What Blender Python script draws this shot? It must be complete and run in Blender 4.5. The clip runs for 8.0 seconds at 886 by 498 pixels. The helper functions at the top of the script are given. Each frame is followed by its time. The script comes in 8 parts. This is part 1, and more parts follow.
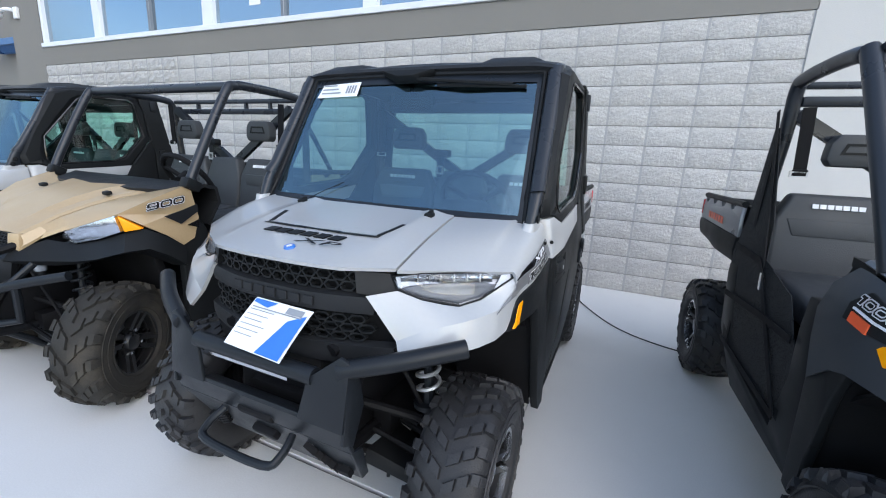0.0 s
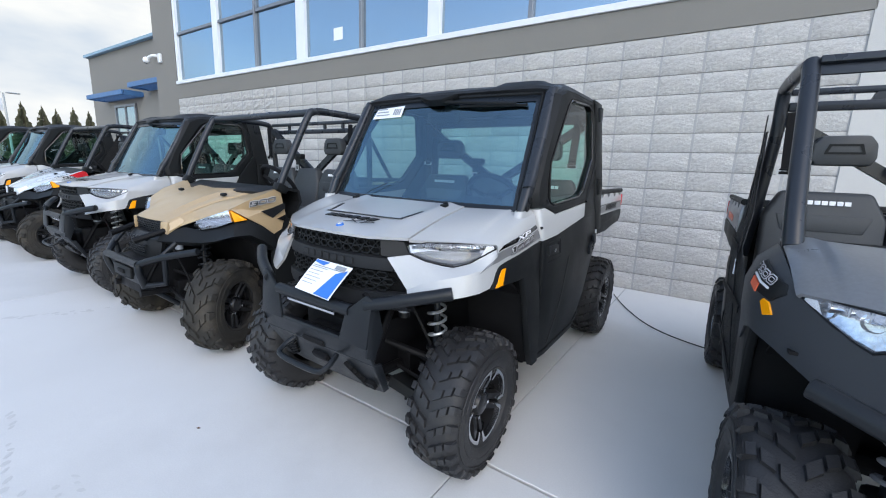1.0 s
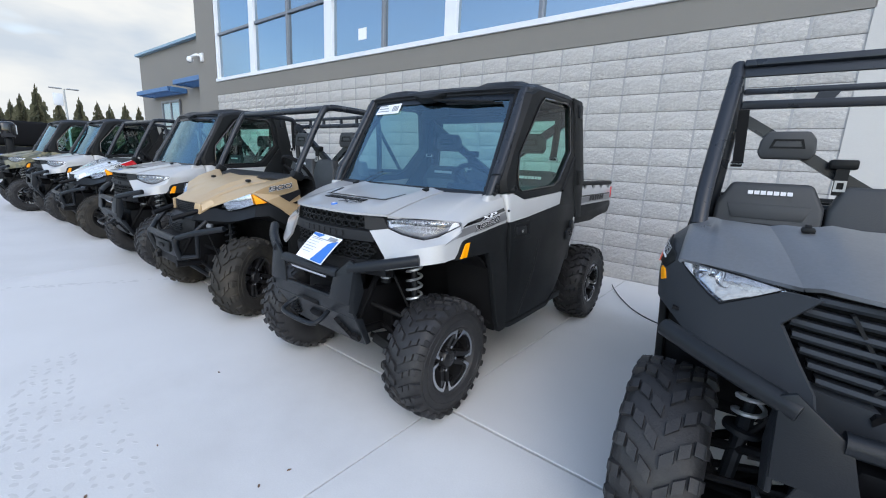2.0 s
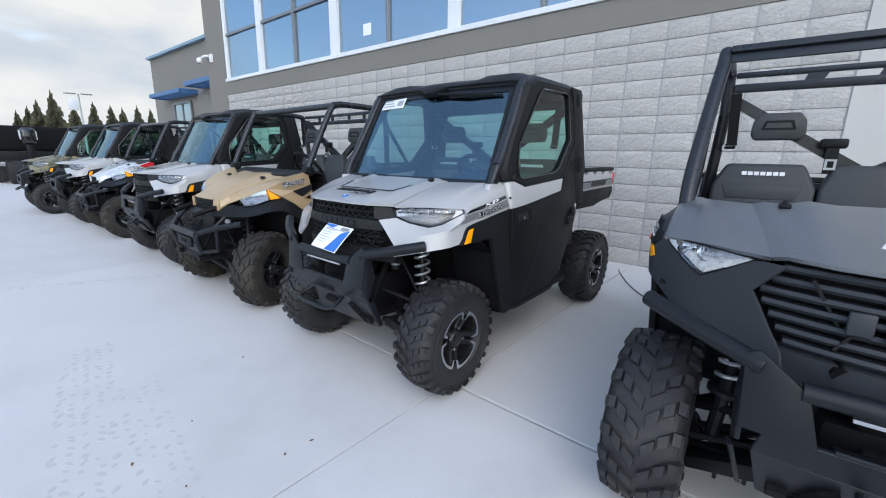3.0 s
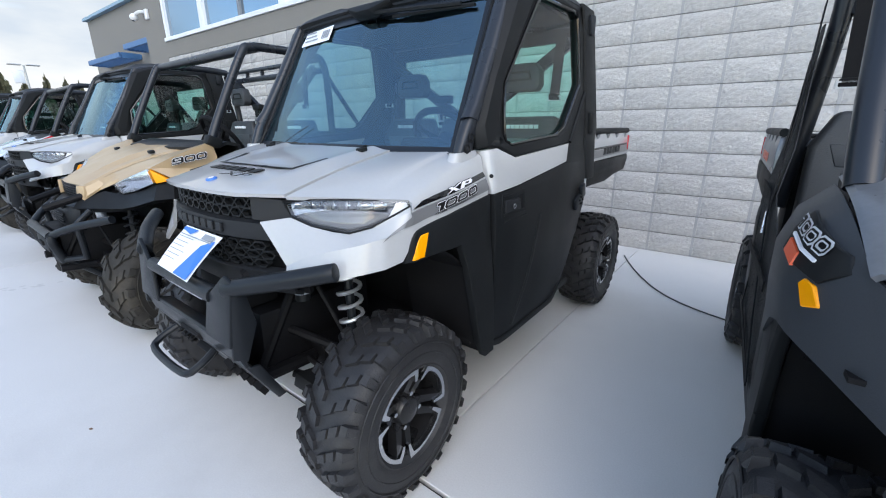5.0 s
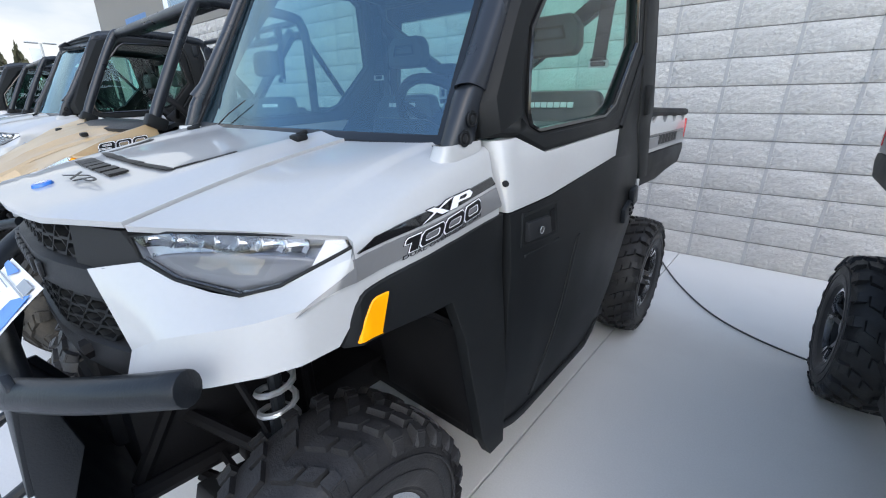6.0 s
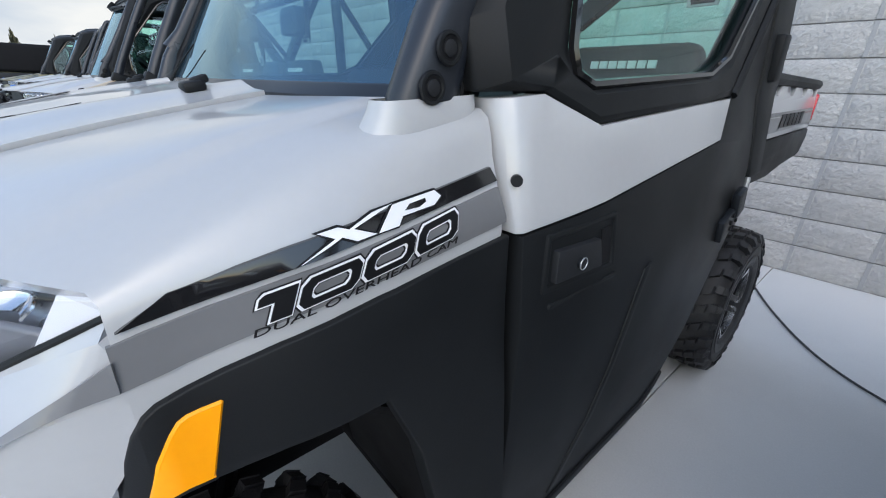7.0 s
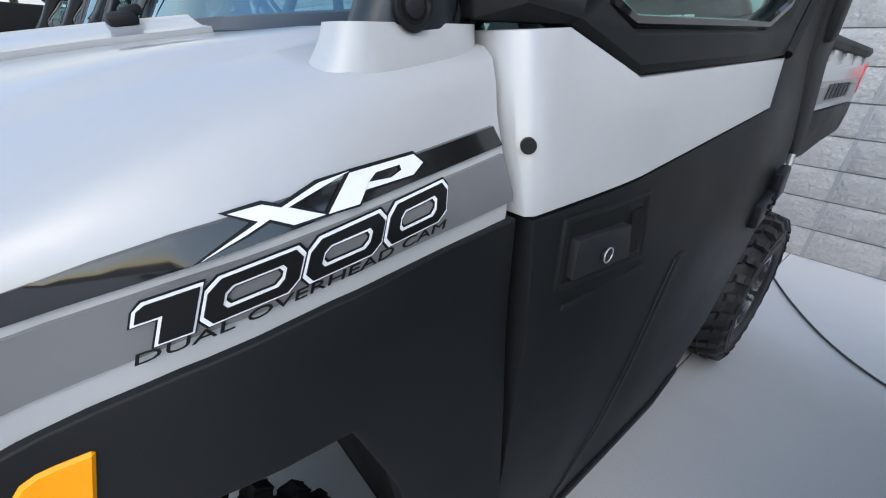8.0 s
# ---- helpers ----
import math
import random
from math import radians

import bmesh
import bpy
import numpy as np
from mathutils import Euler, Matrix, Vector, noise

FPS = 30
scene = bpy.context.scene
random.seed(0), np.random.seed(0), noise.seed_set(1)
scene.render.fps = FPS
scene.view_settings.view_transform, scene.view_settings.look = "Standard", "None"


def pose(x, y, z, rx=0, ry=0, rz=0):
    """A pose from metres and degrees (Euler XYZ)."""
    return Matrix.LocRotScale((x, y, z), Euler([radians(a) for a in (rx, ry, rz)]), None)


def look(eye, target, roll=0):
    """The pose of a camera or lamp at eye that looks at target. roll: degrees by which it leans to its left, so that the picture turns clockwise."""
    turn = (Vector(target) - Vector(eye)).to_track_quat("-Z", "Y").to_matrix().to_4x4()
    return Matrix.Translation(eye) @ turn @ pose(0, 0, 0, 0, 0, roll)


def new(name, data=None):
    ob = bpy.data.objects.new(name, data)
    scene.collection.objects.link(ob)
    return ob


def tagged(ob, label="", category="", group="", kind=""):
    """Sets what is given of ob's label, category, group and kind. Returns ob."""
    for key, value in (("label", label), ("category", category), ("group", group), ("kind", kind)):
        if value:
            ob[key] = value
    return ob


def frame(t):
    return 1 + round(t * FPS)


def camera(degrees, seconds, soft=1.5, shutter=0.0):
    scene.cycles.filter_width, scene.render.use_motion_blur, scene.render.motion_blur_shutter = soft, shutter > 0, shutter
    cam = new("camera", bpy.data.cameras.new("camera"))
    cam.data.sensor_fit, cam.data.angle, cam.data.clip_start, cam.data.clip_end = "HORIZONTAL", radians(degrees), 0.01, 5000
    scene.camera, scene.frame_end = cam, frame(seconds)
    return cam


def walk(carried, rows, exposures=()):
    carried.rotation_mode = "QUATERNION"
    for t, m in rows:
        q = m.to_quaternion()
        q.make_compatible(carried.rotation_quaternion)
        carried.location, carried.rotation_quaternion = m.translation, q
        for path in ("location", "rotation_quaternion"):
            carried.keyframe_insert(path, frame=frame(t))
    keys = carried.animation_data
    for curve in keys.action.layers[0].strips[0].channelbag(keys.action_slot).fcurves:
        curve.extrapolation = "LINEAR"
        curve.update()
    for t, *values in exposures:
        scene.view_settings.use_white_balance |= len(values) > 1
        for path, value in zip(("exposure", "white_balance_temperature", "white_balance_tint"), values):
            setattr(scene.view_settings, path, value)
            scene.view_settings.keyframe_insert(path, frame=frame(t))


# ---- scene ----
cam = camera(95.2, 8.0, soft=1.1)
PATH = [
    (0, (1.027, -1.223, 1.403), (0.236, 0.562, 0.967), 2.9),
    (0.5, (1.253, -1.415, 1.372), (0.3, 0.285, 0.924), 1.6),
    (1, (1.501, -1.52, 1.371), (0.394, 0.099, 0.982), 2.1),
    (1.5, (1.751, -1.568, 1.348), (0.56, -0.012, 0.948), 3.6),
    (3, (2.028, -1.712, 1.34), (0.776, -0.219, 0.89), 1.0),
    (3.5, (1.958, -1.562, 1.324), (0.728, -0.07, 0.815), 1.0),
    (4, (1.824, -1.424, 1.302), (0.635, 0.076, 0.721), -0.0),
    (4.5, (1.686, -1.223, 1.303), (0.538, 0.307, 0.72), -0.5),
    (4.7, (1.635, -1.086, 1.292), (0.472, 0.437, 0.717), 0.0),
    (5.8, (1.296, -0.46, 1.254), (0.098, 1.016, 0.632), -1.0),
    (6, (1.243, -0.375, 1.256), (0.031, 1.074, 0.6), 0.3),
    (6.5, (1.141, -0.121, 1.237), (-0.166, 1.215, 0.525), 1.5),
    (7, (1.073, 0.014, 1.201), (-0.305, 1.257, 0.454), 1.8),
    (7.5, (1.021, 0.082, 1.178), (-0.346, 1.292, 0.361), 2.6),
    (8, (1.004, 0.099, 1.168), (-0.349, 1.296, 0.31), 2.9),
]
walk(cam, [(t, look(eye, target, roll)) for t, eye, target, roll in PATH], exposures=[(0, 0.22), (1.5, 0.13), (3, 0.03), (4, 0.12), (4.7, 0.20), (5.8, 0.34), (6.5, 0.19), (7, 0.08), (8, 0.16)])

# ---------------------------------------------------------------- world, sun
SKY_GAIN = 2.5
world = bpy.data.worlds.new("sky_world")
scene.world = world
world.use_nodes = True
wn, wl = world.node_tree.nodes, world.node_tree.links
wn.clear()
w_out = wn.new("ShaderNodeOutputWorld")
w_bg = wn.new("ShaderNodeBackground")
w_sky = wn.new("ShaderNodeTexSky")
w_sky.sky_type = "NISHITA"
w_sky.sun_disc = False
w_sky.sun_elevation = radians(38)
w_sky.sun_rotation = radians(134)
w_sky.air_density, w_sky.dust_density, w_sky.ozone_density = 1.0, 1.2, 1.5
w_co = wn.new("ShaderNodeTexCoord")
w_map = wn.new("ShaderNodeMapping")
w_map.inputs["Scale"].default_value = (1.0, 1.0, 2.6)
w_noise = wn.new("ShaderNodeTexNoise")
w_noise.inputs["Scale"].default_value = 1.7
w_noise.inputs["Detail"].default_value = 4
w_noise.inputs["Roughness"].default_value = 0.58
w_ramp = wn.new("ShaderNodeValToRGB")
w_ramp.color_ramp.elements[0].position, w_ramp.color_ramp.elements[1].position = 0.34, 0.68
w_ramp.color_ramp.elements[0].color = (0.25, 0.25, 0.25, 1)
w_mix = wn.new("ShaderNodeMixRGB")
w_cloud = wn.new("ShaderNodeTexNoise")
w_cloud.inputs["Scale"].default_value, w_cloud.inputs["Detail"].default_value = 4.0, 5
w_tone = wn.new("ShaderNodeValToRGB")
w_tone.color_ramp.elements[0].position, w_tone.color_ramp.elements[1].position = 0.36, 0.62
w_tone.color_ramp.elements[0].color, w_tone.color_ramp.elements[1].color = (4.0, 4.5, 5.1, 1), (5.8, 5.9, 5.85, 1)
wl.new(w_map.outputs["Vector"], w_cloud.inputs["Vector"])
wl.new(w_cloud.outputs["Fac"], w_tone.inputs["Fac"])
wl.new(w_tone.outputs["Color"], w_mix.inputs["Color2"])
wl.new(w_co.outputs["Generated"], w_map.inputs["Vector"])
wl.new(w_map.outputs["Vector"], w_noise.inputs["Vector"])
wl.new(w_noise.outputs["Fac"], w_ramp.inputs["Fac"])
# the cloud bank lies low to the north-west; overhead and to the south the sky is mostly clear
w_dot = wn.new("ShaderNodeVectorMath")
w_dot.operation = "DOT_PRODUCT"
w_dot.inputs[1].default_value = (-0.62, 0.50, -0.60)
w_el = wn.new("ShaderNodeMapRange")
w_el.inputs["From Min"].default_value, w_el.inputs["From Max"].default_value = 0.15, 0.66
w_el.inputs["To Min"].default_value, w_el.inputs["To Max"].default_value = 0.34, 3.2
w_mul = wn.new("ShaderNodeMath")
w_mul.operation = "MULTIPLY"
w_mul.use_clamp = True
w_gain = wn.new("ShaderNodeMixRGB")
w_gain.blend_type = "MULTIPLY"
w_gain.inputs["Fac"].default_value = 1.0
w_gain.inputs["Color2"].default_value = (SKY_GAIN * 0.98, SKY_GAIN * 1.0, SKY_GAIN * 0.99, 1)
wl.new(w_co.outputs["Generated"], w_dot.inputs[0])
wl.new(w_dot.outputs["Value"], w_el.inputs["Value"])
wl.new(w_ramp.outputs["Color"], w_mul.inputs[0])
wl.new(w_el.outputs["Result"], w_mul.inputs[1])
wl.new(w_mul.outputs[0], w_mix.inputs["Fac"])
wl.new(w_sky.outputs["Color"], w_gain.inputs["Color1"])
wl.new(w_gain.outputs["Color"], w_mix.inputs["Color1"])
wl.new(w_mix.outputs["Color"], w_bg.inputs["Color"])
w_bg.inputs["Strength"].default_value = 0.15
wl.new(w_bg.outputs["Background"], w_out.inputs["Surface"])

sun = new("sun", bpy.data.lights.new("sun", "SUN"))
sun.data.energy = 0.47
sun.data.angle = radians(70)
sun.data.color = (0.97, 0.98, 1.0)
sun.matrix_world = look((0, 0, 20), (-9.8, 9.4, 9.3))


# ---------------------------------------------------------------- materials
def mat_new(name):
    m = bpy.data.materials.new(name)
    m.use_nodes = True
    return m, m.node_tree.nodes, m.node_tree.links, m.node_tree.nodes["Principled BSDF"]


def surface(name, col, rough=0.6, metal=0.0, var=0.12, scale=6.0, fine=90.0, bump=0.1, coat=0.0, coat_rough=0.04,
            spec=0.5, rvar=0.08, rand=0.0, deep=0.004, dirt=None, dirt_lo=0.55, dirt_hi=0.8):
    """A surface with variation at two scales, fine relief and, if wanted, dirt and a shift from piece to piece."""
    m, n, l, b = mat_new(name)
    co = n.new("ShaderNodeTexCoord")
    big, small = n.new("ShaderNodeTexNoise"), n.new("ShaderNodeTexNoise")
    big.inputs["Scale"].default_value, big.inputs["Detail"].default_value = scale, 6
    small.inputs["Scale"].default_value, small.inputs["Detail"].default_value = fine, 4
    l.new(co.outputs["Object"], big.inputs["Vector"])
    l.new(co.outputs["Object"], small.inputs["Vector"])
    add = n.new("ShaderNodeMath")
    add.operation = "ADD"
    l.new(big.outputs["Fac"], add.inputs[0])
    l.new(small.outputs["Fac"], add.inputs[1])
    rng = n.new("ShaderNodeMapRange")
    rng.inputs["From Min"].default_value, rng.inputs["From Max"].default_value = 0.65, 1.35
    rng.inputs["To Min"].default_value, rng.inputs["To Max"].default_value = 1 - var, 1 + var
    l.new(add.outputs[0], rng.inputs["Value"])
    hsv = n.new("ShaderNodeHueSaturation")
    hsv.inputs["Color"].default_value = (*col, 1)
    val = rng.outputs["Result"]
    if rand:
        info, r2, mul = n.new("ShaderNodeObjectInfo"), n.new("ShaderNodeMapRange"), n.new("ShaderNodeMath")
        r2.inputs["To Min"].default_value, r2.inputs["To Max"].default_value = 1 - rand, 1 + rand
        l.new(info.outputs["Random"], r2.inputs["Value"])
        mul.operation = "MULTIPLY"
        l.new(val, mul.inputs[0])
        l.new(r2.outputs["Result"], mul.inputs[1])
        val = mul.outputs[0]
    l.new(val, hsv.inputs["Value"])
    colour = hsv.outputs["Color"]
    if dirt:
        dn, dr, mx = n.new("ShaderNodeTexNoise"), n.new("ShaderNodeMapRange"), n.new("ShaderNodeMixRGB")
        dn.inputs["Scale"].default_value, dn.inputs["Detail"].default_value = scale * 0.37, 8
        dn.inputs["Roughness"].default_value = 0.65
        l.new(co.outputs["Object"], dn.inputs["Vector"])
        dr.inputs["From Min"].default_value, dr.inputs["From Max"].default_value = dirt_lo, dirt_hi
        l.new(dn.outputs["Fac"], dr.inputs["Value"])
        l.new(dr.outputs["Result"], mx.inputs["Fac"])
        l.new(colour, mx.inputs["Color1"])
        mx.inputs["Color2"].default_value = (*dirt, 1)
        colour = mx.outputs["Color"]
    l.new(colour, b.inputs["Base Color"])
    rr = n.new("ShaderNodeMapRange")
    rr.inputs["From Min"].default_value, rr.inputs["From Max"].default_value = 0.3, 0.7
    rr.inputs["To Min"].default_value, rr.inputs["To Max"].default_value = max(0.02, rough - rvar), min(1, rough + rvar)
    l.new(big.outputs["Fac"], rr.inputs["Value"])
    l.new(rr.outputs["Result"], b.inputs["Roughness"])
    b.inputs["Metallic"].default_value = metal
    b.inputs["Specular IOR Level"].default_value = spec
    b.inputs["Coat Weight"].default_value = coat
    b.inputs["Coat Roughness"].default_value = coat_rough
    if bump:
        bp = n.new("ShaderNodeBump")
        bp.inputs["Strength"].default_value, bp.inputs["Distance"].default_value = bump, deep
        l.new(small.outputs["Fac"], bp.inputs["Height"])
        l.new(bp.outputs["Normal"], b.inputs["Normal"])
    return m


def pane(name, tint, ior=1.5, rough=0.01, coat=(1.0, 1.0, 1.0)):
    """Thin glass: tinted see-through with a mirror gloss that grows towards grazing, alike from both sides."""
    m, n, l, b = mat_new(name)
    n.remove(b)
    out = n["Material Output"]
    clear, gloss, mx = n.new("ShaderNodeBsdfTransparent"), n.new("ShaderNodeBsdfGlossy"), n.new("ShaderNodeMixShader")
    slant, power, amount = n.new("ShaderNodeLayerWeight"), n.new("ShaderNodeMath"), n.new("ShaderNodeMapRange")
    clear.inputs["Color"].default_value = (*tint, 1)
    gloss.inputs["Roughness"].default_value = rough
    gloss.inputs["Color"].default_value = (*coat, 1)
    slant.inputs["Blend"].default_value = 0.5
    power.operation = "POWER"
    power.inputs[1].default_value = 5.0
    amount.inputs["To Min"].default_value, amount.inputs["To Max"].default_value = ((ior - 1) / (ior + 1)) ** 2, 1.0
    l.new(slant.outputs["Facing"], power.inputs[0])
    l.new(power.outputs[0], amount.inputs["Value"])
    l.new(amount.outputs["Result"], mx.inputs["Fac"])
    l.new(clear.outputs[0], mx.inputs[1])
    l.new(gloss.outputs[0], mx.inputs[2])
    l.new(mx.outputs[0], out.inputs["Surface"])
    return m


WHITE = surface("white_paint", (0.40, 0.404, 0.41), 0.36, var=0.02, scale=3, bump=0.0, coat=0.7, coat_rough=0.025, rvar=0.04)
TAN = surface("tan_paint", (0.40, 0.29, 0.165), 0.38, var=0.05, scale=4, bump=0.02, coat=0.25, coat_rough=0.15)
SILVER = surface("silver_paint", (0.56, 0.60, 0.64), 0.26, metal=0.2, var=0.04, scale=4, bump=0.0, coat=0.5)
GREY = surface("grey_paint", (0.20, 0.207, 0.22), 0.34, metal=0.45, var=0.08, scale=3, bump=0.05, coat=0.15, coat_rough=0.25)
CAMO = surface("camouflage_wrap", (0.17, 0.15, 0.075), 0.4, var=0.25, scale=9, bump=0.0, coat=0.3,
               dirt=(0.05, 0.055, 0.03), dirt_lo=0.48, dirt_hi=0.54)
PLASTIC = surface("black_moulded_plastic", (0.009, 0.010, 0.011), 0.52, var=0.12, scale=5, fine=620, bump=0.22, spec=0.20, deep=0.0006)
PLASTIC2 = surface("charcoal_moulded_plastic", (0.015, 0.016, 0.018), 0.46, var=0.10, scale=5, fine=420, bump=0.3, spec=0.24, deep=0.0012)
FASCIA = surface("charcoal_front_moulding", (0.036, 0.040, 0.046), 0.46, var=0.10, scale=4, fine=420, bump=0.3, spec=0.30, deep=0.0012)
DOORBLACK = surface("door_black_plastic", (0.008, 0.009, 0.010), 0.50, var=0.14, scale=3, fine=380, bump=0.22, spec=0.19, deep=0.0012)
STEEL = surface("powder_coated_steel", (0.011, 0.013, 0.016), 0.38, var=0.10, scale=8, fine=260, bump=0.15, spec=0.27)
# darker than STEEL: the shade beneath the vehicles is put into this colour
UNDER = surface("shaded_chassis_paint", (0.006, 0.006, 0.007), 0.55, var=0.15, scale=8, fine=200, bump=0.15, spec=0.16)
CAGE = surface("satin_roll_cage", (0.017, 0.020, 0.026), 0.30, var=0.08, scale=6, fine=300, bump=0.05, spec=0.42)
RUBBER = surface("tyre_rubber", (0.022, 0.022, 0.024), 0.54, var=0.2, scale=14, fine=160, bump=0.35, spec=0.38,
                 dirt=(0.060, 0.058, 0.055), dirt_lo=0.52, dirt_hi=0.85)
RUBBER2 = surface("dusty_tyre_rubber", (0.03, 0.028, 0.025), 0.8, var=0.2, scale=12, fine=160, bump=0.35, spec=0.3,
                  dirt=(0.085, 0.072, 0.055), dirt_lo=0.5, dirt_hi=0.8)
DARK = surface("dark_interior", (0.008, 0.008, 0.009), 0.7, var=0.15, scale=8, fine=200, bump=0.15, spec=0.15)
SEAT = surface("seat_vinyl", (0.04, 0.043, 0.047), 0.55, var=0.1, scale=8, fine=240, bump=0.3)
SEATHI = surface("grey_seat_vinyl", (0.11, 0.12, 0.125), 0.55, var=0.1, scale=8, fine=240, bump=0.3)
CHROME = surface("bright_metal", (0.75, 0.76, 0.78), 0.14, metal=1.0, var=0.05, bump=0.0)
MACHINED = surface("machined_alloy", (0.62, 0.63, 0.65), 0.22, metal=1.0, var=0.08, fine=300, bump=0.05)
SPRING = surface("silver_coil", (0.55, 0.56, 0.58), 0.35, metal=0.7, var=0.08, bump=0.0)
GLOSSBLACK = surface("gloss_black", (0.010, 0.010, 0.011), 0.12, var=0.05, bump=0.0, coat=0.5)
DECALGREY = surface("grey_decal", (0.150, 0.151, 0.155), 0.34, var=0.03, bump=0.0, coat=0.4, coat_rough=0.05)
DECALWHITE = surface("white_decal", (0.8, 0.8, 0.82), 0.35, var=0.02, bump=0.0, coat=0.2)
AMBER = surface("amber_reflector", (1.0, 0.36, 0.0), 0.35, var=0.03, scale=20, bump=0.05, spec=0.3)
REDLENS = surface("red_lens", (0.55, 0.02, 0.03), 0.15, var=0.05, bump=0.05, coat=0.6)
ORANGE = surface("orange_decal", (0.75, 0.10, 0.03), 0.35, var=0.03, bump=0.0)
BLUE = surface("blue_print", (0.03, 0.16, 0.55), 0.35, var=0.04, bump=0.0, coat=0.2)
PAPER = surface("coated_paper", (0.80, 0.81, 0.83), 0.4, var=0.03, bump=0.0, coat=0.2)
INK = surface("grey_ink", (0.25, 0.27, 0.30), 0.5, var=0.05, bump=0.0)
BLACKINK = surface("black_ink", (0.008, 0.008, 0.009), 0.42, var=0.05, bump=0.0, spec=0.22)
# the blue gloss colour imitates clear sky mirrored in the cab glass
GLASS = pane("cab_glass", (0.46, 0.60, 0.63), 2.5, coat=(0.55, 0.82, 1.0))
SIDEGLASS = pane("side_glass", (0.60, 0.88, 0.81), 1.6)
REFLECTOR = surface("lamp_reflector", (0.36, 0.38, 0.42), 0.30, metal=0.85, var=0.10, scale=30, fine=200, bump=0.18, deep=0.002)
BRIGHTLAMP = surface("bright_lamp_reflector", (0.70, 0.73, 0.78), 0.16, metal=0.95, var=0.2, scale=38, fine=70, bump=0.12, deep=0.004)
LOWERLAMP = surface("smooth_lamp_reflector", (0.17, 0.175, 0.19), 0.34, metal=0.25, var=0.05, scale=10, bump=0.0)
LAMPGLASS = pane("lamp_glass", (0.90, 0.91, 0.93), 1.5)
# bluish gloss, again standing in for a reflected blue sky
WINDOW = pane("window_glass", (0.22, 0.29, 0.34), 4.5, coat=(0.72, 0.87, 1.0))
CONCRETE = surface("brushed_concrete", (0.64, 0.63, 0.615), 0.75, var=0.06, scale=1.3, fine=150, bump=0.2, spec=0.4, rand=0.025,
                   dirt=(0.52, 0.51, 0.50), dirt_lo=0.5, dirt_hi=0.85)
JOINT = surface("joint_filler", (0.07, 0.068, 0.065), 0.9, var=0.1, bump=0.2)
ASPHALT = surface("asphalt", (0.06, 0.06, 0.06), 0.9, var=0.15, scale=0.3, fine=60, bump=0.3)
BLOCK = surface("split_face_block", (0.45, 0.44, 0.425), 0.9, var=0.12, scale=11, fine=36, bump=0.9, deep=0.015, spec=0.25, rand=0.04)
POINTING = surface("flush_pointing", (0.36, 0.36, 0.36), 0.9, var=0.08, scale=12, fine=120, bump=0.3, spec=0.25)
MORTAR = surface("mortar", (0.22, 0.215, 0.21), 0.95, var=0.1, scale=10, bump=0.4)
STUCCO = surface("grey_stucco", (0.215, 0.205, 0.187), 0.9, var=0.05, scale=1.5, fine=190, bump=0.5, spec=0.25)
STUCCO2 = surface("pale_stucco", (0.52, 0.51, 0.49), 0.9, var=0.05, scale=1.5, fine=190, bump=0.5, spec=0.25)
FRAME = surface("white_window_frame", (0.72, 0.74, 0.77), 0.4, var=0.03, bump=0.0)
BRONZE = surface("dark_window_bar", (0.20, 0.21, 0.23), 0.4, metal=0.5, var=0.05, bump=0.0)
CANOPY = surface("blue_canopy", (0.05, 0.14, 0.31), 0.45, var=0.05, bump=0.05)
ROOMDARK = surface("room_plaster", (0.30, 0.32, 0.34), 0.9, var=0.1, scale=0.5, bump=0.1)
BARK = surface("bark", (0.10, 0.07, 0.05), 0.9, var=0.2, bump=0.3)
NEEDLE = surface("fir_needles", (0.115, 0.112, 0.068), 0.8, var=0.3, scale=1.0, fine=8, bump=0.0, spec=0.2)
GALV = surface("galvanised_steel", (0.42, 0.43, 0.44), 0.45, metal=0.6, var=0.08, bump=0.05)
CAMWHITE = surface("white_housing", (0.75, 0.76, 0.77), 0.4, var=0.03, bump=0.0)
CABLE = surface("cable_jacket", (0.045, 0.045, 0.048), 0.6, var=0.1, bump=0.1)


# ---------------------------------------------------------------- mesh helpers
def part(name, bm, material, parent=None, label="", angle=32, flip=True):
    """One mesh object from a bmesh, under a thing or a part."""
    if flip:
        bmesh.ops.recalc_face_normals(bm, faces=bm.faces)
    me = bpy.data.meshes.new(name)
    bm.to_mesh(me)
    bm.free()
    me.shade_smooth()
    me.set_sharp_from_angle(angle=radians(angle))
    me.materials.append(material)
    ob = new(name, me)
    ob.parent = parent
    if label:
        ob["label"] = label
    return ob


def twin(name, me, parent, m=None, label=""):
    """One more object on a mesh that already exists."""
    ob = new(name, me)
    ob.parent = parent
    if m is not None:
        ob.matrix_basis = m
    if label:
        ob["label"] = label
    return ob


def thing(name, x, y, z, label, category, group="", kind="", rz=0.0):
    ob = new(name)
    ob.matrix_basis = pose(x, y, z, 0, 0, rz)
    ob.empty_display_size = 0.2
    return tagged(ob, label, category, group, kind)


def BM():
    return bmesh.new()


def mirrored(bm, s):
    if s < 0:
        for v in bm.verts:
            v.co.x = -v.co.x
        bmesh.ops.reverse_faces(bm, faces=bm.faces)
    return bm


def box(bm, c, s, rot=None, bevel=0.0, seg=2):
    m = Matrix.Translation(c) @ (rot.to_4x4() if rot is not None else Matrix()) @ Matrix.Diagonal((*s, 1))
    r = bmesh.ops.create_cube(bm, size=1.0, matrix=m)
    if bevel:
        edges = list({e for v in r["verts"] for e in v.link_edges})
        bmesh.ops.bevel(bm, geom=edges, offset=bevel, segments=seg, affect="EDGES", profile=0.5)
    return bm


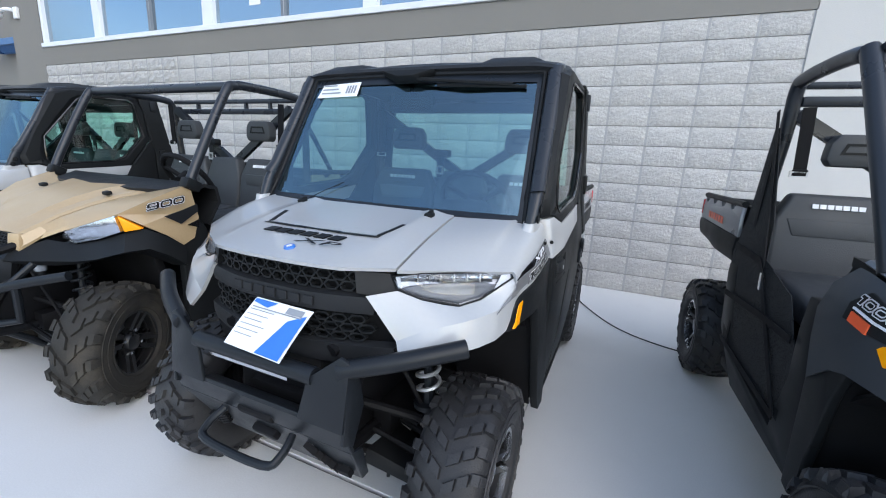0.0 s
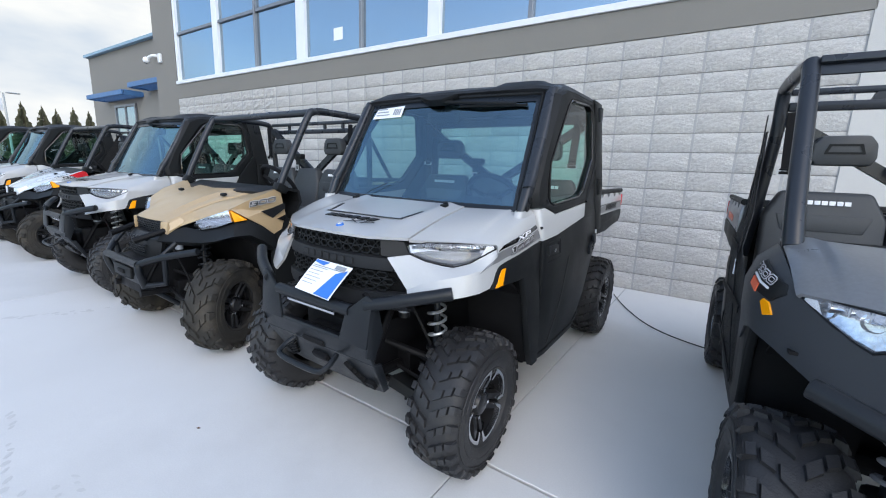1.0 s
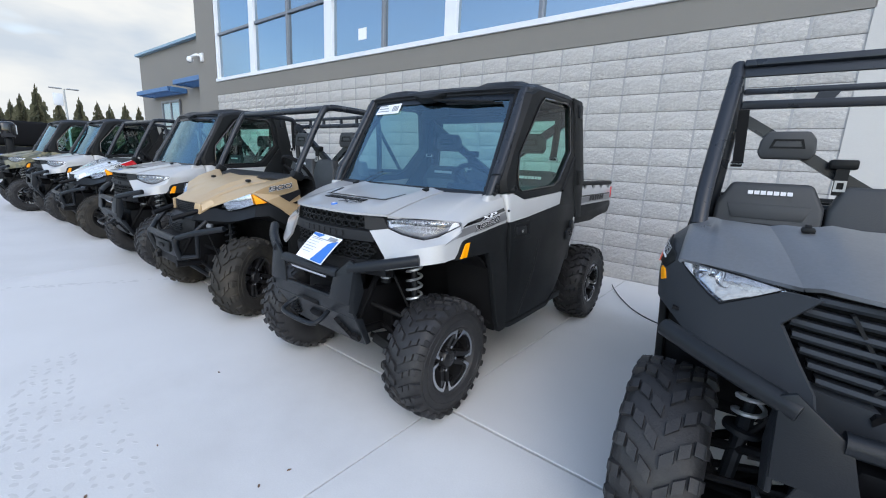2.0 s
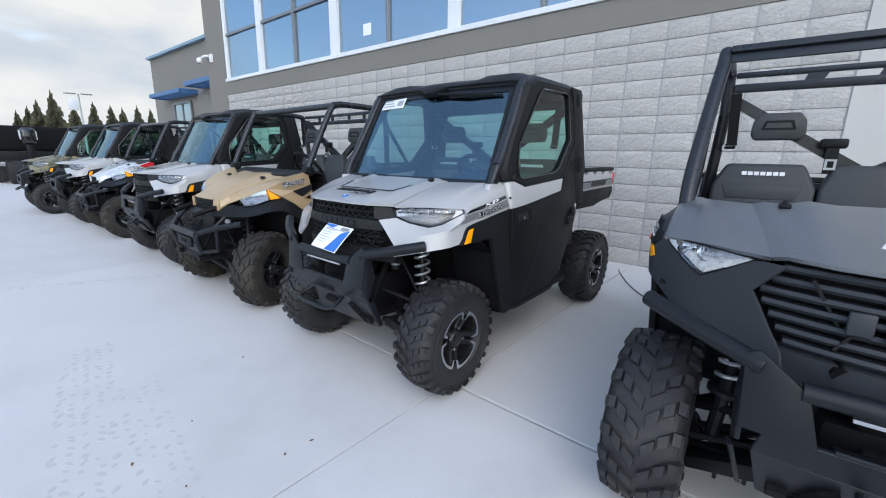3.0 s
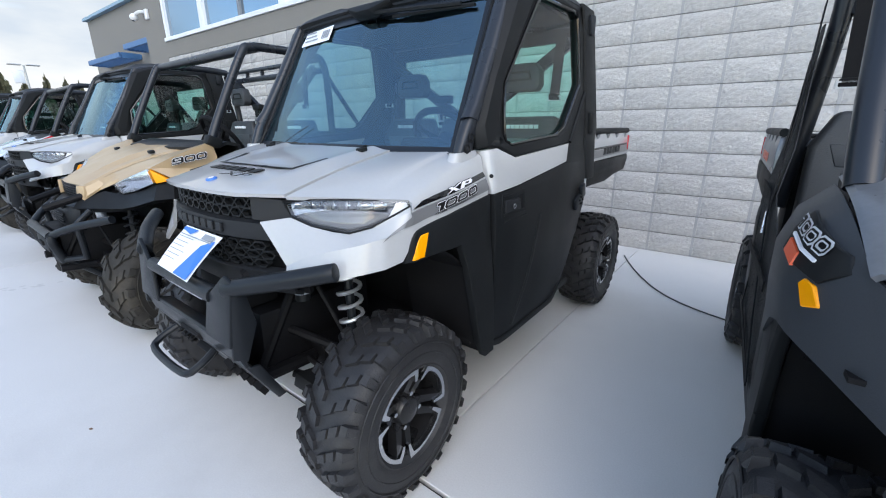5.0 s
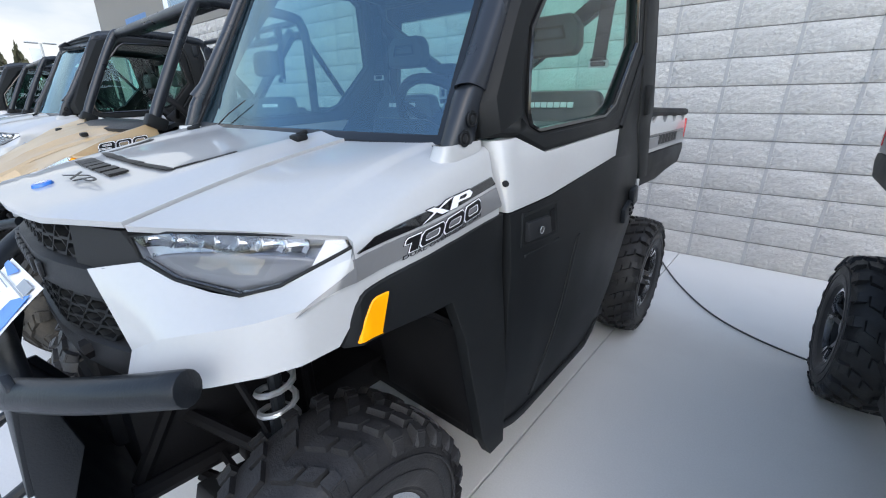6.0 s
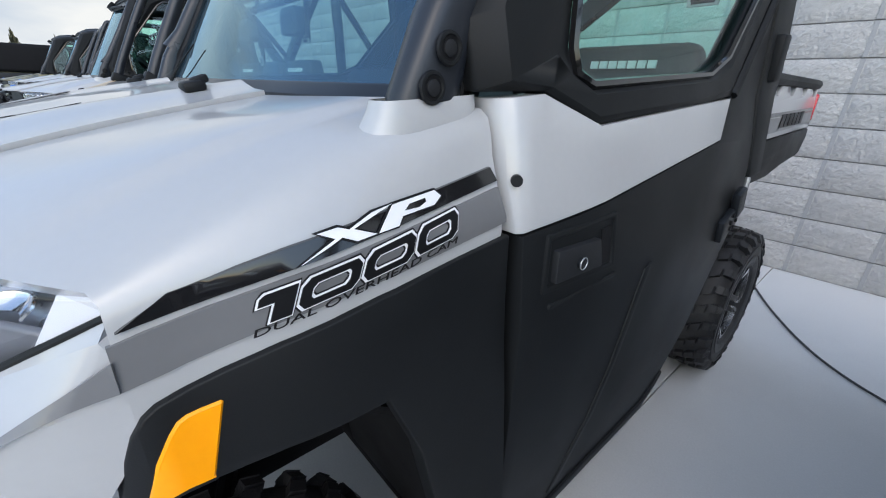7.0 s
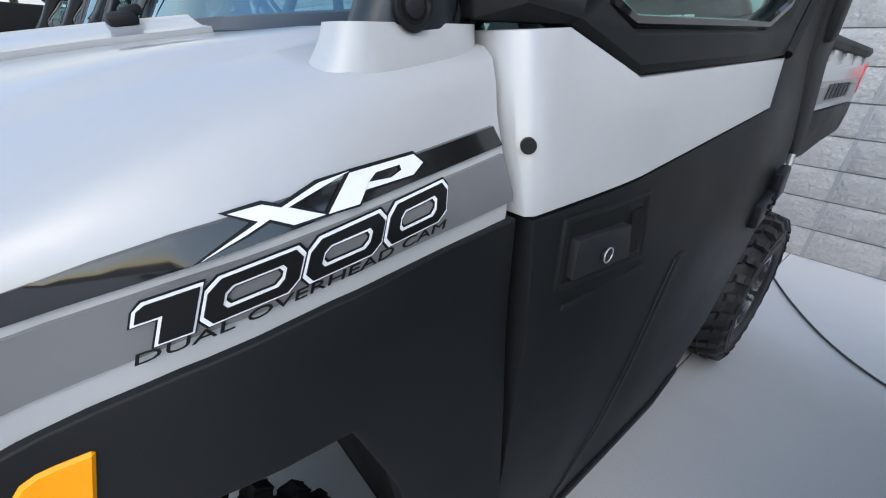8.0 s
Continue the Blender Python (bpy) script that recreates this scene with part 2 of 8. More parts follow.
def rot(rx=0, ry=0, rz=0):
    return Euler((radians(rx), radians(ry), radians(rz))).to_matrix()


def spline(pts, n=6, closed=False):
    """A smooth line through the points."""
    p = [Vector(q) for q in pts]
    out = []
    k = len(p)
    for i in range(k if closed else k - 1):
        a = p[(i - 1) % k] if closed or i > 0 else p[0]
        b, c = p[i], p[(i + 1) % k]
        d = p[(i + 2) % k] if closed or i + 2 < k else p[-1]
        for j in range(n):
            t = j / n
            out.append(0.5 * ((2 * b) + (c - a) * t + (2 * a - 5 * b + 4 * c - d) * t * t + (3 * b - a - 3 * c + d) * t ** 3))
    if not closed:
        out.append(p[-1])
    return out


def tube(bm, pts, r, seg=10, closed=False, cap=True):
    """A round bar along a line of points; r may be a list."""
    p = [Vector(q) for q in pts]
    k = len(p)
    rings = []
    up = None
    for i in range(k):
        if closed:
            d = p[(i + 1) % k] - p[i - 1]
        else:
            d = p[min(i + 1, k - 1)] - p[max(i - 1, 0)]
        d.normalize()
        if up is None:
            up = d.orthogonal().normalized()
        else:
            up = (up - d * up.dot(d)).normalized()
        side = d.cross(up)
        rad = r[i] if isinstance(r, (list, tuple)) else r
        rings.append([bm.verts.new(p[i] + rad * (math.cos(a) * up + math.sin(a) * side))
                      for a in (2 * math.pi * j / seg for j in range(seg))])
    for i in range(k if closed else k - 1):
        a, b = rings[i], rings[(i + 1) % k]
        for j in range(seg):
            bm.faces.new((a[j], a[(j + 1) % seg], b[(j + 1) % seg], b[j]))
    if cap and not closed:
        bm.faces.new(rings[0][::-1])
        bm.faces.new(rings[-1])
    return bm


def slab(bm, front, back):
    """A solid between two loops of equally many points."""
    a = [bm.verts.new(q) for q in front]
    b = [bm.verts.new(q) for q in back]
    k = len(a)
    bm.faces.new(a)
    bm.faces.new(b[::-1])
    for i in range(k):
        bm.faces.new((a[i], b[i], b[(i + 1) % k], a[(i + 1) % k]))
    return bm


def extrude(bm, poly, way):
    way = Vector(way)
    return slab(bm, [Vector(q) for q in poly], [Vector(q) + way for q in poly])


def ring(bm, outer, inner, way):
    """A frame between an outer and an inner loop, given depth."""
    way = Vector(way)
    o, i = [bm.verts.new(q) for q in outer], [bm.verts.new(q) for q in inner]
    o2, i2 = [bm.verts.new(Vector(q) + way) for q in outer], [bm.verts.new(Vector(q) + way) for q in inner]
    k = len(o)
    for a in range(k):
        b = (a + 1) % k
        bm.faces.new((o[a], o[b], i[b], i[a]))
        bm.faces.new((o2[b], o2[a], i2[a], i2[b]))
        bm.faces.new((o[b], o[a], o2[a], o2[b]))
        bm.faces.new((i[a], i[b], i2[b], i2[a]))
    return bm


def grid(bm, rows):
    """A sheet through rows of points."""
    v = [[bm.verts.new(q) for q in r] for r in rows]
    for a, b in zip(v, v[1:]):
        for j in range(len(a) - 1):
            bm.faces.new((a[j], a[j + 1], b[j + 1], b[j]))
    return v


def thick(bm, t, heart=(0.0, 0.6, 0.75)):
    """Gives a sheet thickness inwards, towards the heart of its thing; the outer face stays in place."""
    bmesh.ops.recalc_face_normals(bm, faces=bm.faces)
    bm.normal_update()
    h = Vector(heart)
    if sum(f.normal.dot(f.calc_center_median() - h) * f.calc_area() for f in bm.faces) < 0:
        bmesh.ops.reverse_faces(bm, faces=bm.faces)
        bm.normal_update()
    faces, rim = list(bm.faces), [e for e in bm.edges if len(e.link_faces) == 1]
    rim = [(e.link_loops[0].vert, e.link_loops[0].link_loop_next.vert) for e in rim]
    under = {v: bm.verts.new(v.co - v.normal * t) for v in list(bm.verts)}
    for f in faces:
        bm.faces.new([under[v] for v in reversed(f.verts)])
    for p, q in rim:
        bm.faces.new((q, p, under[p], under[q]))
    return bm


def soften(bm, w=0.004, seg=2, deg=28):
    """Rounds the sharp edges."""
    bmesh.ops.recalc_face_normals(bm, faces=bm.faces)
    bm.normal_update()
    e = [e for e in bm.edges if len(e.link_faces) == 2 and e.calc_face_angle(0) > radians(deg)]
    if e:
        bmesh.ops.bevel(bm, geom=e, offset=w, segments=seg, affect="EDGES", profile=0.5, clamp_overlap=True)
    return bm


def lathe(bm, profile, seg=40):
    """Turns a profile of (radius, along) about the x axis."""
    rings = []
    for r, x in profile:
        rings.append([bm.verts.new((x, r * math.sin(a), r * math.cos(a))) for a in (2 * math.pi * j / seg for j in range(seg))])
    for a, b in zip(rings, rings[1:]):
        for j in range(seg):
            bm.faces.new((a[j], a[(j + 1) % seg], b[(j + 1) % seg], b[j]))
    return rings


def fitted(poly, xfun, cuts_z=(), cuts_y=(), t=0.012):
    """A flat outline in (y, z), cut into strips, laid onto a curved flank and given thickness."""
    bm = BM()
    bm.faces.new([bm.verts.new((0, y, z)) for y, z in poly])
    for z in cuts_z:
        bmesh.ops.bisect_plane(bm, geom=bm.verts[:] + bm.edges[:] + bm.faces[:], plane_co=(0, 0, z), plane_no=(0, 0, 1))
    for y in cuts_y:
        bmesh.ops.bisect_plane(bm, geom=bm.verts[:] + bm.edges[:] + bm.faces[:], plane_co=(0, y, 0), plane_no=(0, 1, 0))
    for v in bm.verts:
        v.co.x = xfun(v.co.y, v.co.z)
    back = bmesh.ops.extrude_face_region(bm, geom=bm.faces[:])
    for v in back["geom"]:
        if isinstance(v, bmesh.types.BMVert):
            v.co.x -= t
    return bm


def letters(text, width, height, lean=0.0, offset=0.0, depth=0.0006):
    """A mesh of letters, lower left corner at the origin, width along x, height along y."""
    cu = bpy.data.curves.new("letters", "FONT")
    cu.body, cu.offset, cu.extrude, cu.resolution_u = text, offset, 0.0, 3
    tmp = new("letters", cu)
    bpy.context.view_layer.update()
    me = bpy.data.meshes.new_from_object(tmp.evaluated_get(bpy.context.evaluated_depsgraph_get()))
    bpy.data.objects.remove(tmp)
    bpy.data.curves.remove(cu)
    bm = BM()
    bm.from_mesh(me)
    bpy.data.meshes.remove(me)
    xs, ys = [v.co.x for v in bm.verts], [v.co.y for v in bm.verts]
    x0, x1, y0, y1 = min(xs) + offset, max(xs) - offset, min(ys) + offset, max(ys) - offset
    for v in bm.verts:
        y = (v.co.y - y0) / (y1 - y0) * height
        v.co = Vector(((v.co.x - x0) / (x1 - x0) * width + lean * y, y, 0))
    back = bmesh.ops.extrude_face_region(bm, geom=bm.faces[:])
    for v in back["geom"]:
        if isinstance(v, bmesh.types.BMVert):
            v.co.z += depth
    return bm


def laid(bm, m):
    bmesh.ops.transform(bm, matrix=m, verts=bm.verts)
    return bm


def basis(o, ex, ey):
    """A pose whose x and y run along ex and ey."""
    ex = Vector(ex).normalized()
    ey = (Vector(ey) - ex * Vector(ey).dot(ex)).normalized()
    ez = ex.cross(ey)
    m = Matrix((ex, ey, ez)).transposed().to_4x4()
    m.translation = Vector(o)
    return m


def tab(t, x):
    return float(np.interp(x, [p[0] for p in t], [p[1] for p in t]))


# ---------------------------------------------------------------- ground and building
BEFORE = None
WALL_Y = 3.75
bm = BM()
grid(bm, [[(x, y, -0.125) for x in (-600, -60, 60, 600)] for y in (-600, -60, 60, 600)])
tagged(part("ground", bm, ASPHALT), "dark asphalt lot reaching to the horizon", "ground", kind="structure")

pavement = tagged(part("pavement", box(BM(), (-14.0, -3.0, -0.07), (50.0, 14.6, 0.10)), JOINT),
                  "pale broom-finished concrete pavement in large slabs", "pavement", kind="structure")
SX, SY = 4.57, 4.57
xs = [0.655 + SX * k for k in range(-8, 3)]
ys = [0.015 - SY * 2, 0.015 - SY, 0.015, 4.25]
for x0, x1 in zip(xs, xs[1:]):
    for y0, y1 in zip(ys, ys[1:]):
        bm = BM()
        box(bm, ((x0 + x1) / 2, (y0 + y1) / 2, -0.03), (x1 - x0 - 0.005, y1 - y0 - 0.017, 0.06), bevel=0.003, seg=1)
        part("slab", bm, CONCRETE, pavement)

BEFORE = set(scene.objects)
wall = tagged(part("wall_north", box(BM(), (-3.92, WALL_Y + 0.135, 1.436), (12.56, 0.25, 2.872)), MORTAR),
              "wall of grey split-face concrete blocks in stack bond", "wall", kind="structure")
tagged(part("wall_band", box(BM(), (-3.92, WALL_Y + 0.125, 3.037), (12.56, 0.27, 0.33)), STUCCO),
       "smooth grey stucco band under the windows", "wall", kind="structure")
for name, c, s, m, lab in (
        ("wall_pier", (7.35, WALL_Y + 0.13, 4.0), (10.0, 0.28, 8.0), STUCCO2, "smooth pale grey stucco wall section"),
        ("wall_corner", (-10.75, WALL_Y + 0.14, 5.0), (1.1, 0.30, 10.0), STUCCO, "grey stucco corner pier of the building"),
        ("wall_top", (-3.92, WALL_Y + 0.125, 8.2), (12.56, 0.27, 3.6), STUCCO, "grey stucco wall above the windows"),
        ("wall_west", (-11.17, 9.05, 5.0), (0.25, 10.3, 10.0), STUCCO, "grey stucco side wall of the building"),
        ("wall_inner", (0.5, 7.4, 4.6), (22.9, 0.2, 9.4), ROOMDARK, "plain inner wall behind the windows")):
    tagged(part(name, box(BM(), c, s), m), lab, "wall", kind="structure")
tagged(part("roof", box(BM(), (0.5, 9.05, 9.85), (23.6, 10.6, 0.3)), STUCCO), "flat roof of the building", "roof", kind="structure")
tagged(part("floor_upper", box(BM(), (-3.9, 5.75, 3.1), (12.5, 3.2, 0.12)), ROOMDARK), "upper floor behind the windows", "floor", kind="structure")

# split-face blocks
BX0, BW, BH = 2.349, 0.4064, 0.2051


def block_mesh(k):
    rng = random.Random(40 + k)
    bm = BM()
    w, h, d = BW - 0.0085, BH - 0.0085, 0.05
    nx, nz = 9, 6
    rows = []
    for j in range(nz):
        row = []
        for i in range(nx):
            u, v = i / (nx - 1), j / (nz - 1)
            edge = i in (0, nx - 1) or j in (0, nz - 1)
            yy = 0.003 if edge else -0.001 - 0.019 * rng.random()
            row.append(((u - 0.5) * w, yy, (v - 0.5) * h))
        rows.append(row)
    v = grid(bm, rows)
    loop = v[0] + [r[-1] for r in v[1:]] + v[-1][-2::-1] + [r[0] for r in v[-2:0:-1]]
    back = [bm.verts.new((q.co.x, d, q.co.z)) for q in loop]
    for i in range(len(loop)):
        j = (i + 1) % len(loop)
        bm.faces.new((loop[i], back[i], back[j], loop[j]))
    bmesh.ops.recalc_face_normals(bm, faces=bm.faces)
    me = bpy.data.meshes.new("block")
    bm.to_mesh(me)
    bm.free()
    me.shade_smooth()
    me.set_sharp_from_angle(angle=radians(50))
    me.materials.append(BLOCK)
    return me


BLOCKS = [block_mesh(k) for k in range(9)]
far_v, far_f = [], []
rng = random.Random(5)
for c in range(31):
    for r in range(14):
        x, z = BX0 - BW * (c + 0.5), BH * (r + 0.5)
        me = BLOCKS[rng.randrange(9)]
        if c < 21:
            twin("block", me, wall, Matrix.Translation((x, WALL_Y, z)))
        else:
            o = len(far_v)
            far_v += [(p.co.x + x, p.co.y + WALL_Y, p.co.z + z) for p in me.vertices]
            far_f += [tuple(i + o for i in p.vertices) for p in me.polygons]
me = bpy.data.meshes.new("far_blocks")
me.from_pydata(far_v, [], far_f)
me.materials.append(BLOCK)
tagged(twin("far_blocks", me, wall), kind="stuff")


# the upright joints are struck nearly flush, the level ones are raked thin
bm = BM()
for c in range(31):
    for r in range(14):
        box(bm, (BX0 - BW * c - 0.001, WALL_Y + 0.016, BH * (r + 0.5)), (0.023, 0.036, BH - 0.009))
tagged(part("upright_joints", bm, POINTING, wall), kind="stuff")


# windows of the building
def storefront():
    x0, x1, z0, z1, y = -10.19, 2.34, 3.205, 6.40, WALL_Y + 0.05
    win = thing("window_1", 0, 0, 0, "long band of tall windows with white frames and blue-grey glass", "window", kind="structure")
    bm = BM()
    box(bm, ((x0 + x1) / 2, y - 0.03, z0 + 0.04), (x1 - x0, 0.12, 0.08), bevel=0.006, seg=1)
    part("window_sill", bm, FRAME, win)
    bm = BM()
    box(bm, ((x0 + x1) / 2, y, z1 - 0.04), (x1 - x0, 0.11, 0.08))
    part("head_rail", bm, FRAME, win)
    posts = [(-10.14, 0.09, FRAME), (-8.33, 0.20, FRAME), (-6.85, 0.06, BRONZE), (-5.40, 0.24, FRAME), (-3.87, 0.06, BRONZE),
             (-2.37, 0.22, FRAME), (-0.87, 0.06, BRONZE), (0.62, 0.22, FRAME), (2.28, 0.10, FRAME)]
    for x, w, m in posts:
        bm = BM()
        box(bm, (x, y - (0.0 if w > 0.07 else -0.01), (z0 + z1) / 2), (w, 0.10, z1 - z0 - 0.14), bevel=0.004, seg=1)
        part("post" if w > 0.07 else "mullion", bm, m, win)
    for (a, wa, _), (b, wb, _) in zip(posts, posts[1:]):
        bm = BM()
        box(bm, ((a + wa / 2 + b - wb / 2) / 2, y + 0.01, 4.375), (b - wb / 2 - a - wa / 2, 0.07, 0.06))
        part("transom", bm, BRONZE, win)
        for q0, q1 in ((z0 + 0.08, 4.345), (4.405, z1 - 0.08)):
            bm = BM()
            box(bm, ((a + wa / 2 + b - wb / 2) / 2, y + 0.02, (q0 + q1) / 2), (b - wb / 2 - a - wa / 2, 0.008, q1 - q0))
            p = part("pane", bm, WINDOW, win)
            p.visible_shadow = False


storefront()
bm = BM()
box(bm, (-4.45, WALL_Y + 0.062, 3.62), (0.22, 0.006, 0.20))
tagged(part("notice", bm, PAPER), "small white notice stuck on the upper window", "notice")

# lower wing of the building, set back
WING_Y = WALL_Y + 1.25
bm = BM()
box(bm, (-15.6, WING_Y + 0.13, 2.58), (8.9, 0.26, 5.16))
tagged(part("wall_wing", bm, STUCCO), "grey stucco wall of a lower wing", "wall", kind="structure")
bm = BM()
box(bm, (-19.92, WING_Y + 4.5, 2.58), (0.26, 8.4, 5.16))
tagged(part("wall_wing_side", bm, STUCCO), "end wall of the lower wing", "wall", kind="structure")
bm = BM()
box(bm, (-15.6, WING_Y + 4.3, 5.20), (9.0, 8.9, 0.09))
tagged(part("roof_wing", bm, surface("blue_grey_coping", (0.20, 0.32, 0.42), 0.4, bump=0.0)), "flat wing roof with a blue-grey metal coping", "roof", kind="structure")


def canopy(x0, x1, z):
    c = thing("canopy", (x0 + x1) / 2, WING_Y, z, "blue metal canopy with open slats over an entrance", "canopy", kind="structure")
    w, d = x1 - x0, 0.62
    for yy in (-0.03, -d):
        bm = BM()
        box(bm, (0, yy, 0), (w, 0.06, 0.15), bevel=0.008, seg=1)
        part("fascia", bm, CANOPY, c)
    for sx in (-1, 1):
        bm = BM()
        box(bm, (sx * (w / 2 - 0.03), -d / 2, 0), (0.06, d - 0.1, 0.17), bevel=0.008, seg=1)
        part("side_beam", bm, CANOPY, c)
    for i in range(4):
        bm = BM()
        box(bm, (0, -0.12 - i * 0.13, -0.01), (w - 0.14, 0.02, 0.11), rot(25))
        part("slat", bm, CANOPY, c)


canopy(-18.6, -15.4, 3.50)
canopy(-14.9, -12.6, 3.66)


def glazed_door(x0, x1, zt):
    d = thing("door_1", (x0 + x1) / 2, WING_Y - 0.02, 0, "tall glazed entrance with a dark frame", "door", kind="structure")
    w = x1 - x0
    bm = BM()
    ring(bm, [(-w / 2, 0, 0.02), (w / 2, 0, 0.02), (w / 2, 0, zt), (-w / 2, 0, zt)],
         [(-w / 2 + 0.08, 0, 0.1), (w / 2 - 0.08, 0, 0.1), (w / 2 - 0.08, 0, zt - 0.08), (-w / 2 + 0.08, 0, zt - 0.08)], (0, -0.06, 0))
    part("door_frame", bm, BRONZE, d)
    for sx in (-1, 1):
        bm = BM()
        box(bm, (sx * (w / 4 - 0.03), -0.02, zt / 2), (w / 2 - 0.1, 0.01, zt - 0.2))
        part("pane", bm, WINDOW, d)
    bm = BM()
    box(bm, (0, -0.03, zt / 2), (0.07, 0.05, zt - 0.16))
    part("mullion", bm, BRONZE, d)


glazed_door(-17.8, -16.0, 3.25)


def security_camera():
    c = thing("security_camera", -11.0, WALL_Y - 0.01, 3.90, "white security camera on a short wall bracket", "camera")
    bm = BM()
    box(bm, (0.05, -0.03, 0.0), (0.14, 0.06, 0.22), bevel=0.012)
    part("bracket", bm, CAMWHITE, c)
    bm = BM()
    tube(bm, spline([(0.0, -0.06, 0.05), (-0.12, -0.12, 0.06), (-0.28, -0.16, 0.02)], 4), 0.035, 10)
    part("arm", bm, CAMWHITE, c)
    bm = BM()
    bmesh.ops.create_uvsphere(bm, u_segments=16, v_segments=10, radius=0.085, matrix=Matrix.Translation((-0.34, -0.18, -0.04)))
    part("dome", bm, CAMWHITE, c)
    bm = BM()
    bmesh.ops.create_uvsphere(bm, u_segments=12, v_segments=8, radius=0.05, matrix=Matrix.Translation((-0.345, -0.19, -0.085)))
    part("lens", bm, GLOSSBLACK, c)


security_camera()

# the building stands slightly askew to the row of vehicles
ASKEW = Matrix.Translation((1, WALL_Y, 0)) @ Matrix.Rotation(radians(1.27), 4, "Z") @ Matrix.Translation((-1, -WALL_Y, 0))
for ob in [o for o in scene.objects if o not in BEFORE and o.parent is None]:
    ob.matrix_basis = ASKEW @ ob.matrix_basis

# ---------------------------------------------------------------- wheels
R_TYRE = 0.338
RIMBLACK = surface("black_wheel_paint", (0.012, 0.012, 0.013), 0.3, var=0.08, bump=0.0, spec=0.4)


def tyre_mesh(width, lugs, skew, mat):
    """A tyre about the x axis, outer side at +x, with raised tread lugs."""
    bm = BM()
    h, R = width / 2, R_TYRE - 0.016
    prof = [(0.160, -h * 0.72), (0.172, -h * 0.86), (0.21, -h * 1.0), (0.26, -h * 0.99), (0.295, -h * 0.90), (R - 0.008, -h * 0.72),
            (R, -h * 0.42), (R + 0.002, 0), (R, h * 0.42), (R - 0.008, h * 0.72), (0.295, h * 0.90), (0.26, h * 0.99),
            (0.21, h * 1.0), (0.192, h * 0.93), (0.186, h * 0.95), (0.177, h * 0.86), (0.160, h * 0.72)]
    lathe(bm, prof, 48)

    def lug(corners, r0, r1, top=0.86):
        """corners: four (x, angle)."""
        cx = sum(c[0] for c in corners) / 4
        ca = sum(c[1] for c in corners) / 4
        lo = [bm.verts.new((x, r0(x) * math.sin(a), r0(x) * math.cos(a))) for x, a in corners]
        hi = []
        for x, a in corners:
            x2, a2 = cx + (x - cx) * top, ca + (a - ca) * top
            r = r1(x2)
            hi.append(bm.verts.new((x2, r * math.sin(a2), r * math.cos(a2))))
        bm.faces.new(hi)
        for i in range(4):
            j = (i + 1) % 4
            bm.faces.new((lo[i], lo[j], hi[j], hi[i]))

    base = lambda x: R - 0.012 - 0.03 * (abs(x) / h) ** 4
    tip = lambda x: R_TYRE - 0.020 * (abs(x) / h) ** 3
    step = 2 * math.pi / lugs
    for k in range(lugs):
        for s in (-1, 1):
            a = step * (k + (0.5 if s > 0 else 0.0))
            d = step * 0.27
            x0, x1, x2, x3 = s * h * 0.04, s * h * 0.36, s * h * 0.66, s * h * 0.95
            lug([(x0, a - d), (x0 * 1.4, a + d * 0.7), (x1, a + d * 0.8 + skew * 0.8), (x1, a - d * 0.9 + skew * 0.8)], base, tip)
            b2 = a + skew * 1.0
            lug([(x1 * 1.10, b2 - d * 0.95), (x1 * 1.10, b2 + d * 0.75), (x2, b2 + d * 0.9 + skew * 0.55), (x2, b2 - d * 0.8 + skew * 0.55)], base, tip)
            b = a + skew * 1.75
            lug([(x2 * 1.06, b - d * 0.8), (x2 * 1.06, b + d * 0.9), (x3, b + d * 1.0), (x3, b - d * 0.75)], base, tip)
            lug([(s * h * 0.90, b - d * 0.7), (s * h * 0.90, b + d * 0.95), (s * h * 1.02, b + d * 0.75), (s * h * 1.02, b - d * 0.5)],
                lambda x: 0.292 if abs(x) > h * 0.95 else R - 0.03, lambda x: 0.300 if abs(x) > h * 0.95 else R_TYRE - 0.012, 0.9)
    # moulded ring on the side wall
    for r in (0.235, 0.272):
        tube(bm, [(h * 0.995, r * math.sin(q), r * math.cos(q)) for q in (2 * math.pi * i / 40 for i in range(40))], 0.0035, 5, closed=True)
    me = bpy.data.meshes.new("tyre")
    bmesh.ops.recalc_face_normals(bm, faces=bm.faces)
    bm.to_mesh(me)
    bm.free()
    me.shade_smooth()
    me.set_sharp_from_angle(angle=radians(38))
    me.materials.append(mat)
    return me


def mesh_of(bm, mat, angle=32):
    ob = part("x", bm, mat, angle=angle)
    me = ob.data
    bpy.data.objects.remove(ob)
    return me


def hub_mesh():
    """Barrel, dish, four broad double spokes and the centre cap."""
    bm = BM()
    lathe(bm, [(0.178, -0.09), (0.178, 0.09), (0.176, 0.102), (0.164, 0.098), (0.156, 0.02), (0.10, 0.000), (0.066, 0.02), (0.060, 0.055), (0.052, 0.078), (0.046, 0.086), (0.03, 0.090), (0.001, 0.090)], 40)
    return mesh_of(bm, RIMBLACK)


def spoke_mesh():
    return mesh_of(slab(BM(), [(0.064, 0.006, 0.045), (0.064, 0.036, 0.045), (0.104, 0.040, 0.165), (0.104, 0.016, 0.165)],
                        [(0.030, 0.006, 0.045), (0.030, 0.042, 0.045), (0.062, 0.046, 0.165), (0.062, 0.016, 0.165)]), RIMBLACK)


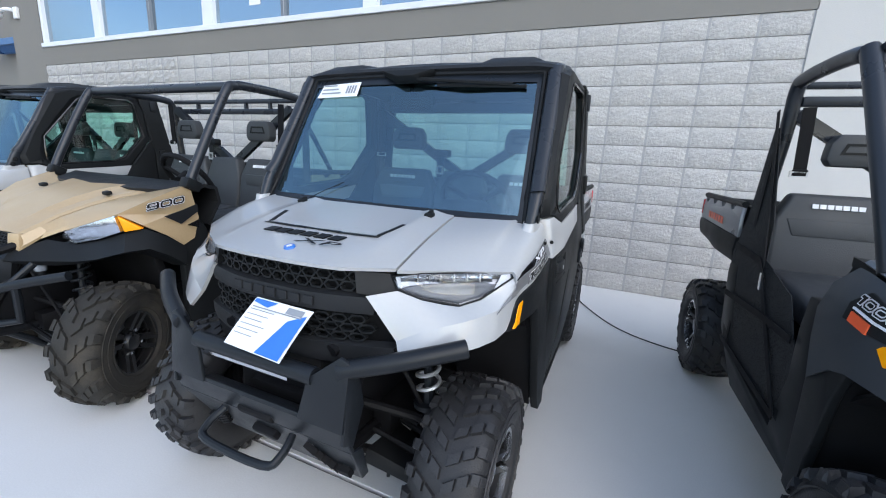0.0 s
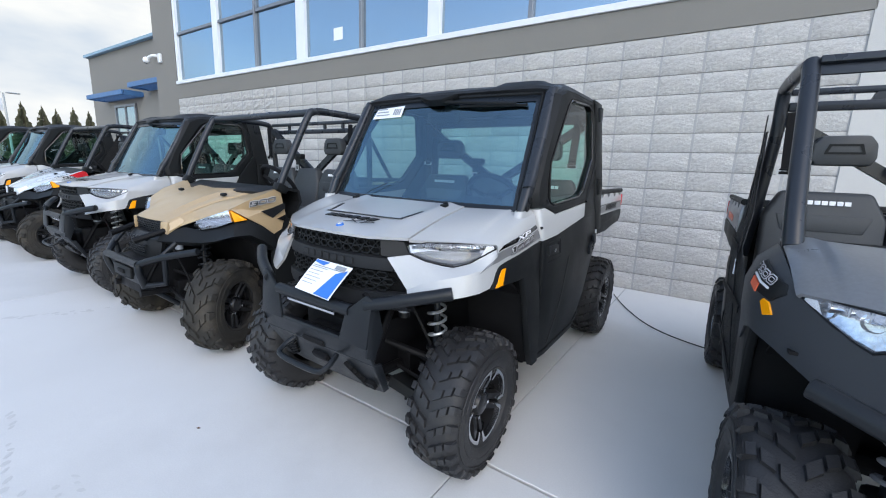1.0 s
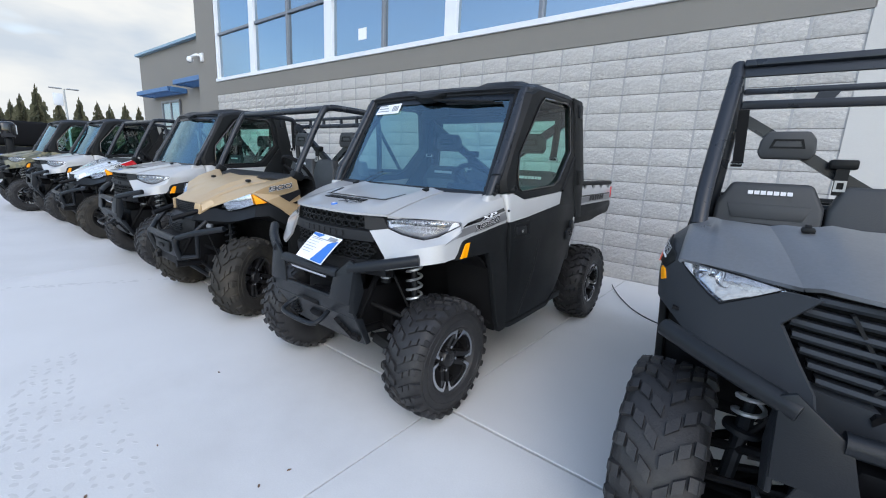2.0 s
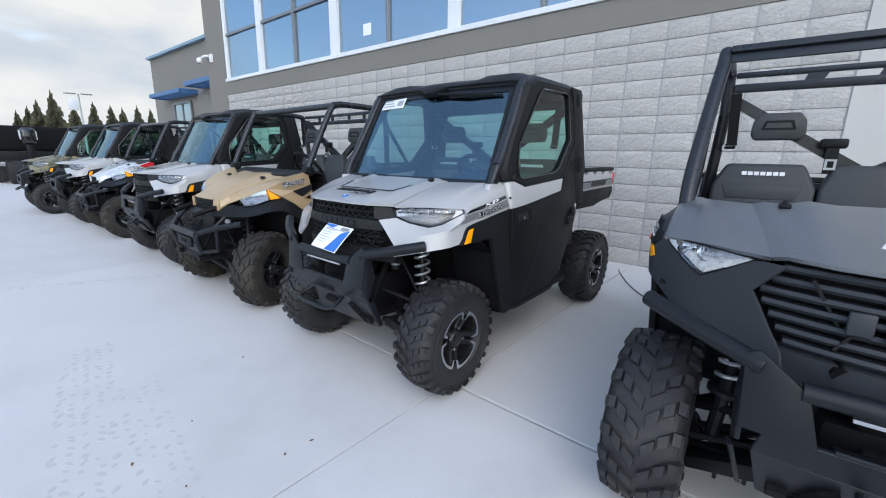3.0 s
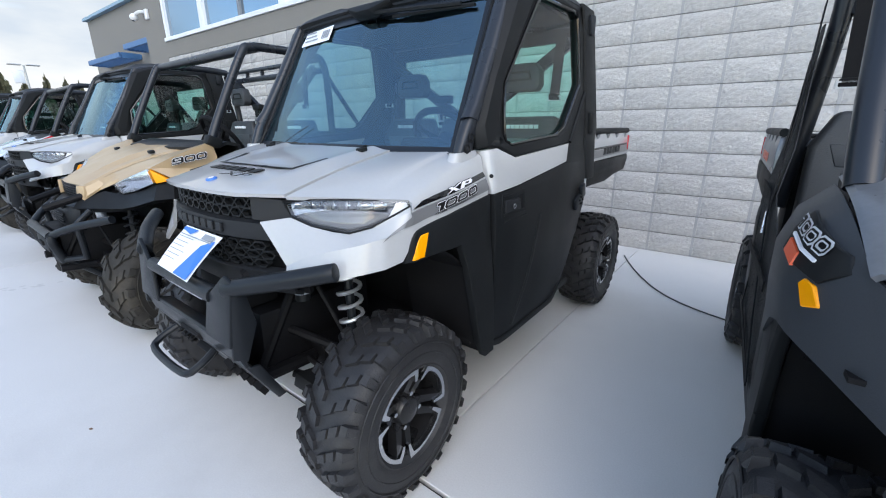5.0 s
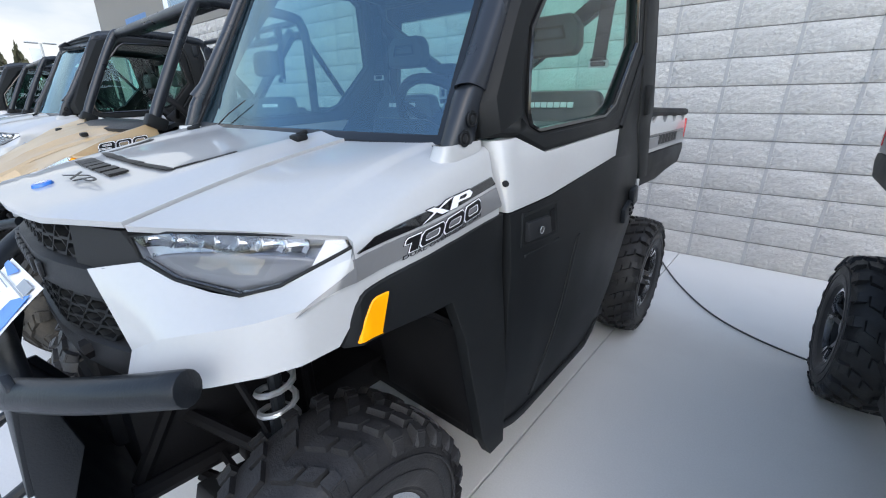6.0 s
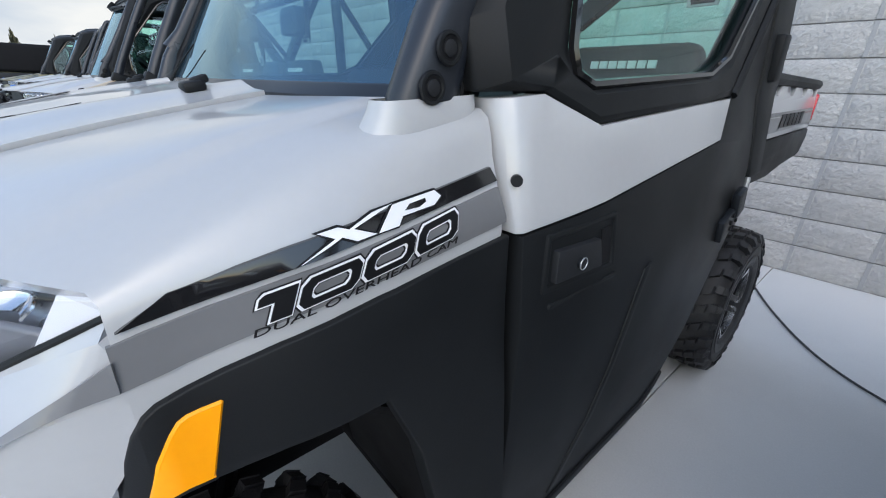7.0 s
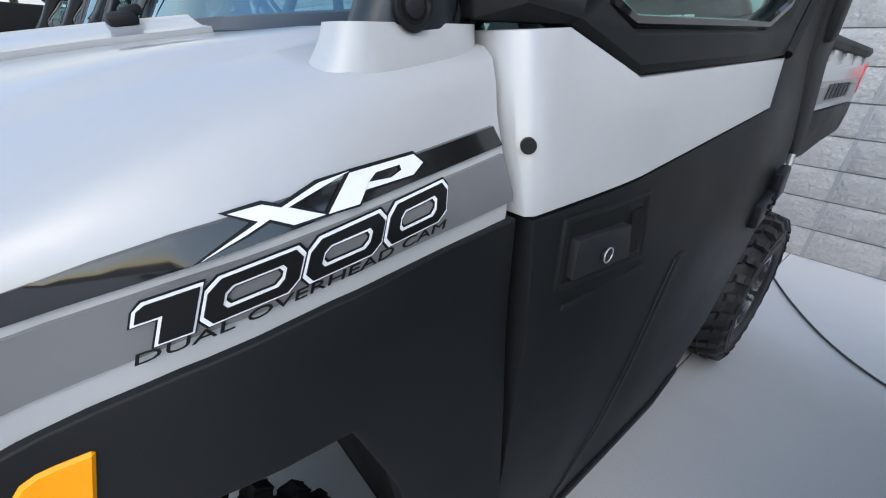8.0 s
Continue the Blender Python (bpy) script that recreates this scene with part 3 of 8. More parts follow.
def rim_mesh():
    """The machined face: four arcs, each with a short leg turned in at either end."""
    bm = BM()
    D = math.radians
    for k in range(4):
        lo, hi = 90 * k - 45 + 8.5, 90 * k + 45 - 8.5
        n = 10
        arc = [lo + (hi - lo) * i / n for i in range(n + 1)]
        loop = [(0.1755, a) for a in arc]
        loop += [(0.150, hi + 2.5), (0.122, hi + 4.5), (0.121, hi - 0.5), (0.147, hi - 4.0), (0.158, hi - 6.0)]
        loop += [(0.161, a) for a in arc[::-1][2:-2]]
        loop += [(0.158, lo + 6.0), (0.147, lo + 4.0), (0.121, lo + 0.5), (0.122, lo - 4.5), (0.150, lo - 2.5)]
        f = [(0.1130 - 0.22 * max(0, 0.16 - r), r * math.sin(D(a)), r * math.cos(D(a))) for r, a in loop]
        b = [(0.085, r * math.sin(D(a)), r * math.cos(D(a))) for r, a in loop]
        slab(bm, f, b)
    return mesh_of(bm, MACHINED)


def steel_rim_mesh():
    bm = BM()
    for k in range(5):
        a = radians(72 * k)
        box(bm, (0.045, 0.10 * math.sin(a), 0.10 * math.cos(a)), (0.012, 0.05, 0.03), rot(-72 * k), 0.004)
    lathe(bm, [(0.155, 0.040), (0.155, 0.050), (0.165, 0.050), (0.165, 0.040)], 40)
    return mesh_of(bm, surface("dark_rim_face", (0.10, 0.10, 0.105), 0.35, metal=0.8, bump=0.0))


TYRE_A = tyre_mesh(0.258, 26, 0.09, RUBBER)
TYRE_B = tyre_mesh(0.245, 16, 0.15, RUBBER2)
TYRE_C = tyre_mesh(0.265, 20, -0.15, RUBBER)
HUB, RIM, RIMDARK, SPOKE = hub_mesh(), rim_mesh(), steel_rim_mesh(), spoke_mesh()
NUT = mesh_of(tube(BM(), [(0.028, 0, 0.064), (0.082, 0, 0.064)], 0.009, 6), MACHINED)


def wheel(parent, x, y, s, tyre, rim, roll, size=1.0, steer=0.0):
    m = Matrix.Translation((s * x, y, R_TYRE * size - 0.004)) @ Matrix.Rotation(radians(steer) + (0 if s > 0 else math.pi), 4, "Z") @ Matrix.Rotation(radians(roll), 4, "X") @ Matrix.Scale(size, 4)
    w = twin("wheel", HUB, parent, m)
    twin("tyre", tyre, w, label="black rubber tyre with chunky tread")
    twin("rim", rim, w)
    for k in range(4):
        turn = Matrix.Rotation(radians(45 + 90 * k), 4, "X")
        twin("lug_nut", NUT, w, turn)
        twin("spoke", SPOKE, w, turn)
        twin("spoke", SPOKE, w, turn @ Matrix.Diagonal((1, -1, 1, 1)))
    return w


# ---------------------------------------------------------------- shared vehicle pieces
def coil_shock(v, s, x0, y0, z0, x1, y1, z1, turns=6, coil=SPRING):
    a, b = Vector((s * x0, y0, z0)), Vector((s * x1, y1, z1))
    d = (b - a).normalized()
    bm = BM()
    tube(bm, [a, a + (b - a) * 0.45], 0.024, 10)
    tube(bm, [a + (b - a) * 0.4, b], 0.016, 10)
    tube(bm, [b - d * 0.01, b + d * 0.012], 0.050, 14)
    tube(bm, [a + (b - a) * 0.32, a + (b - a) * 0.35], 0.056, 14)
    sh = part("shock", bm, STEEL, v)
    o = d.orthogonal().normalized()
    q = d.cross(o)
    pts = []
    n = turns * 12
    for i in range(n + 1):
        t = i / n
        ang = 2 * math.pi * turns * t
        pts.append(a + (b - a) * (0.40 + 0.57 * t) + 0.041 * (math.cos(ang) * o + math.sin(ang) * q))
    bm = BM()
    tube(bm, pts, 0.0075, 6)
    part("coil_spring", bm, coil, sh, "silver coil spring" if coil is SPRING else "")


def running_gear(v, coil=SPRING, y_front=0.0):
    """Frame, arms, shafts, shocks under the body."""
    for name, centre, size, bev in (("chassis", (0, 1.02, 0.43), (0.62, 2.2, 0.10), 0.01), ("skid_plate", (0, 0.92, 0.37), (1.38, 1.0, 0.05), 0.012), ("gearcase", (0, -0.02, 0.52), (0.46, 0.50, 0.26), 0.02)):
        part(name, box(BM(), centre, size, bevel=bev), UNDER, v)
    for sx in (-1, 1):
        for pts, r in (([(0.24, -0.30, 0.42), (0.25, 0.2, 0.40), (0.30, 0.6, 0.38)], 0.025), ([(0.22, -0.30, 0.80), (0.30, 0.10, 0.92), (0.40, 0.38, 1.0)], 0.022), ([(0.22, -0.28, 0.44), (0.24, -0.05, 0.86)], 0.018)):
            part("frame_tube", tube(BM(), [(sx * p, q, w) for p, q, w in pts], r, 8), UNDER, v)
    for sx in (-1, 1):
        for yy in (y_front, 2.06):
            for zz, zin in ((0.27, 0.36), (0.43, 0.55)):
                bm = BM()
                tube(bm, [(sx * 0.22, yy - 0.16, zin), (sx * 0.40, yy - 0.07, (zz + zin) / 2), (sx * 0.56, yy, zz)], 0.017, 8)
                tube(bm, [(sx * 0.22, yy + 0.16, zin), (sx * 0.40, yy + 0.07, (zz + zin) / 2), (sx * 0.56, yy, zz)], 0.017, 8)
                box(bm, (sx * 0.37, yy, (zz + zin) / 2 - 0.01), (0.10, 0.16, 0.012), rot(0, sx * 12))
                part("suspension_arm", bm, UNDER, v)
            bm = BM()
            tube(bm, [(sx * 0.14, yy, 0.46), (sx * 0.30, yy, 0.41), (sx * 0.58, yy, 0.335)], 0.014, 8)
            for q in (0.24, 0.50):
                tube(bm, [(sx * q, yy, 0.455 - (q - 0.14) * 0.27), (sx * (q + 0.03), yy, 0.44 - (q - 0.14) * 0.27), (sx * (q + 0.07), yy, 0.43 - (q - 0.14) * 0.27)], [0.045, 0.036, 0.024], 12)
            part("drive_shaft", bm, DARK, v)
            bm = BM()
            box(bm, (sx * 0.55, yy, 0.345), (0.06, 0.11, 0.22), bevel=0.015)
            tube(bm, [(sx * 0.56, yy, 0.335), (sx * 0.60, yy, 0.335)], 0.10, 20)
            part("knuckle", bm, UNDER, v)
        coil_shock(v, sx, 0.46, -0.045 + y_front, 0.36, 0.41, -0.025 + y_front, 0.90, coil=coil)
        coil_shock(v, sx, 0.47, 2.02, 0.36, 0.40, 1.98, 0.90, coil=coil)
        # moulded guard under the lower arm
        bm = BM()
        slab(bm, [(sx * 0.27, y_front - 0.20, 0.345), (sx * 0.52, y_front - 0.12, 0.235), (sx * 0.53, y_front - 0.11, 0.275), (sx * 0.28, y_front - 0.19, 0.40)],
             [(sx * 0.27, y_front + 0.04, 0.335), (sx * 0.52, y_front + 0.04, 0.225), (sx * 0.53, y_front + 0.04, 0.245), (sx * 0.28, y_front + 0.04, 0.36)])
        guard = part("arm_guard", soften(bm, 0.006, 2), PLASTIC, v)
        for q in (0.35, 0.43):
            bm = BM()
            box(bm, (sx * q, y_front - 0.178 + (q - 0.28) * 0.32, 0.345 - (q - 0.28) * 0.46), (0.012, 0.012, 0.06), rot(0, 0, sx * 18), 0.003)
            part("rib", bm, PLASTIC, guard)
        bm = BM()
        tube(bm, [(sx * 0.335, y_front - 0.16, 0.70), (sx * 0.335, y_front - 0.16, 0.80)], 0.026, 12)
        canister = part("canister", bm, PLASTIC, v)
        bm = BM()
        tube(bm, [(sx * 0.335, y_front - 0.16, 0.725), (sx * 0.335, y_front - 0.16, 0.765)], 0.0275, 12)
        part("canister_label", bm, INK, canister)
        bm = BM()
        tube(bm, [(sx * 0.33, -0.10, 0.74), (sx * 0.42, -0.06, 0.55), (sx * 0.47, -0.03, 0.40)], 0.009, 6)
        part("sway_link", bm, UNDER, v)
        bm = BM()
        tube(bm, [(sx * 0.16, -0.12, 0.44), (sx * 0.52, -0.11, 0.37)], 0.011, 6)
        part("tie_rod", bm, UNDER, v)
    bm = BM()
    box(bm, (0.10, 1.72, 0.62), (0.66, 0.72, 0.34), bevel=0.03)
    box(bm, (0, 1.62, 0.40), (0.5, 0.9, 0.08), bevel=0.02)
    part("engine_block", bm, DARK, v)


def under_floor(v, shelf=True):
    """Floor pan, foot wells and inner wheel housings."""
    for name, centre, size, tip, bev in (("floor_pan", (0, 0.83, 0.44), (1.40, 0.98, 0.05), 0, 0.01), ("seat_base", (0, 1.14, 0.66), (1.36, 0.42, 0.38), 0, 0.03),
                                         ("firewall", (0, 0.35, 0.74), (1.30, 0.05, 0.60), 12, 0.01), ("front_store", (0, 0.16, 0.99), (0.90, 0.36, 0.08), 0, 0.02)):
        if shelf or name != "front_store":
            part(name, box(BM(), centre, size, rot(tip), bev), DARK, v)


def bench(v, mat_back=SEAT, badge=True, panel=False):
    for x, w, lettered in ((-0.425, 0.47, True), (0.0, 0.36, False), (0.425, 0.47, True)):
        bm = BM()
        box(bm, (x, 0.98, 0.895), (w, 0.46, 0.12), rot(4), 0.035, 3)
        part("seat", bm, SEAT, v)
        bm = BM()
        hw = w / 2
        out = [(x - hw, 0.86), (x + hw, 0.86), (x + hw, 1.20), (x + hw * 0.74, 1.325), (x - hw * 0.74, 1.325), (x - hw, 1.20)]
        slab(bm, [(a, 1.17 + (z - 0.86) * 0.16, z) for a, z in out], [(a, 1.27 + (z - 0.86) * 0.12, z) for a, z in out])
        soften(bm, 0.022, 3)
        b = part("backrest", bm, mat_back, v)
        if badge and lettered:
            bm = BM()
            out = [(x - hw * 0.66, 1.13), (x + hw * 0.66, 1.13), (x + hw * 0.78, 1.21), (x - hw * 0.78, 1.21)]
            slab(bm, [(a, 1.165 + (z - 0.86) * 0.16, z) for a, z in out], [(a, 1.19 + (z - 0.86) * 0.16, z) for a, z in out])
            soften(bm, 0.006, 2)
            part("cushion_panel", bm, SEATHI if panel else SEAT, b)
            n, bw = 7, w * 0.42
            for i in range(n):
                bm = BM()
                cx = x - bw / 2 + bw * (i + 0.5) / n
                box(bm, (cx, 1.165 + (1.272 - 0.86) * 0.16 - 0.001, 1.272), (bw / n * 0.80, 0.006, 0.020), rot(-9))
                part("woven_mark", bm, DECALWHITE, b, "white lettering bar")


def steering(v, x=0.34, up=0.0):
    bm = BM()
    c = Vector((x, 0.66 + up * 0.4, 1.08 + up))
    m = Matrix.Translation(c) @ Euler((radians(-52), 0, 0)).to_matrix().to_4x4()
    tube(bm, [(0.175 * math.cos(a), 0.175 * math.sin(a), 0) for a in (2 * math.pi * i / 28 for i in range(28))], 0.016, 8, closed=True)
    for a in (90, 210, 330):
        tube(bm, [(0, 0, -0.02), (0.17 * math.cos(radians(a)), 0.17 * math.sin(radians(a)), 0)], 0.014, 6)
    tube(bm, [(0, 0, -0.05), (0, 0, 0.012)], 0.05, 14)
    tube(bm, [(0, 0, -0.03), (0, 0, -0.30)], 0.022, 8)
    laid(bm, m)
    part("steering_wheel", bm, DARK, v)


def dash(v):
    bm = BM()
    prof = [(0.26, 1.165), (0.40, 1.175), (0.52, 1.15), (0.56, 1.08), (0.52, 0.98), (0.46, 0.90), (0.34, 0.88), (0.26, 1.0)]
    slab(bm, [(-0.66, y, z) for y, z in prof], [(0.66, y, z) for y, z in prof])
    soften(bm, 0.012, 2)
    d = part("dashboard", bm, DARK, v)
    bm = BM()
    box(bm, (0.34, 0.50, 1.19), (0.22, 0.10, 0.06), rot(-20), 0.02)
    part("gauge_hood", bm, PLASTIC, d)
    for x in (-0.40, -0.1):
        bm = BM()
        box(bm, (x, 0.545, 1.06), (0.22, 0.012, 0.09), rot(-10), 0.008)
        part("glove_box_lid", bm, PLASTIC2, d)


def brace(v, x=0.63, z=1.685, y=1.30):
    """The V brace behind the seats with its headrest pads, belts and buckles."""
    for s in (-1, 1):
        bm = BM()
        a, b = Vector((s * x, y, z)), Vector((s * 0.02, y + 0.02, 1.29))
        d = (b - a).normalized()
        n = Vector((0, 0, 1)) - d * d.z
        n.normalize()
        slab(bm, [a + n * 0.028, b + n * 0.028, b - n * 0.028, a - n * 0.028],
             [q + Vector((0, 0.035, 0)) for q in (a + n * 0.028, b + n * 0.028, b - n * 0.028, a - n * 0.028)])
        part("brace", bm, CAGE, v)
        bm = BM()
        cx, cz = s * 0.395, 1.525
        out = [(-0.100, -0.072), (0.100, -0.072), (0.120, -0.040), (0.114, 0.030), (0.085, 0.070), (-0.085, 0.070), (-0.114, 0.030), (-0.120, -0.040)]
        slab(bm, [(cx + p, y - 0.075, cz + q) for p, q in out], [(cx + p, y - 0.005, cz + q) for p, q in out])
        soften(bm, 0.012, 2)
        h = part("headrest", bm, SEAT, v)
        bm = BM()
        ring(bm, [(cx - 0.075, y - 0.078, cz - 0.018), (cx + 0.075, y - 0.078, cz - 0.018), (cx + 0.06, y - 0.078, cz + 0.03), (cx - 0.06, y - 0.078, cz + 0.03)],
             [(cx - 0.06, y - 0.078, cz - 0.008), (cx + 0.06, y - 0.078, cz - 0.008), (cx + 0.05, y - 0.078, cz + 0.02), (cx - 0.05, y - 0.078, cz + 0.02)], (0, 0.01, 0))
        part("recess_rim", bm, PLASTIC, h)
        bm = BM()
        box(bm, (s * 0.60, y - 0.05, 1.56), (0.05, 0.006, 0.30), rot(0, s * 3))
        box(bm, (s * 0.595, y - 0.06, 1.42), (0.06, 0.02, 0.03), bevel=0.006)
        b = part("seat_belt", bm, DARK, v)
        bm = BM()
        ring(bm, [(s * 0.60 - 0.035, y - 0.07, 1.40), (s * 0.60 + 0.035, y - 0.07, 1.40), (s * 0.60 + 0.035, y - 0.07, 1.425), (s * 0.60 - 0.035, y - 0.07, 1.425)],
             [(s * 0.60 - 0.027, y - 0.07, 1.405), (s * 0.60 + 0.027, y - 0.07, 1.405), (s * 0.60 + 0.027, y - 0.07, 1.419), (s * 0.60 - 0.027, y - 0.07, 1.419)], (0, 0.008, 0))
        part("belt_buckle", bm, GALV, b, "bright metal buckle")
    bm = BM()
    box(bm, (-0.155, y - 0.02, 1.435), (0.11, 0.06, 0.05), bevel=0.012)
    box(bm, (-0.155, y - 0.04, 1.36), (0.05, 0.008, 0.16))
    m = part("belt_retractor", bm, PLASTIC, v)
    bm = BM()
    ring(bm, [(-0.178, y - 0.055, 1.30), (-0.132, y - 0.055, 1.30), (-0.132, y - 0.055, 1.355), (-0.178, y - 0.055, 1.355)],
         [(-0.168, y - 0.055, 1.312), (-0.142, y - 0.055, 1.312), (-0.142, y - 0.055, 1.345), (-0.168, y - 0.055, 1.345)], (0, 0.008, 0))
    part("belt_buckle", bm, GALV, m, "bright metal buckle")


def bull_bar(v, wide=0.0):
    """Front bumper of plate and tube; wide: how much further apart its towers stand."""
    bm = BM()
    # lower plate, raked backwards to its foot
    out = [(-0.36, -0.43, 0.645), (0.36, -0.43, 0.645), (0.375, -0.40, 0.56), (0.335, -0.29, 0.375), (0.25, -0.275, 0.355), (-0.25, -0.275, 0.355), (-0.335, -0.29, 0.375), (-0.375, -0.40, 0.56)]
    a = [Vector(q) for q in out]
    f1 = [a[0], a[1], a[2], a[7]]
    f2 = [a[7], a[2], a[3], a[4], a[5], a[6]]
    for f in (f1, f2):
        extrude(bm, f, (0, 0.014, 0.004))
    main = part("bumper_plate", soften(bm, 0.003, 1), STEEL, v)
    for s in (-1, 1):
        bm = BM()
        # upright tower: a folded plate with a side wing
        front = [(s * 0.20, -0.435, 0.640), (s * 0.365, -0.435, 0.640), (s * 0.375, -0.41, 0.845), (s * 0.345, -0.415, 0.862), (s * 0.235, -0.425, 0.775)]
        extrude(bm, front, (0, 0.014, 0))
        side = [(s * 0.366, -0.43, 0.60), (s * 0.373, -0.41, 0.845), (s * 0.378, -0.37, 0.80), (s * 0.382, -0.35, 0.70), (s * 0.374, -0.39, 0.58)]
        extrude(bm, side, (-s * 0.014, 0, 0))
        low = [(s * 0.375, -0.40, 0.56), (s * 0.335, -0.29, 0.375), (s * 0.342, -0.265, 0.385), (s * 0.385, -0.36, 0.56)]
        extrude(bm, low, (-s * 0.014, 0, 0))
        for q in bm.verts:
            q.co.x += s * wide
        part("bumper_tower", soften(bm, 0.004, 2), STEEL, main)
        bm = BM()
        tube(bm, spline([(s * (0.33 + wide), -0.405, 0.815), (s * (0.50 + wide), -0.335, 0.858), (s * (0.648 + wide), -0.245, 0.893)], 4), 0.027, 14)
        part("side_tube", soften(bm, 0.004, 2, 60), STEEL, main)
        for i in range(5):
            bm = BM()
            box(bm, (s * (0.20 + 0.012 * i), -0.378 + 0.014 * i, 0.50 - 0.022 * i), (0.045, 0.02, 0.008), rot(30, s * 25))
            part("slot", bm, DARK, main)
        bm = BM()
        box(bm, (s * 0.295, -0.330, 0.42), (0.045, 0.02, 0.035), rot(30))
        part("slot", bm, DARK, main)
    bm = BM()
    tube(bm, [(-0.25 - wide, -0.405, 0.775), (0.25 + wide, -0.405, 0.775)], 0.027, 14)
    part("cross_tube", bm, STEEL, main)
    bm = BM()
    box(bm, (0, -0.404, 0.643), (0.44, 0.05, 0.012), rot(-15), 0.003)
    part("shelf", bm, STEEL, main)
    bm = BM()
    box(bm, (-0.03, -0.40, 0.735), (0.34, 0.01, 0.010))
    part("trim_strip", bm, MACHINED, main, "bright trim strip")
    bm = BM()
    box(bm, (0, -0.400, 0.575), (0.15, 0.03, 0.035), rot(35), 0.01)
    box(bm, (0.0, -0.365, 0.485), (0.10, 0.03, 0.04), rot(35), 0.008)
    part("winch_slot", bm, DARK, main)
    bm = BM()
    tube(bm, spline([(-0.15, -0.40, 0.545), (-0.16, -0.46, 0.515), (-0.12, -0.495, 0.495), (0.12, -0.495, 0.495), (0.16, -0.46, 0.515), (0.15, -0.40, 0.545)], 4), 0.013, 10)
    part("tow_loop", bm, STEEL, main)
    bm = BM()
    box(bm, (0, -0.22, 0.72), (0.34, 0.14, 0.14), bevel=0.02)
    box(bm, (0, -0.24, 0.55), (0.30, 0.12, 0.12), bevel=0.02)
    part("crash_box", bm, DARK, main)


def hexmesh(bm, x0, x1, z0, z1, yf, cw=0.052, ch=0.034, w=0.006, d=0.016):
    """A honeycomb lattice of flat six-sided rings."""
    rows = max(1, round((z1 - z0) / ch))
    cols = max(1, round((x1 - x0) / (cw * 0.98)))
    for r in range(rows):
        for c in range(cols):
            cx = x0 + (x1 - x0) * (c + 0.5 + (0.25 if r % 2 else -0.25)) / cols
            cz = z0 + (z1 - z0) * (r + 0.5) / rows
            o = [(-0.5, 0), (-0.28, 0.5), (0.28, 0.5), (0.5, 0), (0.28, -0.5), (-0.28, -0.5)]
            outer = [(cx + p * cw, yf(cx + p * cw), cz + q * ch) for p, q in o]
            inner = [(cx + p * (cw - 2 * w), yf(cx + p * cw), cz + q * (ch - 2 * w)) for p, q in o]
            ring(bm, outer, inner, (0, d, 0))


# ---------------------------------------------------------------- the newer body
SIDE = [(0.34, 0.742), (0.42, 0.752), (0.60, 0.772), (0.90, 0.784), (1.02, 0.778), (1.10, 0.766), (1.20, 0.746), (1.50, 0.727), (1.85, 0.703)]


def x_door(y, z):
    """Half width of the doors, drawn in towards their leading edge, which is rounded off."""
    x = tab(SIDE, z) - 0.020 * max(0.0, min(1.0, (0.56 - y) / 0.16)) ** 1.3
    lead = min(1.0, max(0.0, (y - 0.381) / 0.017))
    return x - 0.022 * (1 - lead) ** 1.5 - max(0, y - 1.05) * 0.01


def x_fender(y, z):
    x = 0.742 + 0.02 * max(0, 0.95 - z) - 0.35 * max(0, z - 1.06)
    if y < 0:
        return x - 2.6 * (0.11 - y) ** 2 - 0.8 * max(0, -0.01 - y) ** 1.3
    return x - tab([(0, 0.0314), (0.02, 0.0305), (0.04, 0.0285), (0.065, 0.023), (0.086, 0.0175), (0.115, 0.0105), (0.15, 0.005), (0.22, 0.0)], y)


SEAM = lambda v: 0.402 - 0.016 * v
ridge_at = lambda u, v: 0.011 * max(0.0, 1 - abs(u - 0.30) / 0.05) * min(1, v * 1.8)


def hood_point(u, v):
    """u: half width 0..0.705; v: 0 at the lip, 1 at the rear edge."""
    yf = tab([(0, -0.338), (0.14, -0.334), (0.26, -0.312), (0.36, -0.252), (0.46, -0.185), (0.56, -0.110), (0.64, -0.050), (0.705, 0.000)], u)
    zf = tab([(0, 1.078), (0.36, 1.074), (0.56, 1.070), (0.705, 1.064)], u)
    yr = tab([(0, 0.215), (0.35, 0.235), (0.58, 0.264), (0.61, 0.274), (0.628, 0.335), (0.705, 0.375)], u)
    zr = tab([(0, 1.190), (0.30, 1.186), (0.40, 1.181), (0.56, 1.186), (0.64, 1.188), (0.705, 1.177)], u)
    t = v
    y = yf + (yr - yf) * t
    bulge = (0.008 + 0.010 * min(1.0, max(0.0, (u - 0.42) / 0.15))) * math.sin(math.pi * min(1, t))
    z = zf + (zr - zf) * t + bulge
    return Vector((u, y, z))


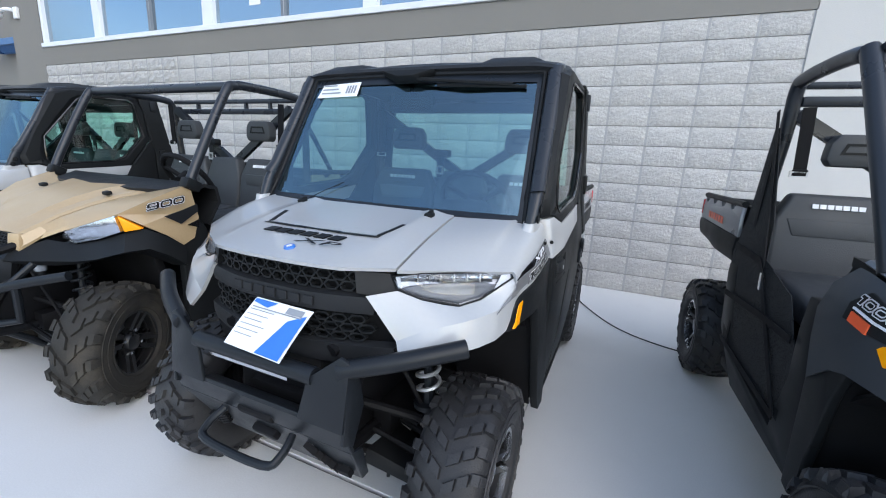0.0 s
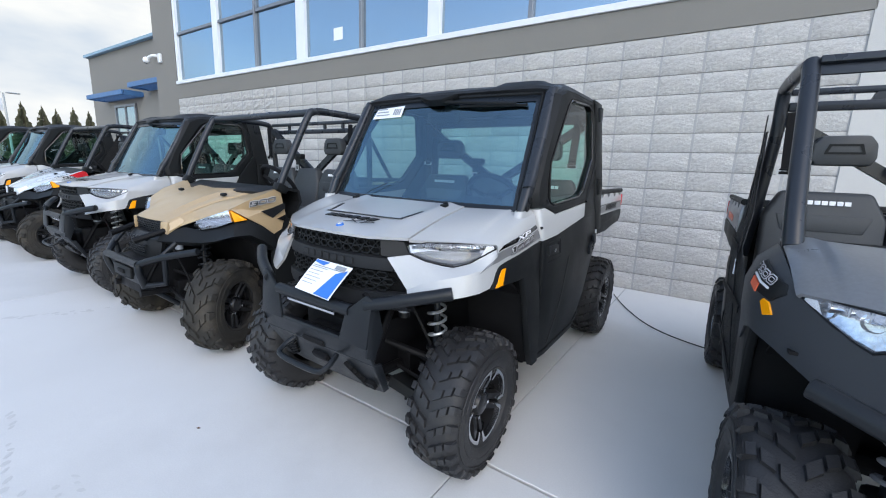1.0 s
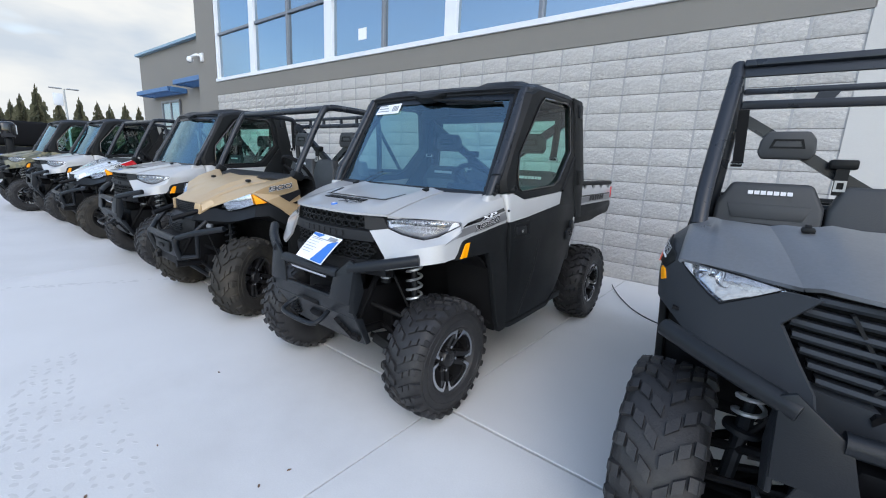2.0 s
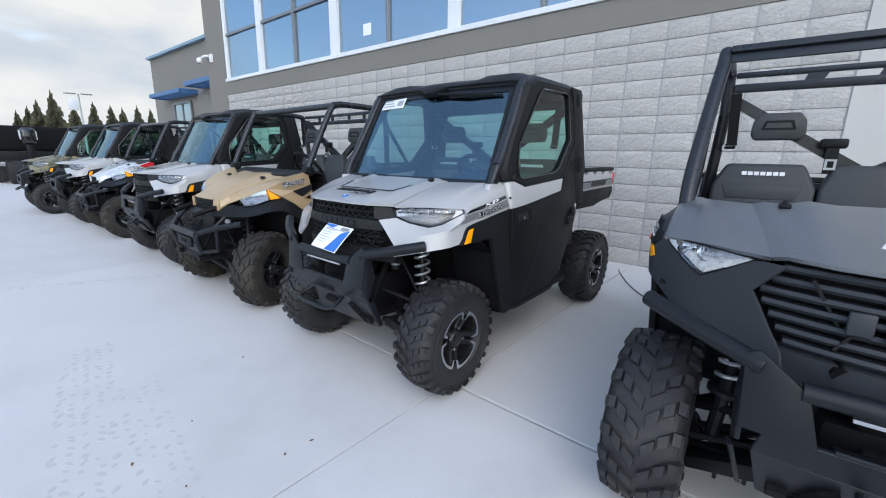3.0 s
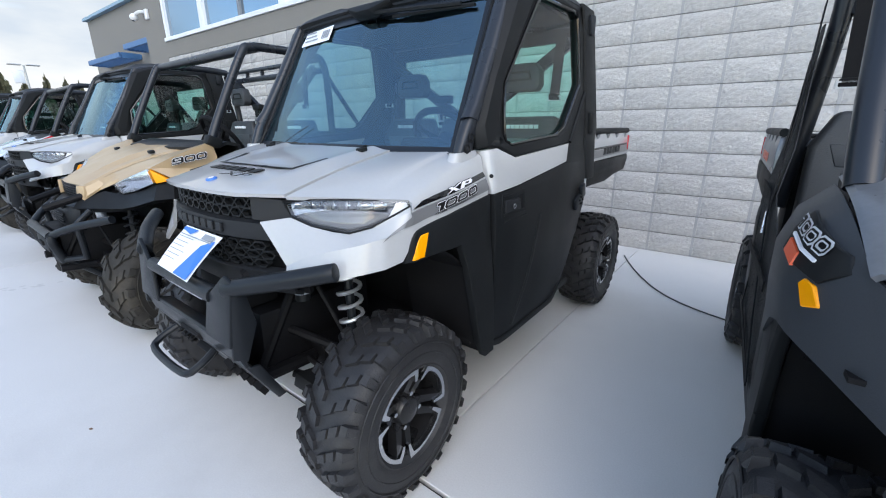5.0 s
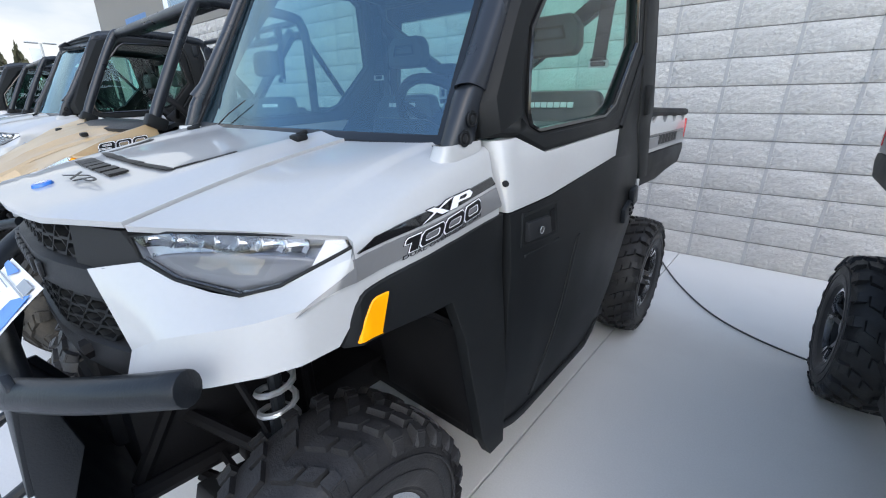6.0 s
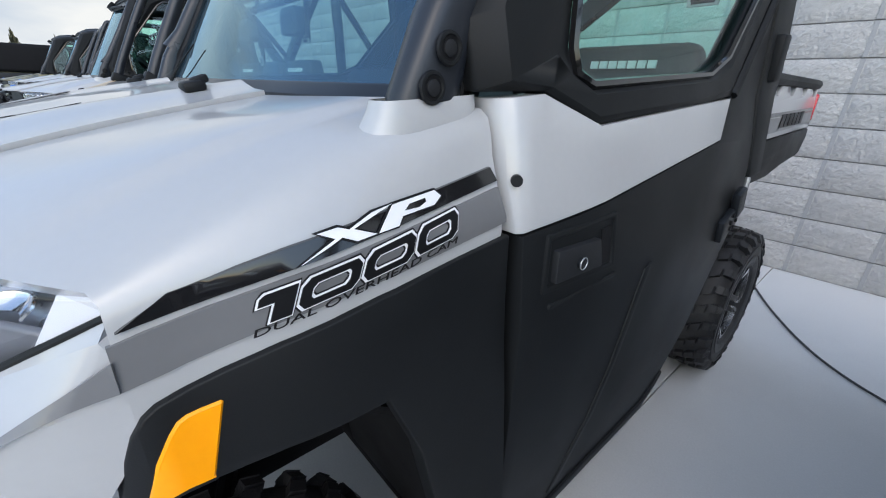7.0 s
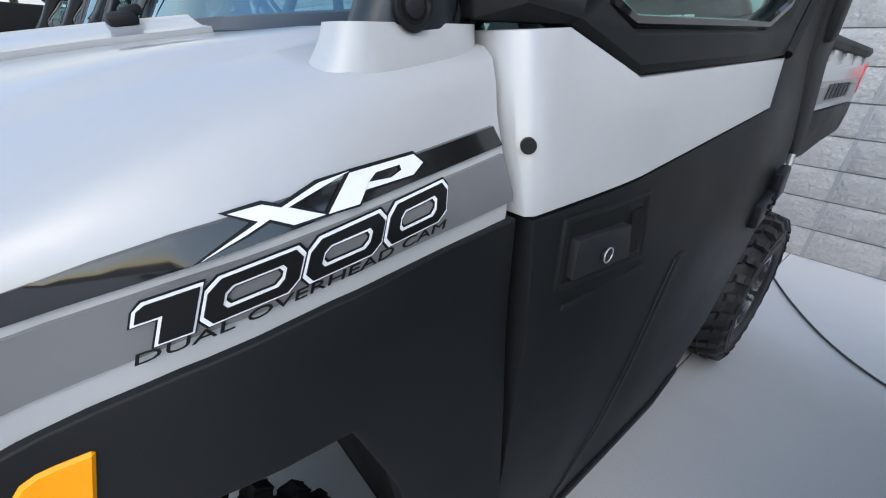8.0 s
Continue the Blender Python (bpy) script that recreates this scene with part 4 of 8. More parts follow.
def slatted_front(v):
    """Broad nose with curved slats, a raised mark and a deep chin."""
    face = lambda z, x: tab([(0.72, -0.31), (0.84, -0.325), (1.0, -0.322), (1.06, -0.31)], z) + 0.55 * max(0, abs(x) - 0.10) ** 1.6
    half = lambda z: tab([(0.80, 0.335), (0.835, 0.35), (0.971, 0.432), (1.06, 0.375)], z)
    bm = BM()
    grid(bm, [[(x, face(z, x) + 0.06, z) for x in np.linspace(-w, w, 13)] for z, w in ((0.74, 0.42), (0.84, 0.42), (0.93, 0.42), (1.0, 0.40), (1.066, 0.37))])
    nose = part("nose_panel", thick(bm, 0.02), DARK, v)
    for k in range(7):
        z = 0.845 + 0.034 * k
        w = half(z) - 0.012
        bm = BM()
        grid(bm, [[(x, face(z, x) + dy, z + dz) for x in np.linspace(-w, w, 17)] for dy, dz in ((0.045, 0.008), (0.008, 0.010), (0.002, 0.0), (0.012, -0.010), (0.045, -0.010))])
        part("grille_slat", thick(bm, 0.004), FASCIA, nose)
    for k in range(9):
        x = -0.26 + 0.065 * k
        bm = BM()
        box(bm, (x, face(0.95, x) + 0.022, 0.95), (0.008, 0.02, 0.20), rot(0, 30 if k % 2 else -30))
        part("grille_web", bm, PLASTIC, nose)
    for i in range(7):
        x = -0.21 + 0.07 * i
        bm = BM()
        box(bm, (x, face(0.95, x) - 0.004, 0.948), (0.052, 0.016, 0.062), bevel=0.006)
        part("raised_mark", bm, FASCIA, nose)
    bm = BM()
    rows = []
    for q, dy in ((0.0, 0.05), (0.1, 0.008), (0.5, -0.004), (0.92, 0.004), (1.0, 0.04)):
        z = 0.715 + 0.115 * q
        rows.append([(x, face(z, x) + dy, z) for x in np.linspace(-0.36, 0.36, 17)])
    grid(bm, rows)
    part("chin_panel", thick(bm, 0.012), FASCIA, nose)


def fascia_x(y, z):
    """Half width of the moulded front of the open-cab vehicle, beside the bonnet."""
    return tab([(-0.06, 0.640), (0.0, 0.697), (0.075, 0.750), (0.15, 0.775), (0.25, 0.785), (0.40, 0.785)], y) - 0.30 * max(0, z - 1.02) - 0.10 * max(0, 0.95 - z)


def moulded_fascia(v, s):
    """One smooth moulding from the grille round the lamp to the door, with its number plate panel."""
    ahead = lambda x, z: tab([(0.33, -0.312), (0.375, -0.288), (0.434, -0.240), (0.50, -0.190), (0.571, -0.128), (0.64, -0.062), (0.70, 0.006)], x) - 0.10 * max(0, 0.96 - z) - 0.25 * max(0, 0.86 - z) * (x < 0.6)
    at = lambda x, z: (x, ahead(x, z), z)
    flank = lambda y, z: (fascia_x(y, z), y, z)
    cols = [[at(0.372, 1.062), at(0.408, 1.010), at(0.434, 0.971), at(0.386, 0.885), at(0.352, 0.830), at(0.345, 0.79), at(0.35, 0.765)],
            [at(0.405, 1.062), at(0.432, 1.015), at(0.448, 0.971), at(0.412, 0.880), at(0.392, 0.825), at(0.39, 0.785), at(0.39, 0.762)],
            [at(0.440, 1.058), at(0.460, 1.015), at(0.466, 0.965), at(0.452, 0.880), at(0.440, 0.825), at(0.440, 0.787), at(0.44, 0.765)],
            [at(0.505, 1.010), at(0.507, 0.985), at(0.508, 0.945), at(0.505, 0.875), at(0.502, 0.830), at(0.50, 0.797), at(0.50, 0.777)],
            [at(0.571, 0.962), at(0.571, 0.946), at(0.571, 0.920), at(0.568, 0.870), at(0.566, 0.840), at(0.564, 0.812), at(0.562, 0.794)],
            [at(0.638, 1.000), at(0.637, 0.975), at(0.635, 0.940), at(0.632, 0.890), at(0.630, 0.860), at(0.628, 0.838), at(0.626, 0.818)],
            [at(0.700, 1.052), flank(0.012, 1.02), flank(0.012, 0.975), flank(0.010, 0.925), flank(0.008, 0.892), flank(0.006, 0.872), flank(0.004, 0.852)]]
    for y, top, low in ((0.05, 1.080, 0.872), (0.09, 1.094, 0.882), (0.14, 1.109, 0.886), (0.20, 1.124, 0.884), (0.27, 1.138, 0.862), (0.33, 1.148, 0.82), (0.383, 1.152, 0.78)):
        cols.append([(0.7095, y, top)] + [flank(y, top + (low - top) * q) for q in (0.14, 0.36, 0.62, 0.80, 0.92, 1.0)])
    bm = BM()
    grid(bm, cols)
    skin = part("fender_side", mirrored(thick(bm, 0.012), s), FASCIA, v, "charcoal moulded front fascia", angle=50)
    # dark plate with the numerals beside the bonnet
    bm = fitted([(0.040, 1.045), (0.075, 1.012), (0.250, 1.030), (0.262, 1.075), (0.215, 1.118), (0.055, 1.072)], lambda y, z: fascia_x(y, z) + 0.003, (1.03, 1.06, 1.09), (0.075, 0.11, 0.15, 0.2), 0.006)
    plate = part("badge_plate", mirrored(soften(bm, 0.0015, 1, 50), s), PLASTIC, skin)
    if s < 0:
        for k, (grow, mat) in enumerate(((0.0022, DECALWHITE), (-0.0012, BLACKINK))):
            m = basis((-0.762, 0.236, 1.082), (0, -0.975, -0.17), (0.26, 0, 1))
            for figure in square_numerals("1000", 0.150, 0.028, 0.2, grow):
                laid(figure, m)
                for q in figure.verts:
                    q.co.x = -(fascia_x(q.co.y, q.co.z) + 0.0075 + 0.0008 * k)
                part("numeral", figure, mat, plate, "" if k else "printed numeral with white outline")
        bm = fitted([(0.100, 1.042), (0.232, 1.064), (0.232, 1.069), (0.100, 1.047)], lambda y, z: fascia_x(y, z) + 0.0075, (), (0.15,), 0.004)
        part("print_bar", mirrored(bm, s), DECALWHITE, plate)
        bm = fitted([(0.150, 1.018), (0.225, 1.030), (0.230, 1.056), (0.155, 1.044)], lambda y, z: fascia_x(y, z) + 0.0070, (), (), 0.005)
        part("orange_bar", mirrored(bm, s), ORANGE, plate)
    bm = fitted([(0.062, 0.972), (0.096, 0.958), (0.120, 0.996), (0.106, 1.010), (0.078, 1.006)], lambda y, z: fascia_x(y, z) + 0.0035, (), (), 0.010)
    part("side_reflector", mirrored(soften(bm, 0.002, 1, 50), s), AMBER, skin, "amber reflector")
    # guard behind the wheel
    arch = [(0.20, 0.900), (0.250, 0.78), (0.290, 0.60), (0.318, 0.45), (0.350, 0.372), (0.405, 0.380), (0.398, 0.80), (0.386, 0.96), (0.30, 0.96)]
    bm = fitted(arch, lambda y, z: 0.766 - 0.03 * max(0, 0.86 - z), (0.45, 0.60, 0.75, 0.888), (0.30,), 0.03)
    guard = part("fender_flare", mirrored(soften(bm, 0.008, 3, 50), s), PLASTIC, v, angle=40)
    bm = BM()
    grid(bm, [[(x, y + 0.012, z + 0.006) for x in (0.728, 0.62, 0.50, 0.40)] for y, z in ((0.14, 0.896), (0.222, 0.892), (0.262, 0.78), (0.296, 0.60), (0.322, 0.45), (0.352, 0.385))])
    part("arch_liner", mirrored(thick(bm, 0.006), s), DARK, guard)


def honeycomb_front(v):
    """Black nose between the headlamps: bars, lattices and chin."""
    face = lambda z, x: tab([(0.72, -0.30), (0.80, -0.315), (0.86, -0.322), (1.0, -0.322), (1.06, -0.31)], z) + 0.55 * max(0, abs(x) - 0.10) ** 1.6
    # backing
    bm = BM()
    grid(bm, [[(x, face(z, x) + 0.055, z) for x in np.linspace(-w, w, 13)] for z, w in ((0.74, 0.40), (0.84, 0.40), (0.93, 0.38), (1.0, 0.38), (1.068, 0.37))])
    nose = part("nose_panel", thick(bm, 0.02), DARK, v)
    for z0, z1, w0, w1, lab in ((0.925, 0.995, 0.345, 0.36, ""), (0.745, 0.838, 0.40, 0.405, "")):
        bm = BM()
        rows = []
        n = 15
        for k, q in enumerate((0.0, 0.12, 0.5, 0.88, 1.0)):
            z = z0 + (z1 - z0) * q
            w = w0 + (w1 - w0) * q
            dy = (0.03, 0.004, 0.0, 0.004, 0.03)[k]
            rows.append([(x, face(z, x) + dy, z) for x in np.linspace(-w, w, n)])
        grid(bm, rows)
        part("nose_bar" if z0 > 0.9 else "chin_panel", thick(bm, 0.012), PLASTIC2, nose)
    bm = BM()
    hexmesh(bm, -0.30, 0.30, 0.998, 1.062, lambda x: face(1.03, x) + 0.012)
    part("upper_grille", bm, PLASTIC, nose)
    bm = BM()
    hexmesh(bm, -0.335, 0.335, 0.838, 0.925, lambda x: face(0.88, x) + 0.014, 0.056, 0.030)
    part("lower_grille", bm, PLASTIC, nose)
    for s in (-1, 1):
        bm = BM()
        q = [(s * 0.355, face(1.0, 0.355) + 0.004, 0.995), (s * 0.395, -0.205, 1.00), (s * 0.38, -0.225, 1.06), (s * 0.29, -0.275, 1.066), (s * 0.30, face(1.0, 0.30), 1.0)]
        extrude(bm, q, (0, 0.03, 0))
        part("lamp_surround", bm, PLASTIC2, nose)
    # embossed bars on the nose bar
    for i in range(7):
        bm = BM()
        x = -0.15 + 0.05 * i
        box(bm, (x, face(0.96, x) - 0.001, 0.962), (0.036, 0.008, 0.030), bevel=0.002, seg=1)
        part("raised_mark", bm, PLASTIC2, nose)


def headlamp(v, s, kite=False):
    HI, HI2 = (0.383, -0.214, 1.050), (0.400, -0.210, 1.012)
    HB, HO, HO2 = (0.572, -0.128, 0.966), (0.699, 0.010, 1.045), (0.694, 0.002, 1.062)
    TOP = [(0.56, -0.105, 1.064), (0.46, -0.178, 1.064)]
    loop = [HI, HI2, (0.47, -0.185, 0.985), HB, (0.625, -0.085, 0.985), HO, HO2] + TOP
    if kite:
        loop = [(0.438, -0.222, 1.060), (0.505, -0.178, 1.010), (0.571, -0.126, 0.966), (0.604, -0.092, 0.980), (0.655, -0.040, 1.018), (0.698, 0.010, 1.048), (0.694, 0.006, 1.064), (0.60, -0.080, 1.064), (0.52, -0.148, 1.064)]
    loop = [Vector(q) for q in loop]
    c = sum(loop, Vector()) / len(loop)
    out = Vector((0.5, -0.82, 0.25)).normalized()
    k = len(loop)

    def shell(bm, steps, cap):
        """Rings drawn in towards the middle, each set back or forward."""
        rows = [[bm.verts.new(c + (q - c) * f + out * h) for q in loop] for f, h in steps]
        for p, q in zip(rows, rows[1:]):
            for i in range(k):
                bm.faces.new((p[i], p[(i + 1) % k], q[(i + 1) % k], q[i]))
        top = bm.verts.new(c + out * cap)
        for i in range(k):
            bm.faces.new((rows[-1][i], rows[-1][(i + 1) % k], top))

    bm = BM()
    shell(bm, ((1.0, -0.004), (0.97, -0.016), (0.6, -0.020)), -0.020)
    lamp = part("headlight", mirrored(bm, s), BRIGHTLAMP if kite else REFLECTOR, v, "clear headlight with bright reflector", angle=25)
    if kite:
        ends = Vector((0.49, -0.165, 1.036)), Vector((0.700, 0.006, 1.036))
        for f in (0.40, 0.78):
            q = ends[0] * (1 - f) + ends[1] * f
            bm = BM()
            m = basis(q - out * 0.014, out, (0, 0, 1))
            lathe(bm, [(0.026, 0.006), (0.024, 0.003), (0.017, -0.004), (0.008, -0.009), (0.001, -0.010)], 20)
            laid(bm, m)
            bowl = part("reflector_bowl", mirrored(bm, s), CHROME, lamp, angle=60)
            bm = BM()
            lathe(bm, [(0.007, -0.009), (0.0065, 0.002), (0.004, 0.005), (0.001, 0.006)], 12)
            laid(bm, m)
            part("bulb_cap", mirrored(bm, s), GALV, bowl, angle=60)
    else:
        # smooth domed lower reflector, under an arched edge; its grey imitates mirrored sky
        edge = [Vector(q) for q in ((0.402, -0.206, 1.010), (0.470, -0.181, 0.990), (0.530, -0.151, 0.979), (0.572, -0.126, 0.973), (0.622, -0.083, 0.990), (0.668, -0.030, 1.018),
                                    (0.655, -0.043, 1.027), (0.60, -0.092, 1.033), (0.54, -0.133, 1.034), (0.48, -0.168, 1.030), (0.43, -0.192, 1.021))]
        mid = sum(edge, Vector()) / len(edge)
        bm = BM()
        rows = [[bm.verts.new(mid + (q - mid) * f + out * h) for q in edge] for f, h in ((1.0, -0.010), (0.97, -0.004), (0.8, -0.001), (0.5, 0.002), (0.2, 0.0035))]
        for p, q in zip(rows, rows[1:]):
            for i in range(len(edge)):
                bm.faces.new((p[i], p[(i + 1) % len(edge)], q[(i + 1) % len(edge)], q[i]))
        bm.faces.new(rows[-1])
        part("lower_reflector", mirrored(bm, s), LOWERLAMP, lamp, "smooth lower reflector, its grey imitating mirrored sky", angle=80)
    for i in range(6):
        # bright cells along the top, parted by thin upright fins
        f = (0.08, 0.25, 0.45, 0.58, 0.71, 0.84)[i]
        q = Vector((0.40, -0.196, 1.049)) * (1 - f) + Vector((0.668, -0.020, 1.049)) * f
        bm = BM()
        m = basis(q - out * 0.012, (0.83, 0.55, 0.0), (0, 0, 1))
        wide = 0.024 if i < 2 else 0.0185
        grid(bm, [[(a * wide, 0.008 * h, 0.009 * a * a + 0.006 * h * h) for a in (-1, -0.6, 0, 0.6, 1)] for h in (-1.5, -0.8, 0.0, 0.6, 1.0)])
        laid(bm, m)
        part("reflector_cell", mirrored(thick(bm, 0.002), s), CHROME, lamp, angle=70)
        if i > 1:
            bm = BM()
            box(bm, (-0.0195, -0.002, 0.004), (0.003, 0.030, 0.016), bevel=0.001, seg=1)
            laid(bm, m)
            part("reflector_fin", mirrored(bm, s), DECALWHITE, lamp)
    # outer end wall, coloured white in place of chrome mirroring the sky
    bm = BM()
    extrude(bm, [Vector(q) - out * 0.004 for q in ((0.668, -0.024, 1.056), (0.652, -0.052, 1.004), (0.692, 0.002, 1.040), (0.689, -0.004, 1.056))], out * -0.004)
    part("lamp_end_wall", mirrored(bm, s), DECALWHITE, lamp)
    bm = BM()
    shell(bm, ((1.0, 0.0), (0.92, 0.005), (0.75, 0.010), (0.45, 0.015)), 0.017)
    lens = part("lens", mirrored(bm, s), LAMPGLASS, lamp, angle=80)
    lens.visible_shadow = False
    bm = BM()
    tube(bm, [q + Vector((0, -0.001, 0)) for q in loop], 0.0032, 6, closed=True)
    part("lens_rim", mirrored(bm, s), PLASTIC, lamp)
    bm = BM()
    low = [q for q in loop[1:4]]
    tube(bm, [q + (c - q) * 0.035 - out * 0.004 for q in low], 0.0042, 6)
    part("lower_bezel", mirrored(bm, s), GLOSSBLACK, lamp)


def fender_edge(y):
    """Lower limit of the painted flank."""
    return tab([(0.0, 0.935), (0.02, 0.952), (0.046, 0.966), (0.12, 0.976), (0.385, 1.030)], y)


def newer_body(v, paint, fascia, decal="bands"):
    # bonnet panel
    plain = fascia is not paint
    seam_at = (lambda q: 0.402 + 0.062 * q) if plain else SEAM
    slit = 0.0 if plain else 0.0018
    bm = BM()
    us = (0.0, 0.1, 0.2, 0.265, 0.295, 0.317, 0.34, 0.37, 1.0)
    rows = []
    for k in range(13):
        t = k / 12
        seam = seam_at(t)
        row = []
        for u in [-q for q in us[::-1]] + list(us[1:]):
            a = abs(u)
            a = seam - slit if a == 1.0 else a * seam / 0.402
            p = hood_point(a, t)
            ridge = ridge_at(a, t)
            row.append(((p.x if u >= 0 else -p.x), p.y, p.z + (0.0 if plain and abs(u) == 1.0 else 0.010 if plain else 0.006) + ridge))
        rows.append(row)
    grid(bm, rows)
    hood = part("hood", thick(bm, 0.012), paint, v, angle=24)
    for s in (-1, 1):
        # fender: top, shoulder and flank down to the black flare
        bm = BM()
        cols = []
        for k, t in enumerate([0.0, 0.08, 0.16, 0.24, 0.32, 0.40, 0.46, 0.52] + [0.55 + 0.01 * i for i in range(25)] + [0.82, 0.86, 0.90, 0.95, 1.0]):
            seam = seam_at(t) + slit
            col = [hood_point(u, t) for u in (seam, (seam * 2 + 0.58) / 3, (seam + 1.16) / 3, 0.58, 0.605, 0.612, 0.620, 0.628, 0.636, 0.65, 0.672, 0.699)]
            e = hood_point(0.705, t)
            low = fender_edge(e.y)
            zs = [e.z - 0.008, e.z - 0.026, e.z - 0.05]
            xs = [0.7085, 0.7195, x_fender(e.y, e.z - 0.05)]
            if k == 0:
                xs = [0.708, 0.710, 0.712]
            for x, z in zip(xs, zs):
                col.append(Vector((min(x, x_fender(e.y, z) + 0.004), e.y, z)))
            for q in (0.25, 0.5, 0.75, 1.0):
                z = (e.z - 0.05) * (1 - q) + low * q
                col.append(Vector((x_fender(e.y, z), e.y, min(z, e.z - 0.055))))
            cols.append(col)
        # the corner below the lamp runs on from the flank
        upper = [Vector(q) for q in ((0.329, -0.274, 0.994), (0.402, -0.214, 1.007), (0.47, -0.189, 0.983), (0.530, -0.158, 0.970), (0.572, -0.131, 0.9635), (0.638, -0.074, 0.988), (0.7075, -0.006, 1.029))]
        crease = [Vector(q) for q in ((0.428, -0.260, 0.868), (0.500, -0.235, 0.905), (0.560, -0.205, 0.924), (0.600, -0.176, 0.934), (0.637, -0.143, 0.944), (0.681, -0.093, 0.960), (0.703, -0.036, 0.976))]
        lower = [Vector(q) for q in ((0.458, -0.288, 0.815), (0.500, -0.272, 0.824), (0.550, -0.243, 0.834), (0.600, -0.205, 0.846), (0.650, -0.155, 0.858), (0.684, -0.098, 0.866), (0.700, -0.036, 0.878))]
        corner = [[p, (p + q) / 2, q, (q + r) / 2, r] for p, q, r in zip(upper, crease, lower)]
        corner.append(cols[0][-5:])

        def on_corner(i, t, lift=0.0):
            i0, j = min(int(i), 6), min(int(t * 4), 3)
            fi, ft = i - i0, t * 4 - j
            mix = lambda q: q[j] + (q[j + 1] - q[j]) * ft
            return mix(corner[i0]) * (1 - fi) + mix(corner[i0 + 1]) * fi + Vector((0.83, -0.5, 0.2)) * lift

        sheet = [[on_corner(i, t) for t in (0.0, 0.25, 0.5, 0.75, 1.0)] for i in np.linspace(0, 7, 29)]
        tip = Vector((0.700, 0.004, 1.044))
        gap = [(upper[5], upper[6], Vector((0.699, 0.008, 1.043)), Vector((0.625, -0.087, 0.984))), (upper[4], upper[5], Vector((0.625, -0.087, 0.984)), Vector((0.572, -0.129, 0.965))), (upper[-1], tip, cols[0][14]), (tip, cols[0][13], cols[0][14]), (tip, cols[0][12], cols[0][13]), (tip, cols[0][11], cols[0][12])]
        if fascia is paint:
            grid(bm, cols)
            grid(bm, [c[:3] for c in sheet])
            for f in gap:
                bm.faces.new([bm.verts.new(q) for q in f])
            bmesh.ops.remove_doubles(bm, verts=bm.verts, dist=0.0006)
            fender = part("fender", mirrored(thick(bm, 0.012), s), paint, v, angle=62)
            bm = BM()
            grid(bm, [c[2:] for c in sheet])
            part("fender_chin", mirrored(thick(bm, 0.012), s), paint, fender, angle=62)
        else:
            grid(bm, [c[:13] for c in cols])
            fender = part("fender", mirrored(thick(bm, 0.012), s), paint, v, angle=30)
            moulded_fascia(v, s)
        if not plain:
            # low upstand that meets the foot of the pillar
            bm = BM()
            rings = []
            for w in (0.0, 0.15, 0.35, 0.6, 0.85, 0.97, 1.0, 1.01):
                pts = []
                low = max(0.0, 1 - w)
                for j in range(32):
                    q = 2 * math.pi * j / 32
                    cx, cy = math.cos(q), math.sin(q)
                    grow = 0.0005 if w > 1 else 0.0025 + 0.003 * low
                    x = 0.678 + (0.022 + grow) * math.copysign(abs(cx) ** 0.6, cx)
                    y = 0.305 + (0.062 + grow) * math.copysign(abs(cy) ** 0.6, cy) - 0.012 * low ** 2 * max(0.0, -cy)
                    u = min(x, 0.700)
                    yf, yr = hood_point(u, 0).y, hood_point(u, 1).y
                    z = (hood_point(u, min(1.0, (y - yf) / (yr - yf))).z - 0.004) * low + (1.187 + 0.06 * (y - 0.26)) * min(1.0, w) - 0.03 * low ** 2 * max(0.0, cx)
                    pts.append(bm.verts.new((min(x, x_fender(y, z) + 0.0015 - 0.005 * (w == 0.0)), y, z)))
                rings.append(pts)
            for p, q in zip(rings, rings[1:]):
                for j in range(32):
                    bm.faces.new((p[j], p[(j + 1) % 32], q[(j + 1) % 32], q[j]))
            part("pillar_upstand", mirrored(bm, s), paint, fender, angle=50)
            # dark strip added in the seam beside the bonnet, for the gap's shadow
            bm = BM()
            tube(bm, [hood_point(seam_at(t), t) + Vector((0, 0, -0.007)) for t in np.linspace(0.02, 0.98, 13)], 0.004, 6)
            part("seam_rubber", mirrored(bm, s), DARK, fender)
        if decal == "bands":
            bm = BM()
            rows = []
            for i in np.linspace(4.95, 7.0, 18):
                f = (i - 4.95) / 2.05
                rows.append([on_corner(i, 0.55 + f * (q - 0.55), 0.0058) for q in (0.0, 0.085, 0.17, 0.255, 0.34)])
            grid(bm, rows)
            part("grey_band", mirrored(thick(bm, 0.002), s), DECALGREY, fender)
        headlamp(v, s, fascia is not paint)
        # flare with its amber reflector, and the guard behind the wheel
        if fascia is paint:
            arch = [(-0.027, 0.868), (0.0, 0.871), (0.04, 0.874), (0.10, 0.880), (0.205, 0.884), (0.248, 0.78), (0.285, 0.60), (0.316, 0.46), (0.350, 0.388), (0.405, 0.396), (0.395, 0.80), (0.383, 1.036)]
            top = [(0.30, 1.0255), (0.20, 1.011), (0.107, 0.993), (0.064, 0.982), (0.037, 0.9745), (0.0137, 0.9673), (0.0035, 0.960), (-0.006, 0.945), (-0.0145, 0.922), (-0.021, 0.8935)]
            flank = lambda y, z: x_fender(y, z) + 0.007 - 0.012 * max(0, (0.86 - z)) + 0.02 * max(0, min(1, (y - 0.2) / 0.2)) * max(0, min(1, (0.9 - z) / 0.3))
            bm = fitted(arch + top, flank, (0.45, 0.60, 0.75, 0.888, 0.95), (0.0, 0.02, 0.04, 0.065, 0.09, 0.12, 0.15, 0.215, 0.30), 0.03)
